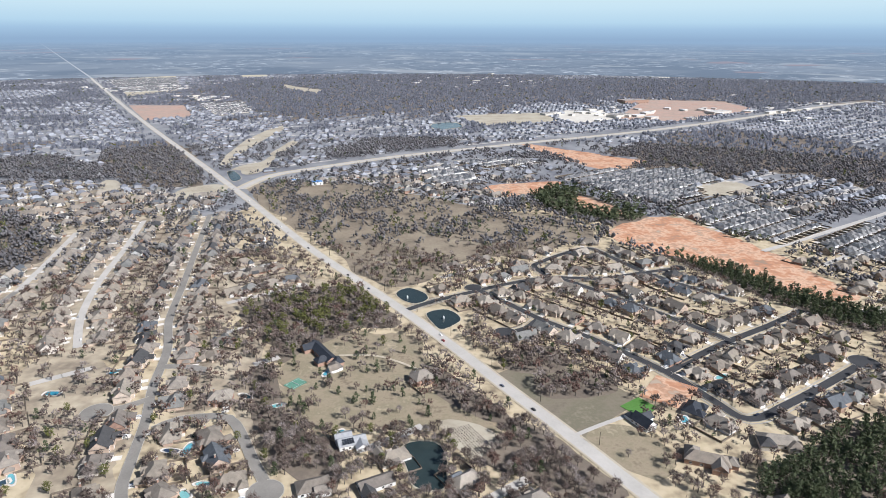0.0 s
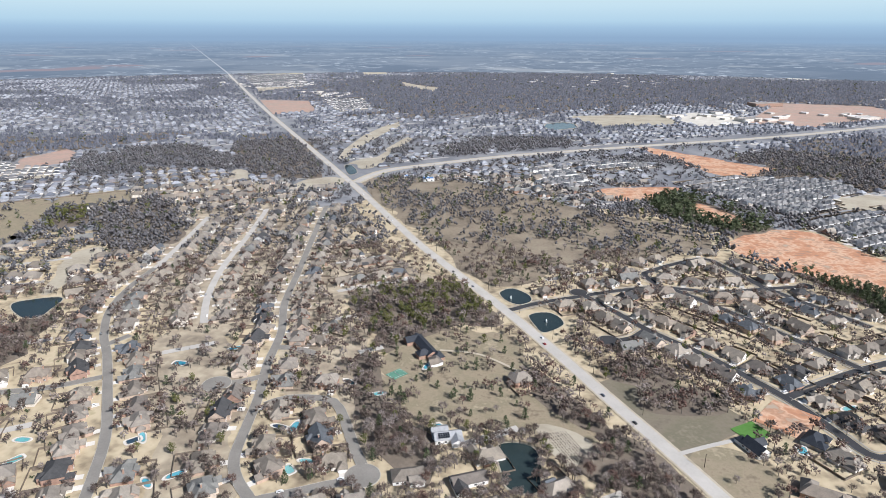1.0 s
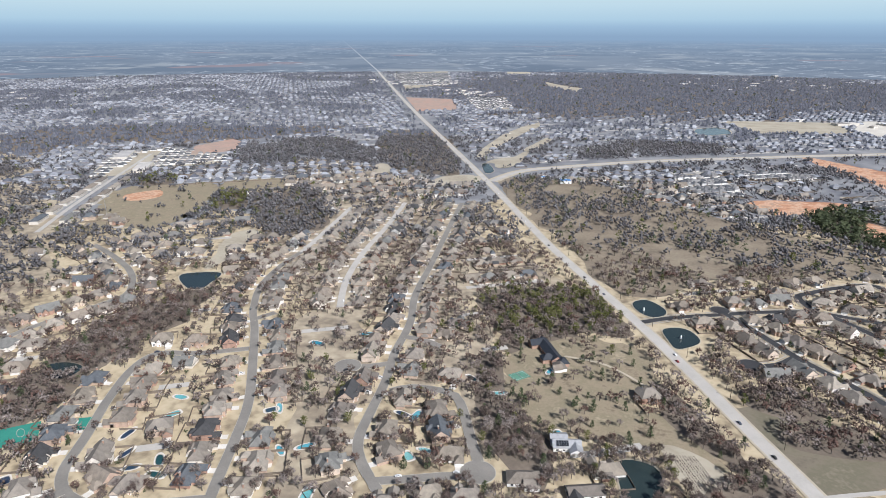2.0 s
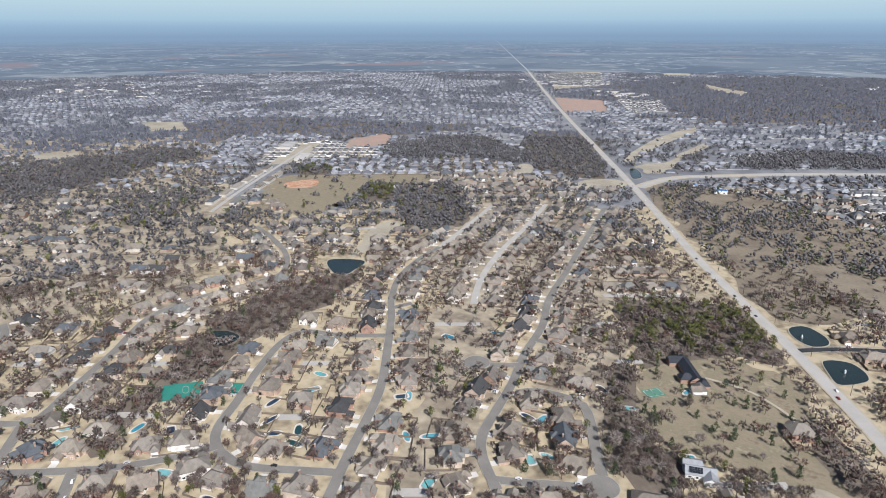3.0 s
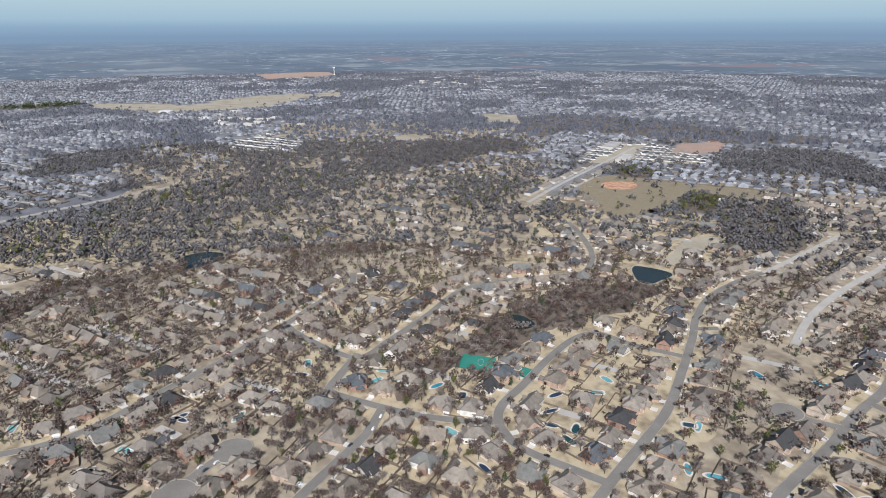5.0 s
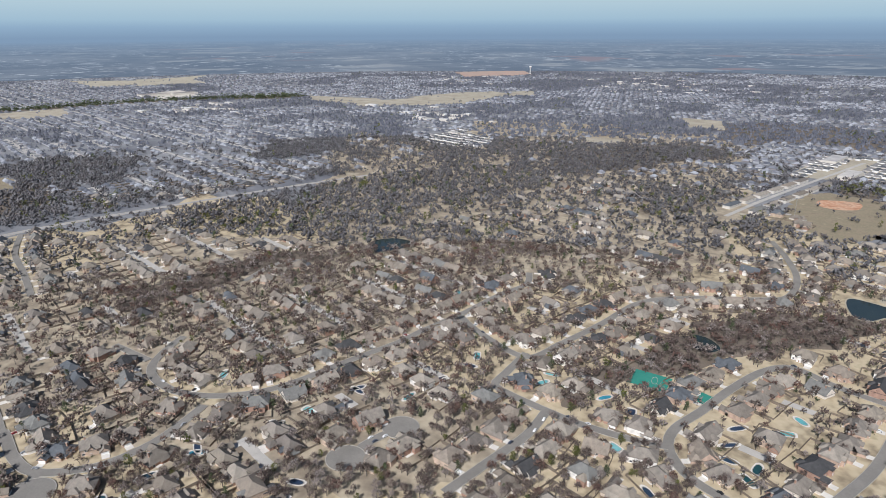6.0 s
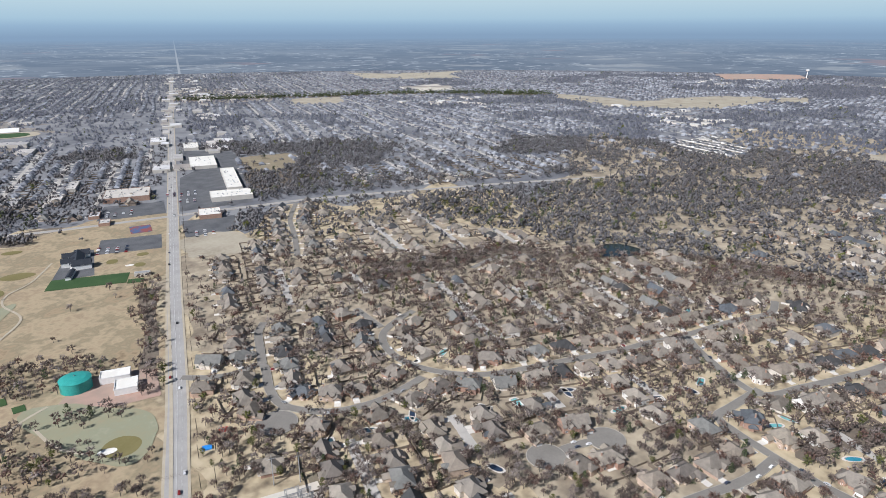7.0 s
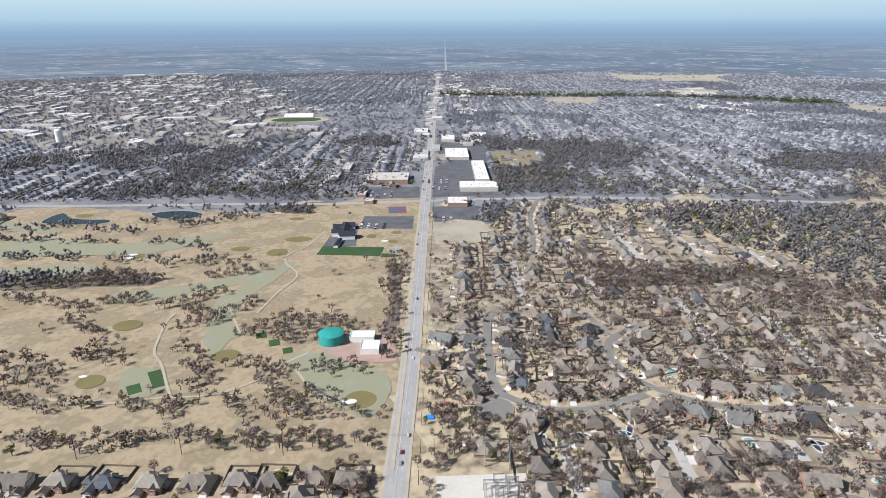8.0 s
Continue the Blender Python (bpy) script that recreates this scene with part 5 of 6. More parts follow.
def leafy_tree(seed, leaves, size, cone):
    """An evergreen, 8 m high: trunk and a crown of many small leaf sprays; cone: a cedar's taper."""
    r = random.Random(seed)
    (wv, wf), _ = bare_tree(seed, 0, 0, 0, 4 if not cone else 0, clumps=0)
    cv, cf = [], []
    for i in range(leaves):
        g, h = r.uniform(0, 2 * math.pi), r.random()
        if cone:
            rad = (1 - h) ** 0.5 * 3.3 * (0.75 + 0.25 * math.sin(4 * g + seed)) * math.sqrt(r.random())
            c = Vector((math.cos(g) * rad, math.sin(g) * rad, 0.7 + h * 7.0))
        else:
            rad = math.sqrt(r.random()) * 3.0 * math.sqrt(max(0.05, 1 - (2 * h - 1) ** 2)) * (0.8 + 0.25 * math.sin(3 * g + seed))
            c = Vector((math.cos(g) * rad, math.sin(g) * rad, 2.4 + h * 5.6))
        q = [Vector((r.uniform(-1, 1), r.uniform(-1, 1), r.uniform(-0.6, 0.8))).normalized() * size * r.uniform(0.6, 1.2) for _ in range(3)]
        k = len(cv)
        cv += [tuple(c + x) for x in q]
        cf.append((k, k + 1, k + 2))
    return (wv, wf), (cv, np.array(cf))


# ---- where trees grow: chance for each cell ----
CHANCE = {"town": 0.42, "leafy": 0.37, "wood": 0.70, "scrub": 0.36, "cedar": 0.95, "grass": 0.05, "estate": 0.21, "meadow": 0.004, "golf": 0.006, "sparse": 0.38, "tan": 0.008, "mixed": 0.5, "grove": 0.5, "lots": 0.32, "shops": 0.34, "dense": 0.03}
seen = in_view(wx, wy) & (dist > 250) & (dist < 4800)
chance = np.zeros((SIDE, SIDE), np.float32)
for kind, c in CHANCE.items():
    chance[cover == KINDS.index(kind)] = c
field = wave(wx, wy, 60, 1) * 0.6 + wave(wx, wy, 260, 2) * 0.6
town = cover == 0
chance[town] *= np.clip(1 + field[town] * 0.9, 0.25, 2.2) * np.where(northward & (dist > 900), 0.7, 1.0)[town]
leafy = cover == KINDS.index("leafy")
chance[leafy] *= np.clip(1 + field[leafy] * 1.0, 0.2, 1.7)
scrub = cover == KINDS.index("scrub")
chance[scrub] *= np.clip(1 + wave(wx, wy, 45, 4)[scrub] * 1.3, 0.05, 2.2)
westward = np.degrees(np.arctan2(-wx, wy)) > 82
chance[(town | leafy) & (dist < 750)] *= 1.25
chance[(town | leafy) & westward] *= 0.72
chance[(dist > 850) & (dist <= 1800)] /= 1.75
chance[dist > 1800] /= 4.4
chance[town & (dist > 1300)] *= 0.72
grow = seen & (rng.random((SIDE, SIDE)) < chance)
ty, tx = np.nonzero(grow)
px = tx * CELL - HALF + rng.uniform(0, CELL, len(tx))
py = ty * CELL - HALF + rng.uniform(0, CELL, len(tx))
pd = np.hypot(px, py)
pk = cover[ty, tx]
size = rng.uniform(0.72, 1.38, len(px)) * np.where(pk == KINDS.index("wood"), 1.1, np.where(pk == KINDS.index("cedar"), 1.35, np.where(pk == KINDS.index("mixed"), 1.3, 1.0)))
turn = rng.uniform(0, 360, len(px))
dice = rng.random(len(px))
green_field = wave(px, py, 120, 6)
cedar = ((pk == KINDS.index("estate")) & (dice < 0.3)) | (pk == KINDS.index("cedar")) | (dice < np.where(pd < 1300, 0.035, 0.012)) | ((pk == KINDS.index("scrub")) & (dice < 0.10))
oak = ~cedar & ((dice > np.where(pd > 1300, 0.994, np.where(green_field > 0.25, 0.93, 0.985))) | ((pk == KINDS.index("mixed")) & (dice > 0.5)))
bare = ~cedar & ~oak
level = np.where(pd < 435, 0, np.where(pd < 850, 1, np.where(pd < 1800, 2, 3)))
grown = np.where(level == 3, 1.55, np.where(level == 2, 1.3, 1.0))


def rows_of(mask):
    i = np.nonzero(mask)[0]
    return np.stack([px[i], py[i], turn[i], size[i] * grown[i]], 1)


SHAPES = 6
near_bare = [bare_tree(k, 235, 0.10, 1.55, clumps=14, bulk=0.66, sides=3) for k in range(SHAPES)]
order = np.argsort(np.where(bare & (pd > 330), pd, 1e9))[:300]
single = np.zeros(len(px), bool)
single[order] = True
tree_masters = {}
for n, i in enumerate(order):
    k = n % SHAPES
    m = pose(px[i], py[i], 0.0, 0, 0, turn[i]) @ Matrix.Scale(size[i], 4)
    if k not in tree_masters:
        ob = tagged(new("bare_tree"), "leafless deciduous tree with fine grey-brown twigs", "tree", "bare trees of the suburb")
        (wv, wf), (cv, cf) = near_bare[k]
        part("trunk", mesh_of("trunk", wv, wf, M_BARK), ob)
        part("crown", mesh_of("crown", cv, cf, M_TWIG_O, True), ob)
        tree_masters[k] = ob
        ob.matrix_basis = m
    else:
        t = copy_thing(tree_masters[k], pose(0, 0, 0))
        t.matrix_basis = m
sets, far_sets = [], []
mid_bare = [bare_tree(20 + k, 34, 0.23, 1.75, 0, clumps=8, bulk=0.98, sides=3) for k in range(6)]
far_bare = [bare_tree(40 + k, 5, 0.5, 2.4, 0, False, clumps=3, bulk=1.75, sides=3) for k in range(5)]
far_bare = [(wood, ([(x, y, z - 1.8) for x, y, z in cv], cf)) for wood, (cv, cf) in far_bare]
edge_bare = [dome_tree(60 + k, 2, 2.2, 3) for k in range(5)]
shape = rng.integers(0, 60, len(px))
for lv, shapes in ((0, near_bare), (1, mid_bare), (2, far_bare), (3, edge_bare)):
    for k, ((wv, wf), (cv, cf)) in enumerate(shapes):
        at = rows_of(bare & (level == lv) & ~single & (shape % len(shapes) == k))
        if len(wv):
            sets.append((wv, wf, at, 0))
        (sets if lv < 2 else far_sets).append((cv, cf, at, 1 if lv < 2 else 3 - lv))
merged("far_woods", far_sets, [M_TWIG_FAR, M_TWIG_MID], "leafless woods and street trees far out, haze put into their colour", "trees", True)
merged("bare_trees", sets, [M_BARK, M_TWIG], "leafless grey-brown trees between the houses and in woods", "trees", True)
sets, sets_oak = [], []
for lv, leaves, sz in ((0, 210, 0.68), (1, 85, 1.05), (2, 24, 1.8), (3, 8, 2.7)):
    for k in range(3):
        (wv, wf), (cv, cf) = leafy_tree(80 + k, leaves, sz, True)
        at = rows_of(cedar & (level == lv) & (shape % 3 == k))
        sets += [(wv, wf, at, 0), (cv, cf, at, 1)] if lv < 2 else [(cv, cf, at, 1)]
        (wv, wf), (cv, cf) = leafy_tree(90 + k, leaves, sz, False)
        at = rows_of(oak & (level == lv) & (shape % 3 == k))
        sets_oak += [(wv, wf, at, 0), (cv, cf, at, 1)] if lv < 2 else [(cv, cf, at, 1)]
merged("cedars", sets, [M_BARK, M_CEDAR], "dark green cedars", "trees")
merged("evergreen_trees", sets_oak, [M_BARK, M_PINE], "yellow-green broad evergreen trees", "trees")


# ---- shrubs by the house walls ----
bush = random.Random(31)
bv, bf = [], []
for i in range(26):
    c = Vector((bush.gauss(0, 0.5), bush.gauss(0, 0.5), bush.uniform(0.2, 1.2)))
    k = len(bv)
    bv += [tuple(c + Vector((bush.uniform(-1, 1), bush.uniform(-1, 1), bush.uniform(-0.6, 0.6))) * 0.6) for _ in range(3)]
    bf.append((k, k + 1, k + 2))
at = []
for x, y, t, k in seen_spots:
    a = math.radians(t)
    for _ in range(bush.randrange(2, 6)):
        lx, ly = bush.choice(((bush.uniform(-9, 9), -9.5), (-11.5, bush.uniform(-6, 6)), (11.5, bush.uniform(-6, 6)), (bush.uniform(-10, 10), bush.uniform(10, 18))))
        at.append((x + math.cos(a) * lx - math.sin(a) * ly, y + math.sin(a) * lx + math.cos(a) * ly, bush.uniform(0, 360), bush.uniform(0.8, 2.0)))
merged("shrubs", [(bv, np.array(bf), at[::2], 0), (bv, np.array(bf), at[1::2], 1)], [M_CEDAR, M_TWIG_O], "dark green and bare garden shrubs", "shrubs")

# ---- swimming pools ----
def pool_parts(seed, dark):
    r = random.Random(seed)
    n = 22
    a, b = r.uniform(4.2, 5.6), r.uniform(2.4, 3.2)
    p = 2 if seed % 3 else 5
    w = []
    for i in range(n):
        t = 2 * math.pi * i / n
        c, s = math.cos(t), math.sin(t)
        k = (abs(c) ** p + abs(s) ** p) ** (-1 / p)
        bean = 1 + (0.22 * math.cos(2 * t + 0.7) if p == 2 else 0)
        w.append((a * c * k * bean, b * s * k * bean))
    water = mesh_of("water", [(x, y, 0.50) for x, y in w], [tuple(range(n))], M_COVER if dark else M_POOL)
    v = [(x * s, y * s * (1.15 if s > 1.2 else 1), z) for s, z in ((0.99, 0.40), (0.99, 0.62), (1.12, 0.62)) for x, y in w]
    f = [(i + n * j, (i + 1) % n + n * j, (i + 1) % n + n * (j + 1), i + n * (j + 1)) for j in range(2) for i in range(n)]
    coping = mesh_of("coping", v, f, M_KERB)
    d = [(x * s, y * s, 0.55) for s in (1.12, 1.45) for x, y in w]
    deck = mesh_of("deck", d, [(i, i + n, (i + 1) % n + n, (i + 1) % n) for i in range(n)], M_DRIVE)
    return water, coping, deck


for dark, places in ((False, POOLS_LIGHT), (True, POOLS_DARK)):
    for i, (x, y) in enumerate(places):
        ob = tagged(new("swimming_pool"), "dark covered swimming pool with a pale deck" if dark else "turquoise swimming pool with a pale deck", "swimming pool", "back yard pools")
        for n, me in zip(("water", "coping", "deck"), pool_parts(i + (50 if dark else 0), dark)):
            part(n, me, ob)
        ob.matrix_basis = pose(x, y, 0.0, 0, 0, (i * 47) % 180)

# ---- golf course ----
def oval(name, x, y, a, b, turn, z, m, label, category, seed):
    t = radians(turn)
    pts = [(x + math.cos(g) * a * math.cos(t) - math.sin(g) * b * math.sin(t), y + math.cos(g) * a * math.sin(t) + math.sin(g) * b * math.cos(t)) for g in np.linspace(0, 2 * math.pi, 9)[:-1]]
    me = blob_sheet(pts, z, 0.12, 3.0, seed)
    me.materials.append(m)
    return tagged(new(name, me), label, category, kind="structure")


FAIRWAYS = [
    [(-513, -620), (-471, -626), (-406, -607), (-348, -568), (-311, -520), (-298, -488), (-329, -504), (-342, -507), (-368, -552), (-416, -578), (-469, -596)],
    [(-336, -432), (-360, -416), (-362, -380), (-367, -337), (-342, -309), (-307, -303), (-303, -336), (-308, -372)],
    [(-213, -506), (-231, -530), (-247, -525), (-251, -501), (-237, -473), (-218, -476), (-209, -489)],
    [(-321, -1026), (-380, -987), (-415, -892), (-495, -833), (-552, -790), (-468, -792), (-403, -825), (-354, -895), (-294, -957)],
    [(-320, -713), (-385, -666), (-478, -623), (-456, -607), (-368, -640), (-315, -679)],
    [(-279, -916), (-341, -853), (-354, -791), (-306, -820), (-265, -878)],
    [(-372, -1162), (-389, -1082), (-404, -1021), (-384, -1014), (-352, -1110)],
]
for i, line in enumerate(FAIRWAYS):
    me = blob_sheet(line, 0.50 + 0.005 * i, 0.04, 6, i)
    me.materials.append(M_FAIRWAY)
    tagged(new("fairway", me), "pale green overseeded fairway between bare trees", "fairway", kind="structure")
for i, (x, y, r, deep) in enumerate(GREENS):
    oval("putting_green", x, y, r, deep, 128, 0.56 + 0.003 * i, M_GREEN, "olive-brown putting green with a mown edge", "putting green", i)
for i, (x, y, r) in enumerate(((-315, -331, 5), (-396, -816, 6), (-406, -824, 5), (-207, -551, 3), (-650, -580, 4))):
    oval("bunker", x, y, r * 1.3, r * 0.8, -50, 0.60 + 0.003 * i, M_SAND, "white sand bunker beside a green", "bunker", i + 20)


def pad(name, cx, cy, a, b, turn, z, m, label, category):
    t = radians(turn)
    c, s = math.cos(t), math.sin(t)
    v = [(cx + c * x - s * y, cy + s * x + c * y, h) for h in (z - 0.12, z) for x, y in ((-a, -b), (a, -b), (a, b), (-a, b))]
    f = [(4, 5, 6, 7)] + [(i, (i + 1) % 4, (i + 1) % 4 + 4, i + 4) for i in range(4)]
    return tagged(new(name, mesh_of(name, v, f, m)), label, category, kind="structure")


for i, (x, y, a, b) in enumerate(((-243, -494, 16, 5.5), (-222, -494, 8, 5.5), (-351, -486, 6, 5), (-348, -463, 6.5, 5), (-345, -440, 5.5, 4.5))):
    pad("tee", x, y, a, b, 54 if i > 1 else 68, 0.62 + 0.004 * i, M_TURF, "dark green raised tee box", "tee")
pad("practice_field", -590, -590, 44, 18, -58, 0.60, M_TURF, "dark green mown practice turf", "turf")
pad("practice_turf", -606, -536, 9, 7, -58, 0.66, M_TURF, "dark green mown turf beside a shed", "turf")
pad("lawn", 159, 439, 11.5, 10, 36, 0.55, M_LAWN, "bright green lawn behind a new house", "lawn")
pad("building_lot", 191, 462, 18, 21, -36, 0.50, M_RED, "bare orange earth on an empty lot", "lot")
court = pad("tennis_court", -126, 473, 8, 6, 52, 0.55, M_COURTGREEN, "green hard tennis court beside the villa", "tennis court")
strokes = [box(-7.0, s * 4.6 - 0.08, 0, 7.0, s * 4.6 + 0.08, 0.02) for s in (-1, 1)] + [box(s * 7.0 - 0.08, -4.5, 0, s * 7.0 + 0.08, 4.5, 0.02) for s in (-1, 1)] + [box(-0.1, -4.5, 0, 0.1, 4.5, 0.5)]
part("court_lines", mesh_of("court_lines", *join(strokes), M_PAINT), court, "white painted court lines and net", pose(-126, 473, 0.56, 0, 0, 52))
pad("sport_court", -450, 242, 16, 13, 48, 0.60, M_TEALCOVER, "teal covered tennis court in a back yard", "tennis court")
pad("sport_court_b", -418, 272, 6, 8, 30, 0.62, M_TEALCOVER, "small teal covered play court", "tennis court")
pad("ball_courts", -790, -672, 20, 15, 42, 0.62, M_COURT, "blue and red hard ball courts behind a fence", "court")

PATHS = {"cart_path_a": [(-166, -549), (-195, -494), (-227, -464), (-254, -433), (-285, -421), (-309, -420), (-331, -423), (-353, -420)], "cart_path_b": [(-331, -604), (-314, -593), (-287, -564), (-268, -540), (-260, -515), (-243, -479), (-234, -459)],
         "cart_path_c": [(-374, -569), (-352, -527), (-338, -502)], "cart_path_d": [(-383, -532), (-431, -557), (-484, -581), (-507, -629), (-532, -650), (-572, -656), (-633, -685)], "cart_path_e": [(-325, -405), (-310, -370), (-309, -342)], "walk": [(-270, -246), (-400, -339), (-590, -479), (-850, -668)]}
for i, (name, pts) in enumerate(PATHS.items()):
    line = smooth_line(pts, 6)
    v, f = ribbon(line, (1.3, -1.3), (0.65 + 0.004 * i,) * 2)
    tagged(new("path", mesh_of("path", v, f, M_GRAVEL)), "pale concrete cart path", "path", kind="structure")

# ---- vineyard rows ----
for i in range(9):
    t = i / 8
    x0, y0, x1, y1 = 5 + 15 * t, 408 + 6 * t, 23 + 15 * t, 376 + 8 * t
    r = random.Random(i)
    v, f = [], []
    for k in range(40):
        s = k / 39
        cx, cy = x0 + (x1 - x0) * s, y0 + (y1 - y0) * s
        for _ in range(3):
            q = [Vector((cx + r.uniform(-0.5, 0.5), cy + r.uniform(-0.5, 0.5), 0.5 + r.uniform(-0.5, 0.9))) for _ in range(3)]
            v += [tuple(p) for p in q]
            f.append((len(v) - 3, len(v) - 2, len(v) - 1))
    tagged(new("vine_row", mesh_of("vine_row", v, f, M_TWIG_O)), "bare brown row of trellised vines", "vine row", "vineyard rows")

# ---- flat-roofed buildings ----
def flat_building(name, cx, cy, a, b, turn, h, label, roof=None, wall=None, units=6, category="building"):
    ob = tagged(new(name), label, category)
    part("wall", mesh_of("wall", *box(-a, -b, 0, a, b, h - 0.4), wall or M_STUCCO), ob)
    part("roof", mesh_of("roof", *join([box(-a + 0.4, -b + 0.4, h - 0.6, a - 0.4, b - 0.4, h - 0.35)]), roof or M_FLATROOF), ob)
    part("parapet", mesh_of("parapet", *join([box(-a - 0.1, -b - 0.1, h - 0.4, a + 0.1, -b + 0.4, h + 0.3), box(-a - 0.1, b - 0.4, h - 0.4, a + 0.1, b + 0.1, h + 0.3), box(-a - 0.1, -b + 0.4, h - 0.4, -a + 0.4, b - 0.4, h + 0.3), box(a - 0.4, -b + 0.4, h - 0.4, a + 0.1, b - 0.4, h + 0.3)]), wall or M_STUCCO), ob)
    r = random.Random(int(cx))
    for _ in range(units):
        x, y = r.uniform(-a * 0.8, a * 0.8), r.uniform(-b * 0.7, b * 0.7)
        part("rooftop_unit", mesh_of("rooftop_unit", *box(x - 1.2, y - 0.9, h - 0.35, x + 1.2, y + 0.9, h + 0.9), M_STEEL), ob)
    k = max(2, int(a / 4))
    for i in range(k):
        x = -a + (i + 0.5) * 2 * a / k
        for s in (-1, 1):
            part("window", mesh_of("window", *box(x - 1.3, s * b - 0.06, 0.8, x + 1.3, s * b + 0.06, 2.8), M_GLASS), ob)
    ob.matrix_basis = pose(cx, cy, 0.2, 0, 0, turn)
    return ob


AV = 36.0
flat_building("supermarket", -1000, -643, 27, 36, AV, 8, "large white-roofed supermarket beside its parking area", M_SAND, units=14)
flat_building("shop_row", -1122, -718, 96, 14, AV, 7, "long white-roofed row of shops", M_SAND, units=16)
flat_building("shop_block", -1255, -870, 60, 28, AV, 7, "white flat-roofed shop block with many roof units", M_SAND, units=16)
flat_building("shop_block_b", -1180, -925, 40, 14, AV, 6, "low flat-roofed shops along the avenue", units=8)
flat_building("shop_block_c", -1431, -1020, 42, 18, AV, 7, "white-roofed store beside the avenue", M_SAND, units=8)
flat_building("shop_block_d", -1490, -1160, 40, 20, AV, 7, "pale flat-roofed store across the avenue", units=8)
flat_building("bank", -883, -612, 22, 17, AV, 7, "white-roofed brick store at the crossing", M_SAND, M_BRICK, units=8)
flat_building("office_block", -954, -827, 36, 38, AV, 9, "tan-roofed brick store behind a parking area", M_STUCCO, M_BRICK, units=12)
flat_building("office_small", -830, -790, 14, 8, AV, 5, "small red-walled shop at the crossing", None, M_BRICK, 3)
flat_building("office_corner", -800, -745, 12, 8, AV, 5, "small low shop beside the avenue", None, M_BRICK, 3)
flat_building("works_shed", -404, -397, 7, 12, AV, 6, "white metal shed with a flat roof", M_SAND, M_TRIM, 0)
flat_building("works_shed", -392, -376, 9, 9, AV, 6, "white metal workshop beside the tank", M_SAND, M_TRIM, 0)
flat_building("field_shed", -625, -541, 9, 4, -58, 4, "low grey shed beside the practice turf", M_STEEL, M_STUCCO, 0)
flat_building("townhouse", -900, -930, 30, 9, AV, 6, "low apartment block with a pale roof", units=4)
flat_building("townhouse", -860, -985, 30, 9, AV, 6, "low apartment block with a grey roof", units=4)
flat_building("townhouse", -990, -980, 34, 9, AV, 6, "long low apartment block with a pale roof", units=4)
flat_building("white_barn", -297, 1249, 10, 7, 20, 5, "low barn with a pale blue roof", M_BLUEROOF, M_TRIM, 0)
flat_building("blue_barn", -252, 1229, 11, 10, 20, 6, "barn with a bright blue metal roof", M_BLUEROOF, M_TRIM, 0)
flat_building("school", 640, 2330, 45, 22, 40, 9, "large pale-roofed school on open ground", units=12)
flat_building("hospital", 830, 2820, 60, 30, 20, 14, "large brick building on graded clay", None, M_BRICK, 10)
flat_building("works_hall", 1050, 2450, 50, 24, 30, 9, "long pale-roofed hall on cleared ground", units=8)

# the business district: many flat roofs
r = random.Random(11)
shop = [(-1, -1, 0), (1, -1, 0), (1, 1, 0), (-1, 1, 0), (-1, -1, 1), (1, -1, 1), (1, 1, 1), (-1, 1, 1)]
vs, fs, ix = [], [], []


def add_shop(x, y, a, b, h, turn):
    c, s = math.cos(turn), math.sin(turn)
    for off, (aa, bb, z0, z1), mi in ((0, (a, b, 0, h), 1), (1, (a * 0.97, b * 0.97, h, h + 0.3), 0)):
        k = len(vs)
        for vx, vy, vz in shop:
            vs.append((x + c * vx * aa - s * vy * bb, y + s * vx * aa + c * vy * bb, z0 + (z1 - z0) * vz))
        for face in [(4, 5, 6, 7)] + [(i, (i + 1) % 4, (i + 1) % 4 + 4, i + 4) for i in range(4)]:
            fs.append(tuple(q + k for q in face))
            ix.append(mi)


turn_av = math.atan2(0.583, 0.812)
count = 0
while count < 430:
    t = r.choice((0, 0, 0, 1))
    x, y = r.uniform(-3600, -300), r.uniform(-3900, -900)
    if KINDS[int(cover[cell_of(x, y)])] == "shops":
        add_shop(x, y, r.uniform(8, 34), r.uniform(7, 20), r.uniform(4, 9), turn_av)
        count += 1
for i in range(90):   # shops along the avenue and the cross road
    s = r.uniform(1400, 4400)
    side = r.choice((-1, 1)) * r.uniform(30, 90)
    add_shop(-0.812 * s - 0.583 * side - 60, -0.583 * s + 0.812 * side - 20, r.uniform(10, 30), r.uniform(7, 18), r.uniform(4, 8), turn_av)
for x, y, a, b, h in ((-2347, -4244, 70, 24, 10), (-2603, -4052, 80, 24, 10), (-1915, -3314, 55, 22, 11), (-2002, -3058, 60, 26, 12), (-1962, -4500, 60, 26, 9), (-786, -2180, 50, 24, 8), (-889, -2236, 55, 22, 8), (-1089, -2437, 60, 20, 7), (-3230, -928, 70, 30, 9), (-3276, -807, 60, 28, 9), (-1288, 1086, 45, 16, 8), (-1136, 1001, 40, 14, 8), (-1237, -2033, 40, 18, 8), (-1326, -1903, 36, 18, 8), (-1300, -1560, 40, 9, 6)):
    add_shop(x, y, b, a, h, turn_av)
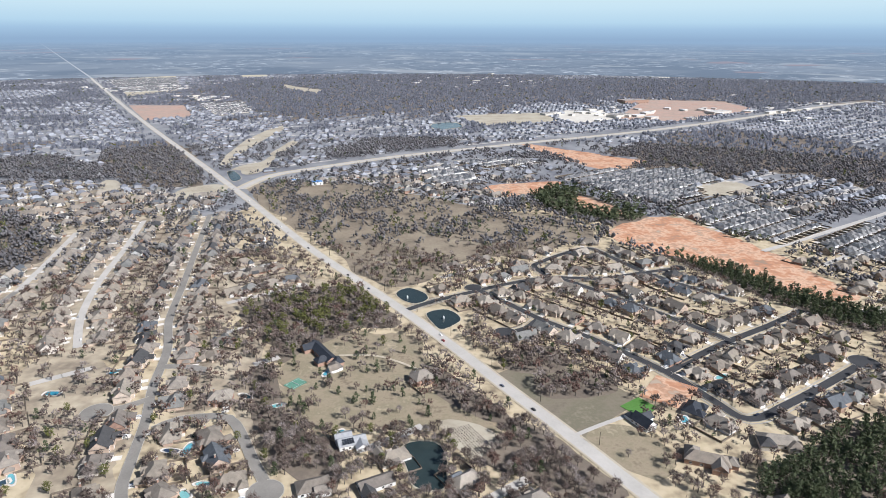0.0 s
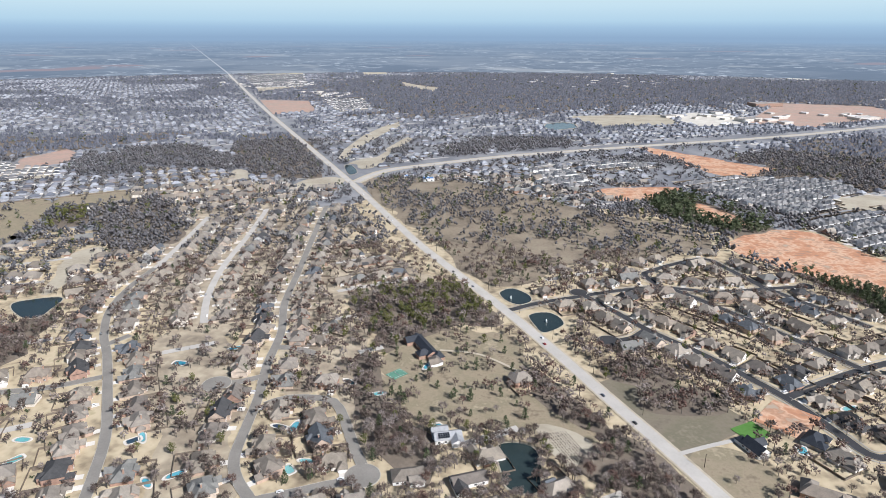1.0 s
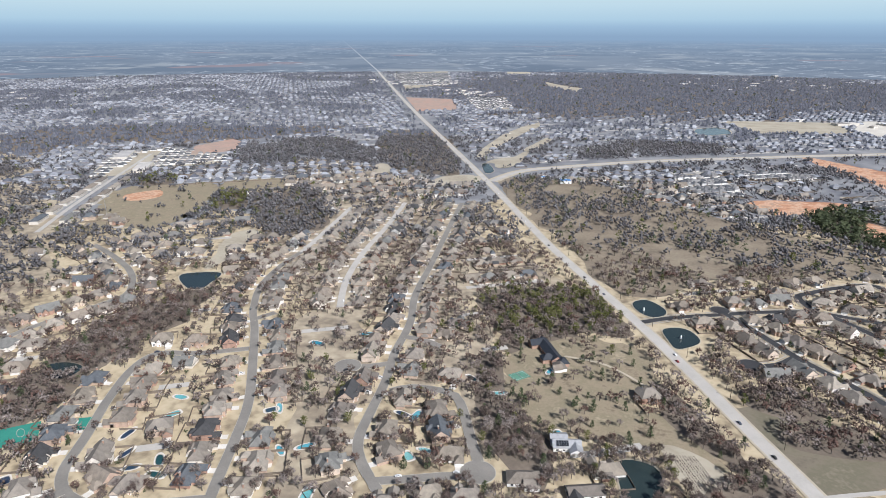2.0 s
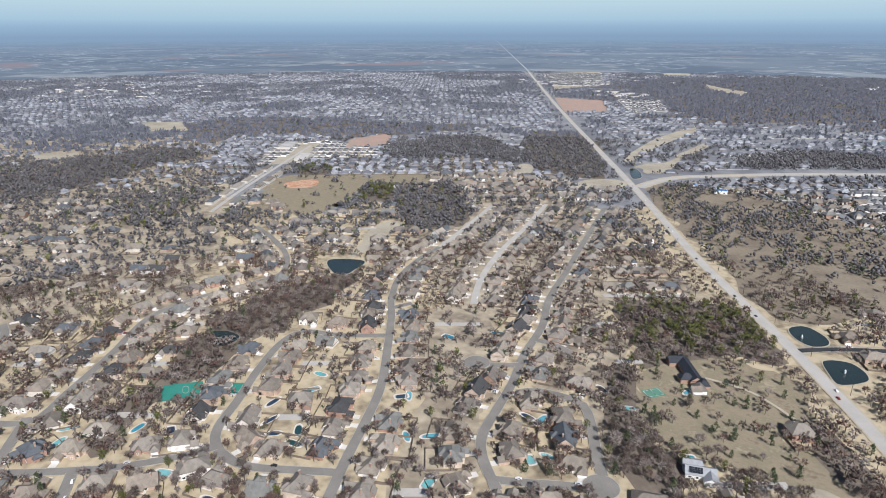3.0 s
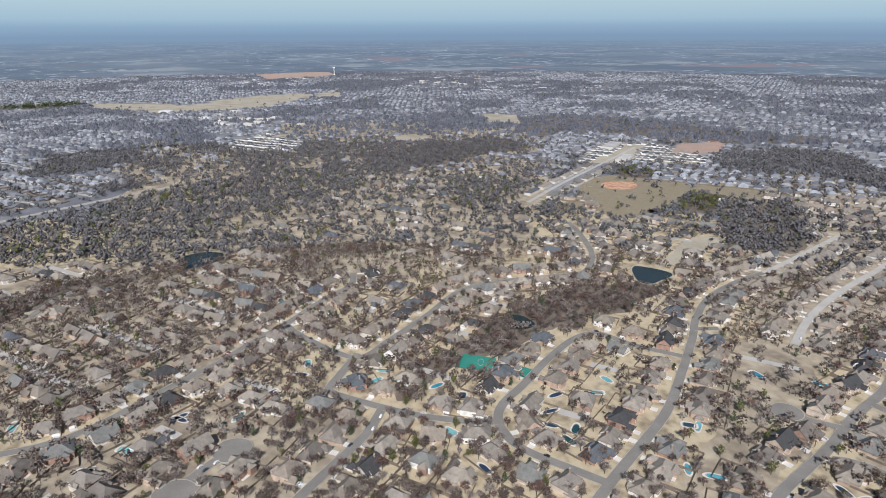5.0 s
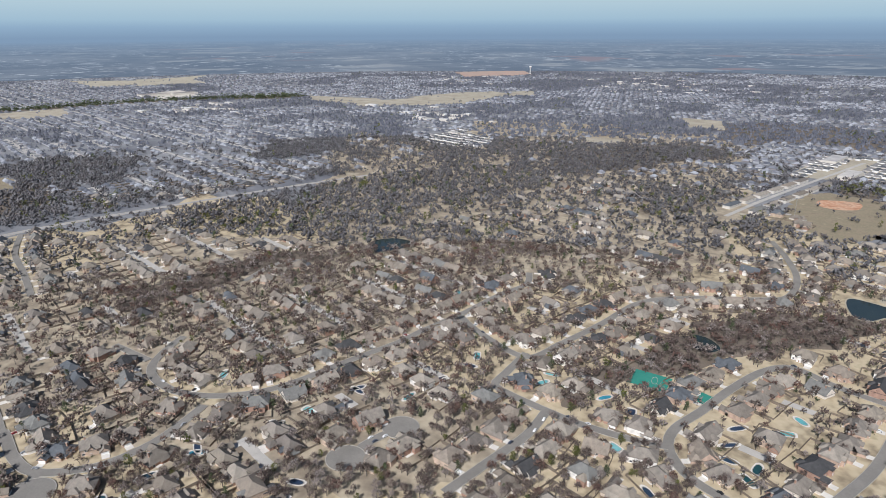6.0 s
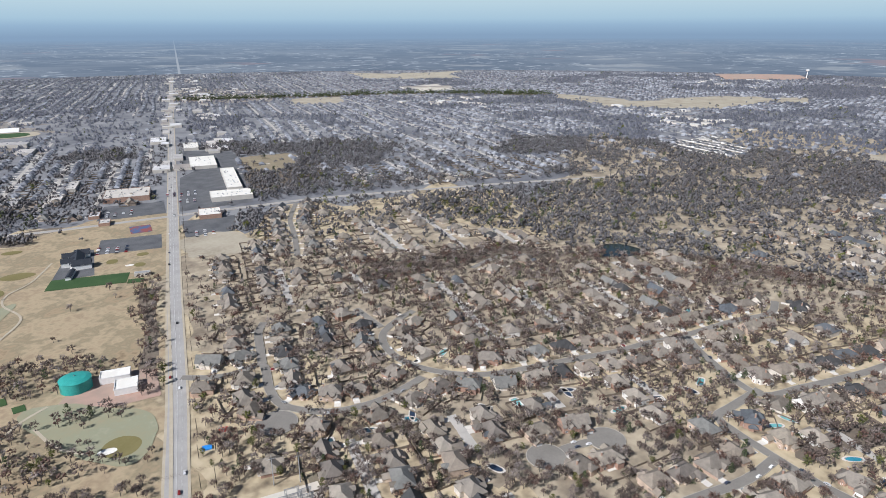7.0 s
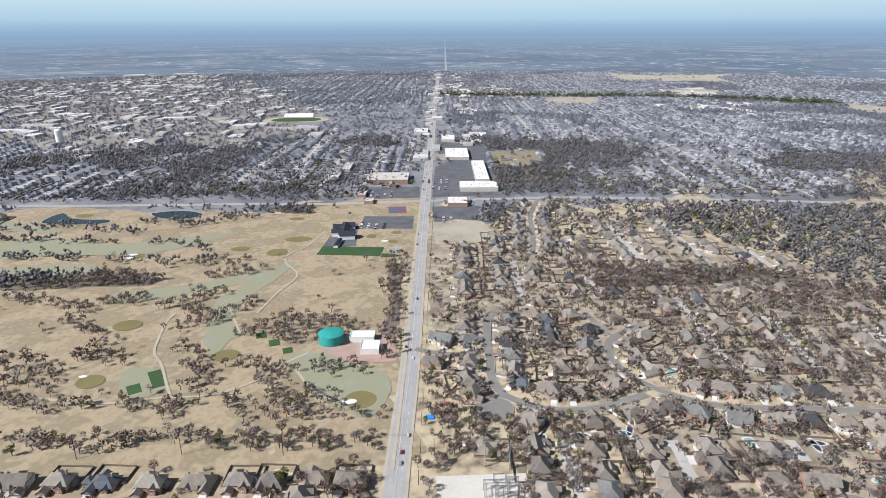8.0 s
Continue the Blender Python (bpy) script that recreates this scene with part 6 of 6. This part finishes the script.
for cx, cy, n, w in ((560, 2400, 26, 240), (-2300, 300, 20, 300), (1100, 2500, 20, 260), (-2650, -600, 16, 200), (-1500, 3500, 26, 420), (300, 4100, 40, 700), (1900, 2600, 30, 400), (-3300, 1700, 26, 500), (-3900, 700, 20, 400), (-1100, 2950, 24, 160)):
    for _ in range(n):
        add_shop(cx + r.gauss(0, w * 0.5), cy + r.gauss(0, w * 0.4), r.uniform(8, 26), r.uniform(7, 16), r.uniform(4, 8), turn_av + r.choice((0, 0.3)))
me = mesh_of("flat_roofed_buildings", vs, fs, [M_FLATROOF_I, M_STUCCO], index=ix)
tagged(new("flat_roofed_buildings", me), "pale flat-roofed shops and offices of the far town", "buildings", kind="stuff")

# ---- sports ground in the town ----
def oblong(half, rad, z):
    pts = []
    for sgn in (1, -1):
        for k in range(13):
            a = math.pi * (k / 12 - 0.5) + (0 if sgn > 0 else math.pi)
            pts.append((sgn * half + rad * math.cos(a), rad * math.sin(a), z))
    return pts, [tuple(range(26))]


sports = tagged(new("sports_ground"), "oval green playing field with a tan running track", "sports ground", kind="structure")
part("track", mesh_of("track", *oblong(48, 62, 0.9), M_GRAVEL), sports, "tan running track")
part("turf", mesh_of("turf", *oblong(38, 46, 1.1), M_TURF), sports, "green turf")
part("grandstand", mesh_of("grandstand", [(-50, 66, 1), (50, 66, 1), (50, 84, 1), (-50, 84, 1), (-50, 66, 2), (50, 66, 2), (50, 84, 12), (-50, 84, 12)], [(4, 5, 6, 7), (0, 1, 5, 4), (1, 2, 6, 5), (2, 3, 7, 6), (3, 0, 4, 7)], M_TRIM), sports, "white stepped grandstand")
sports.matrix_basis = pose(-1468, -1680, 0.0, 0, 0, 131)

# ---- apartment houses along a pale street ----
for k in range(12):
    t = (k // 2 + 0.4) / 6
    d = np.array([-0.52, 0.854])
    x, y = np.array([-935, 628]) + d * 330 * t + np.array([0.854, 0.52]) * (22 if k % 2 else -22)
    ob = tagged(new("apartment_house"), "long apartment house with a grey hip roof", "apartment house", "apartment houses of one street")
    (wv, wf), (rv, rf) = block(0, 0, 40, 13, 5.5, 0.5, True)
    part("wall", mesh_of("wall", wv, wf, M_STUCCO), ob)
    part("roof", mesh_of("roof", rv, rf, M_ROOF), ob)
    for q in range(6):
        part("window", MESH["window"], ob, "", pose(-15 + q * 6, -6.56, 2.6))
    ob.matrix_basis = pose(x, y, 0.1, 0, 0, 121.3)

# ---- water tank, water towers ----
def lathe(profile, n=32):
    v = [(rad * math.cos(2 * math.pi * i / n), rad * math.sin(2 * math.pi * i / n), z) for rad, z in profile for i in range(n)]
    f = [(i + n * j, (i + 1) % n + n * j, (i + 1) % n + n * (j + 1), i + n * (j + 1)) for j in range(len(profile) - 1) for i in range(n)]
    return v, f


tank = tagged(new("water_tank"), "teal steel water tank with a low domed roof", "water tank")
part("shell", mesh_of("shell", *lathe([(12.5, 0), (12.5, 9.6)], 40), M_TEAL), tank)
part("roof", mesh_of("roof", *lathe([(12.75, 9.5), (12.75, 9.8), (9, 11.2), (4.5, 12.0), (0.05, 12.3)], 40), M_TEAL), tank)
part("vent", mesh_of("vent", *lathe([(0.6, 12.1), (0.6, 12.9), (0.02, 13.1)], 12), M_STEEL), tank)
tank.matrix_basis = pose(-383, -419, 0.1)


def water_tower(x, y, h, label):
    ob = tagged(new("water_tower"), label, "water tower")
    part("column", mesh_of("column", *lathe([(5, 0), (2.6, 4), (2.4, h * 0.72), (4.5, h * 0.8)], 20), M_TRIM), ob)
    part("bowl", mesh_of("bowl", *lathe([(4.5, h * 0.8), (9, h * 0.86), (10, h * 0.92), (8, h * 0.98), (0.05, h)], 24), M_TRIM), ob)
    ob.matrix_basis = pose(x, y, 0)


water_tower(-4373, 1229, 52, "white water tower standing far off on red ground")
tw = tagged(new("standpipe"), "white cylindrical standpipe at the town edge", "water tower")
part("shell", mesh_of("shell", *lathe([(10, 0), (10, 36), (7, 39), (0.05, 40)], 24), M_TRIM), tw)
tw.matrix_basis = pose(-778, -1850, 0)

# ---- clubhouse and special houses ----
def big_house(x, y, turn, wings, roof, wall, label, name="house"):
    ob = tagged(new(name), label, "house")
    made = [block(*w) for w in wings]
    part("wall", mesh_of("wall", *join([m[0] for m in made]), wall), ob)
    for m in made:
        part("roof", mesh_of("roof", *m[1], roof), ob)
    w = wings[0]
    for i in range(4):
        part("window", MESH["window"], ob, "", pose(w[0] - w[2] * 0.36 + i * w[2] * 0.24, w[1] - w[3] / 2 - 0.06, 0.9))
        part("window", MESH["window"], ob, "", pose(w[0] - w[2] * 0.36 + i * w[2] * 0.24, w[1] + w[3] / 2 + 0.06, 0.9, 0, 0, 180))
    ob.matrix_basis = pose(x, y, 0.1, 0, 0, turn)
    return ob


big_house(-112, 524, -55, [(0, 0, 42, 11, 4, 0.6, False), (-16, -6, 10, 14, 4, 0.7, False), (14, -7, 9, 12, 4.2, 0.8, True), (22, 4, 12, 9, 3.6, 0.7, True)], M_BLACKROOF, M_BRICK, "long villa with black slate roofs in a wide lawn")
big_house(-96, 499, -55, [(0, 0, 12, 9, 3.5, 0.8, True), (3, -4, 7, 8, 3.2, 0.9, False)], M_ROOF, M_TRIM, "grey-roofed pool house beside the villa")
white = big_house(-66, 389, 20, [(0, 0, 20, 11, 3.6, 0.55, False), (-5, 7, 12, 12, 3.6, 0.5, False), (6, -6, 9, 10, 3.4, 0.6, False)], M_STEEL, M_TRIM, "white house with grey metal roofs and solar panels")
for i in range(3):
    for j in range(5):
        part("solar_panel", mesh_of("solar_panel", *box(-7.6 + j * 1.75, -4.9 + i * 1.5, 0, -6.0 + j * 1.75, -3.6 + i * 1.5, 0.08), M_BLACKROOF), white, "black solar panel", Matrix(((1, 0, 0, 0), (0, 1, 0, 0), (0, 0.55, 1, 6.75), (0, 0, 0, 1))))
big_house(-44, 345, 28, [(0, 0, 24, 11, 3.4, 0.6, False), (-8, -7, 9, 12, 3.4, 0.6, False)], M_ROOF, M_TRIM, "pale house with a grey roof beside bare woods")
big_house(155, 415, 120, [(0, 0, 17, 11, 3.6, 0.8, False), (4, -6, 8, 9, 3.6, 0.85, False), (11, 2, 7, 7, 3.2, 0.7, True)], M_BLACKROOF, M_TRIM, "new white house with a dark steep roof")
big_house(200, 434, 52, [(0, 0, 18, 12, 3.4, 0.8, True), (-5, -6, 8, 9, 3.2, 0.8, True), (7, -5, 7, 8, 3.2, 0.8, True)], M_BLACKROOF, M_WALL, "large dark-roofed house with a pool and pale terrace")
big_house(186, 370, -20, [(0, 0, 30, 12, 4, 0.75, True), (-10, 5, 10, 12, 4, 0.8, True), (8, -6, 10, 12, 4, 0.75, False), (16, 3, 9, 10, 3.5, 0.7, True)], M_ROOF, M_BRICK, "large brown brick house with many hip roofs")
big_house(247, 392, -12, [(0, 0, 28, 13, 4, 0.6, True), (-9, -5, 11, 12, 4, 0.65, True), (10, -5, 10, 11, 4, 0.6, True)], M_ROOF, M_STUCCO, "large pale house with green-grey roofs")
big_house(-85, 342, 20, [(0, 0, 22, 13, 3.2, 0.6, True), (5, -6, 10, 9, 3.2, 0.6, False)], M_ROOF, M_TRIM, "grey-roofed house with white walls at a turning circle")
club = big_house(-645, -655, 40, [(0, 0, 50, 16, 6, 0.55, False), (-14, -10, 14, 16, 6, 0.6, False), (10, -10, 14, 16, 6, 0.6, False), (24, 6, 18, 22, 6, 0.55, False), (-24, 5, 16, 18, 5, 0.6, False)], M_BLACKROOF, M_TRIM, "large clubhouse with black gabled roofs", "clubhouse")
big_house(-600, -625, 32, [(0, 0, 30, 6, 4, 0.4, False)], M_BLACKROOF, M_TRIM, "long black-roofed practice shelter", "shelter")

# ---- substation ----
pad("substation_yard", -289, -183, 31, 16.5, 128.5, 0.5, M_PALE, "pale gravel yard of a substation", "yard")
def gantry(x, y, w, h, turn):
    ob = tagged(new("substation_gantry"), "grey steel lattice gantry in the substation", "gantry", "substation gantries")
    for sx in (-w / 2, w / 2):
        pieces = []
        for dx, dy in ((-0.5, -0.5), (0.5, -0.5), (0.5, 0.5), (-0.5, 0.5)):
            pieces.append(box(sx + dx - 0.09, dy - 0.09, 0, sx + dx + 0.09, dy + 0.09, h))
        for k in range(int(h)):
            pieces.append(box(sx - 0.5, -0.55, k + 0.9, sx + 0.5, -0.47, k + 1.0))
            pieces.append(box(sx - 0.5, 0.47, k + 0.4, sx + 0.5, 0.55, k + 0.5))
        part("column", mesh_of("column", *join(pieces), M_STEEL), ob)
    part("beam", mesh_of("beam", *join([box(-w / 2 - 1, -0.5, h - 0.1, w / 2 + 1, -0.35, h + 0.1), box(-w / 2 - 1, 0.35, h - 0.1, w / 2 + 1, 0.5, h + 0.1), box(-w / 2 - 1, -0.1, h + 0.6, w / 2 + 1, 0.1, h + 0.8)]), M_STEEL), ob)
    ob.matrix_basis = pose(x, y, 0.5, 0, 0, turn)


for i, (dx, dy, w, h) in enumerate(((4, 6, 7, 11), (12, 6, 7, 11), (4, -1, 7, 8), (12, -1, 7, 8), (20, 4, 6, 9), (8, 11, 8, 13), (20, -3, 6, 8), (12, -8, 8, 7))):
    c, s = math.cos(radians(128.5)), math.sin(radians(128.5))
    gantry(-289 + c * dx + s * dy, -183 + s * dx - c * dy, w, h, 128.5)
pad("green_verge", -328, -162, 15, 9, 128.5, 0.48, M_MEADOW, "greenish grass verge beside the substation", "verge")
for k, (x, y) in enumerate(((-311, -196), (-318, -180))):
    ob = tagged(new("line_tower"), "tall pale steel pole of the power line", "line tower", "substation line poles")
    part("shaft", mesh_of("shaft", *lathe([(0.45, 0), (0.22, 24)], 10), M_STEEL), ob)
    part("crossarm", mesh_of("crossarm", *box(-3, -0.12, 21, 3, 0.12, 21.3), M_STEEL), ob)
    ob.matrix_basis = pose(x, y, 0.1, 0, 0, 128)
for name, x, y, a, b, h, m, label in (("tarpaulin", -336, -263, 2.6, 3.4, 1.4, M_BLUETARP, "bright blue tarpaulin over a stack in a yard"), ("garden_shed", -358, -263, 2.0, 3.4, 2.8, M_REDPAINT, "small red-painted shed beside a white house")):
    ob = tagged(new(name), label, name.replace("_", " "))
    v = [(-a, -b, 0), (a, -b, 0), (a, b, 0), (-a, b, 0), (-a, -b, h * 0.7), (a, -b, h * 0.7), (a, b, h * 0.7), (-a, b, h * 0.7), (0, -b, h), (0, b, h)]
    part("cover", mesh_of("cover", v, [(0, 1, 5, 8, 4), (2, 3, 7, 9, 6), (1, 2, 6, 5), (3, 0, 4, 7), (4, 8, 9, 7), (8, 5, 6, 9)], m), ob)
    ob.matrix_basis = pose(x, y, 0.05, 0, 0, 36)

# ---- poles and wires ----
def pole(x, y, h, turn, arms=1):
    ob = tagged(new("utility_pole"), "dark wooden utility pole with a crossarm", "utility pole", "poles along roads and lines")
    part("shaft", mesh_of("shaft", *lathe([(0.26, 0), (0.16, h)], 8), M_WOODPOLE), ob)
    for k in range(arms):
        part("crossarm", mesh_of("crossarm", *box(-1.6, -0.08, h - 0.9 - 1.4 * k, 1.6, 0.08, h - 0.7 - 1.4 * k), M_WOODPOLE), ob)
    ob.matrix_basis = pose(x, y, 0.1, 0, 0, turn)


LINE = [(-90, -520), (-148, -439), (-195, -382), (-237, -321), (-300, -232)]
for x, y in LINE:
    pole(x, y, 19, 34, 2)
for off in (-1.4, 0.0, 1.4):
    for (x0, y0), (x1, y1) in zip(LINE, LINE[1:]):
        wire = bpy.data.curves.new("power_wire", "CURVE")
        wire.dimensions, wire.bevel_depth = "3D", 0.03
        sp = wire.splines.new("POLY")
        sp.points.add(12)
        for k, p in enumerate(sp.points):
            t = k / 12
            p.co = (x0 + (x1 - x0) * t + off * 0.8, y0 + (y1 - y0) * t + off * 0.58, 18.3 - 1.6 * (1 - (2 * t - 1) ** 2), 1)
        wire.materials.append(M_WOODPOLE)
        tagged(new("power_wire", wire), "thin dark power wire sagging between poles", "wire", "power line wires")
for k in range(24):
    s = 330 + k * 34
    pole(-0.812 * s - 0.583 * -12 - 8, -0.583 * s + 0.812 * -12 - 20, 12, 34)
for k in range(14):
    t = k / 13
    x, y = LINES["section_road"][int(20 + t * 130)]
    pole(x + 9, y + 6, 11, 58)
for x, y, h in ((-1690, -3352, 60), (-880, 690, 40), (-160, 905, 42)):
    ob = tagged(new("radio_mast"), "thin steel lattice mast", "mast")
    part("lattice", mesh_of("lattice", *join([box(-0.5, -0.5, 0, -0.35, -0.35, h), box(0.35, -0.5, 0, 0.5, -0.35, h), box(-0.08, 0.4, 0, 0.08, 0.55, h)] + [box(-0.5, -0.5, z, 0.5, -0.4, z + 0.12) for z in range(0, int(h), 3)]), M_STEEL), ob)
    ob.matrix_basis = pose(x, y, 0)

# ---- lane lines of the avenue ----
line = LINES["avenue"]
sets = []
for off in (-3.7, -0.18, 0.18, 3.7):
    v, f = ribbon(line, (off + 0.08, off - 0.08), (0.62, 0.62))
    keep = np.arange(len(f)) % 2 == 0 if abs(off) == 3.7 else np.ones(len(f), bool)
    sets.append((v, [tuple(q) for q in f[keep]]))
part("lane_line", mesh_of("lane_line", *join(sets), M_PAINT), ROADS["avenue"], "worn white lane lines")

# ---- cars ----
def car_shell():
    prof = [(-2.3, 0.35), (-2.3, 0.8), (-1.9, 0.95), (-1.5, 1.0), (-0.9, 1.48), (0.7, 1.5), (1.25, 1.02), (2.1, 0.9), (2.35, 0.7), (2.35, 0.35)]
    n = len(prof)
    v = [(x, s * (0.9 if z < 1.2 else 0.72), z) for s in (-1, 1) for x, z in prof]
    f = [tuple(range(n)), tuple(range(2 * n - 1, n - 1, -1))] + [(i, i + n, (i + 1) % n + n, (i + 1) % n) for i in range(n)]
    return v, f


CAR_SHELL = car_shell()


def car_master():
    ob = tagged(new("car"), "parked or stopped car with glossy paint", "car", "cars on streets and lots")
    part("body", mesh_of("body", *CAR_SHELL, M_CAR), ob)
    g = [(-1.45, 1.02), (-0.92, 1.43), (0.68, 1.45), (1.18, 1.04)]
    v = [(x, s * (0.905 if z < 1.2 else 0.74), z) for s in (-1, 1) for x, z in g]
    part("glass", mesh_of("glass", v, [(0, 1, 2, 3), (7, 6, 5, 4), (0, 4, 5, 1), (3, 2, 6, 7)], M_GLASS), ob, "dark glass")
    w = lathe([(0.02, -0.11), (0.33, -0.11), (0.33, 0.11), (0.02, 0.11)], 10)
    me = mesh_of("wheel", *w, M_TYRE)
    for x in (-1.4, 1.45):
        for s in (-0.82, 0.82):
            part("wheel", me, ob, "", pose(x, s, 0.33, 90))
    return ob


car = car_master()
first_car = True
r = random.Random(21)
stops = []
av = LINES["avenue"]
for k in range(26):
    i = r.randrange(8, 190)
    d = av[min(i + 1, len(av) - 1)] - av[i]
    n = np.array([-d[1], d[0]]) / np.linalg.norm(d)
    stops.append((*(av[i] + n * r.choice((-5.4, -1.9, 1.9, 5.4))), math.degrees(math.atan2(d[1], d[0])), 0.64))
sr = LINES["section_road"]
for k in range(9):
    i = r.randrange(8, 160)
    d = sr[i + 1] - sr[i]
    n = np.array([-d[1], d[0]]) / np.linalg.norm(d)
    stops.append((*(sr[i] + n * r.choice((-2.2, 2.2))), math.degrees(math.atan2(d[1], d[0])), 0.46))
for name in ("l_loop", "m_loop", "m_street", "m_west", "l_spine", "p_cul", "q_entry", "o_street", "e_main", "n_street", "m_south", "x_street"):
    line = LINES[name]
    for k in range(3):
        i = r.randrange(2, len(line) - 2)
        d = line[i + 1] - line[i]
        n = np.array([-d[1], d[0]]) / np.linalg.norm(d)
        stops.append((*(line[i] + n * r.choice((-2.9, 2.9))), math.degrees(math.atan2(d[1], d[0])), 0.70))
for x, y, t, k in NEAR[::8]:
    gx = HOUSE[k]["garage"][0] + r.uniform(-1.2, 1.2)
    a = math.radians(t)
    stops.append((x + math.cos(a) * gx + math.sin(a) * 13.5, y + math.sin(a) * gx - math.cos(a) * 13.5, t + 90, 0.37))
lot_cars = []
for cx, cy, rows, cols in ((-700, -640, 4, 12), (-860, -760, 4, 12), (-1000, -740, 5, 12), (-960, -700, 3, 10), (-800, -560, 3, 12)):
    for i in range(rows):
        for j in range(cols):
            if r.random() < 0.6:
                dx, dy = (j - cols / 2) * 2.8, (i - rows / 2) * 12.0
                lot_cars.append((cx - 0.812 * dx - 0.583 * dy, cy - 0.583 * dx + 0.812 * dy, 126, 1.0))
cv, cf = [(x, y, z + 0.42) for x, y, z in CAR_SHELL[0]], CAR_SHELL[1]
merged("parked_cars", [(cv, tri(cf), lot_cars, 0)], [M_CAR_T], "rows of parked cars on the shop lots", "cars")
for x, y, t, z in stops:
    m = pose(x, y, z, 0, 0, t)
    if first_car:
        car.matrix_basis = m
        first_car = False
    else:
        copy_thing(car, m)

# ---- pond fountains ----
for x, y in ((-40, 657), (1, 603)):
    ob = tagged(new("fountain"), "white plume of a floating pond fountain", "fountain")
    part("plume", mesh_of("plume", *lathe([(0.4, 0.5), (1.0, 2.0), (0.7, 3.5), (0.05, 4.6)], 12), M_TRIM), ob)
    part("float", mesh_of("float", *lathe([(1.2, 0.55), (1.2, 0.8), (0.3, 0.9)], 12), M_STEEL), ob)
    ob.matrix_basis = pose(x, y, 0.1)
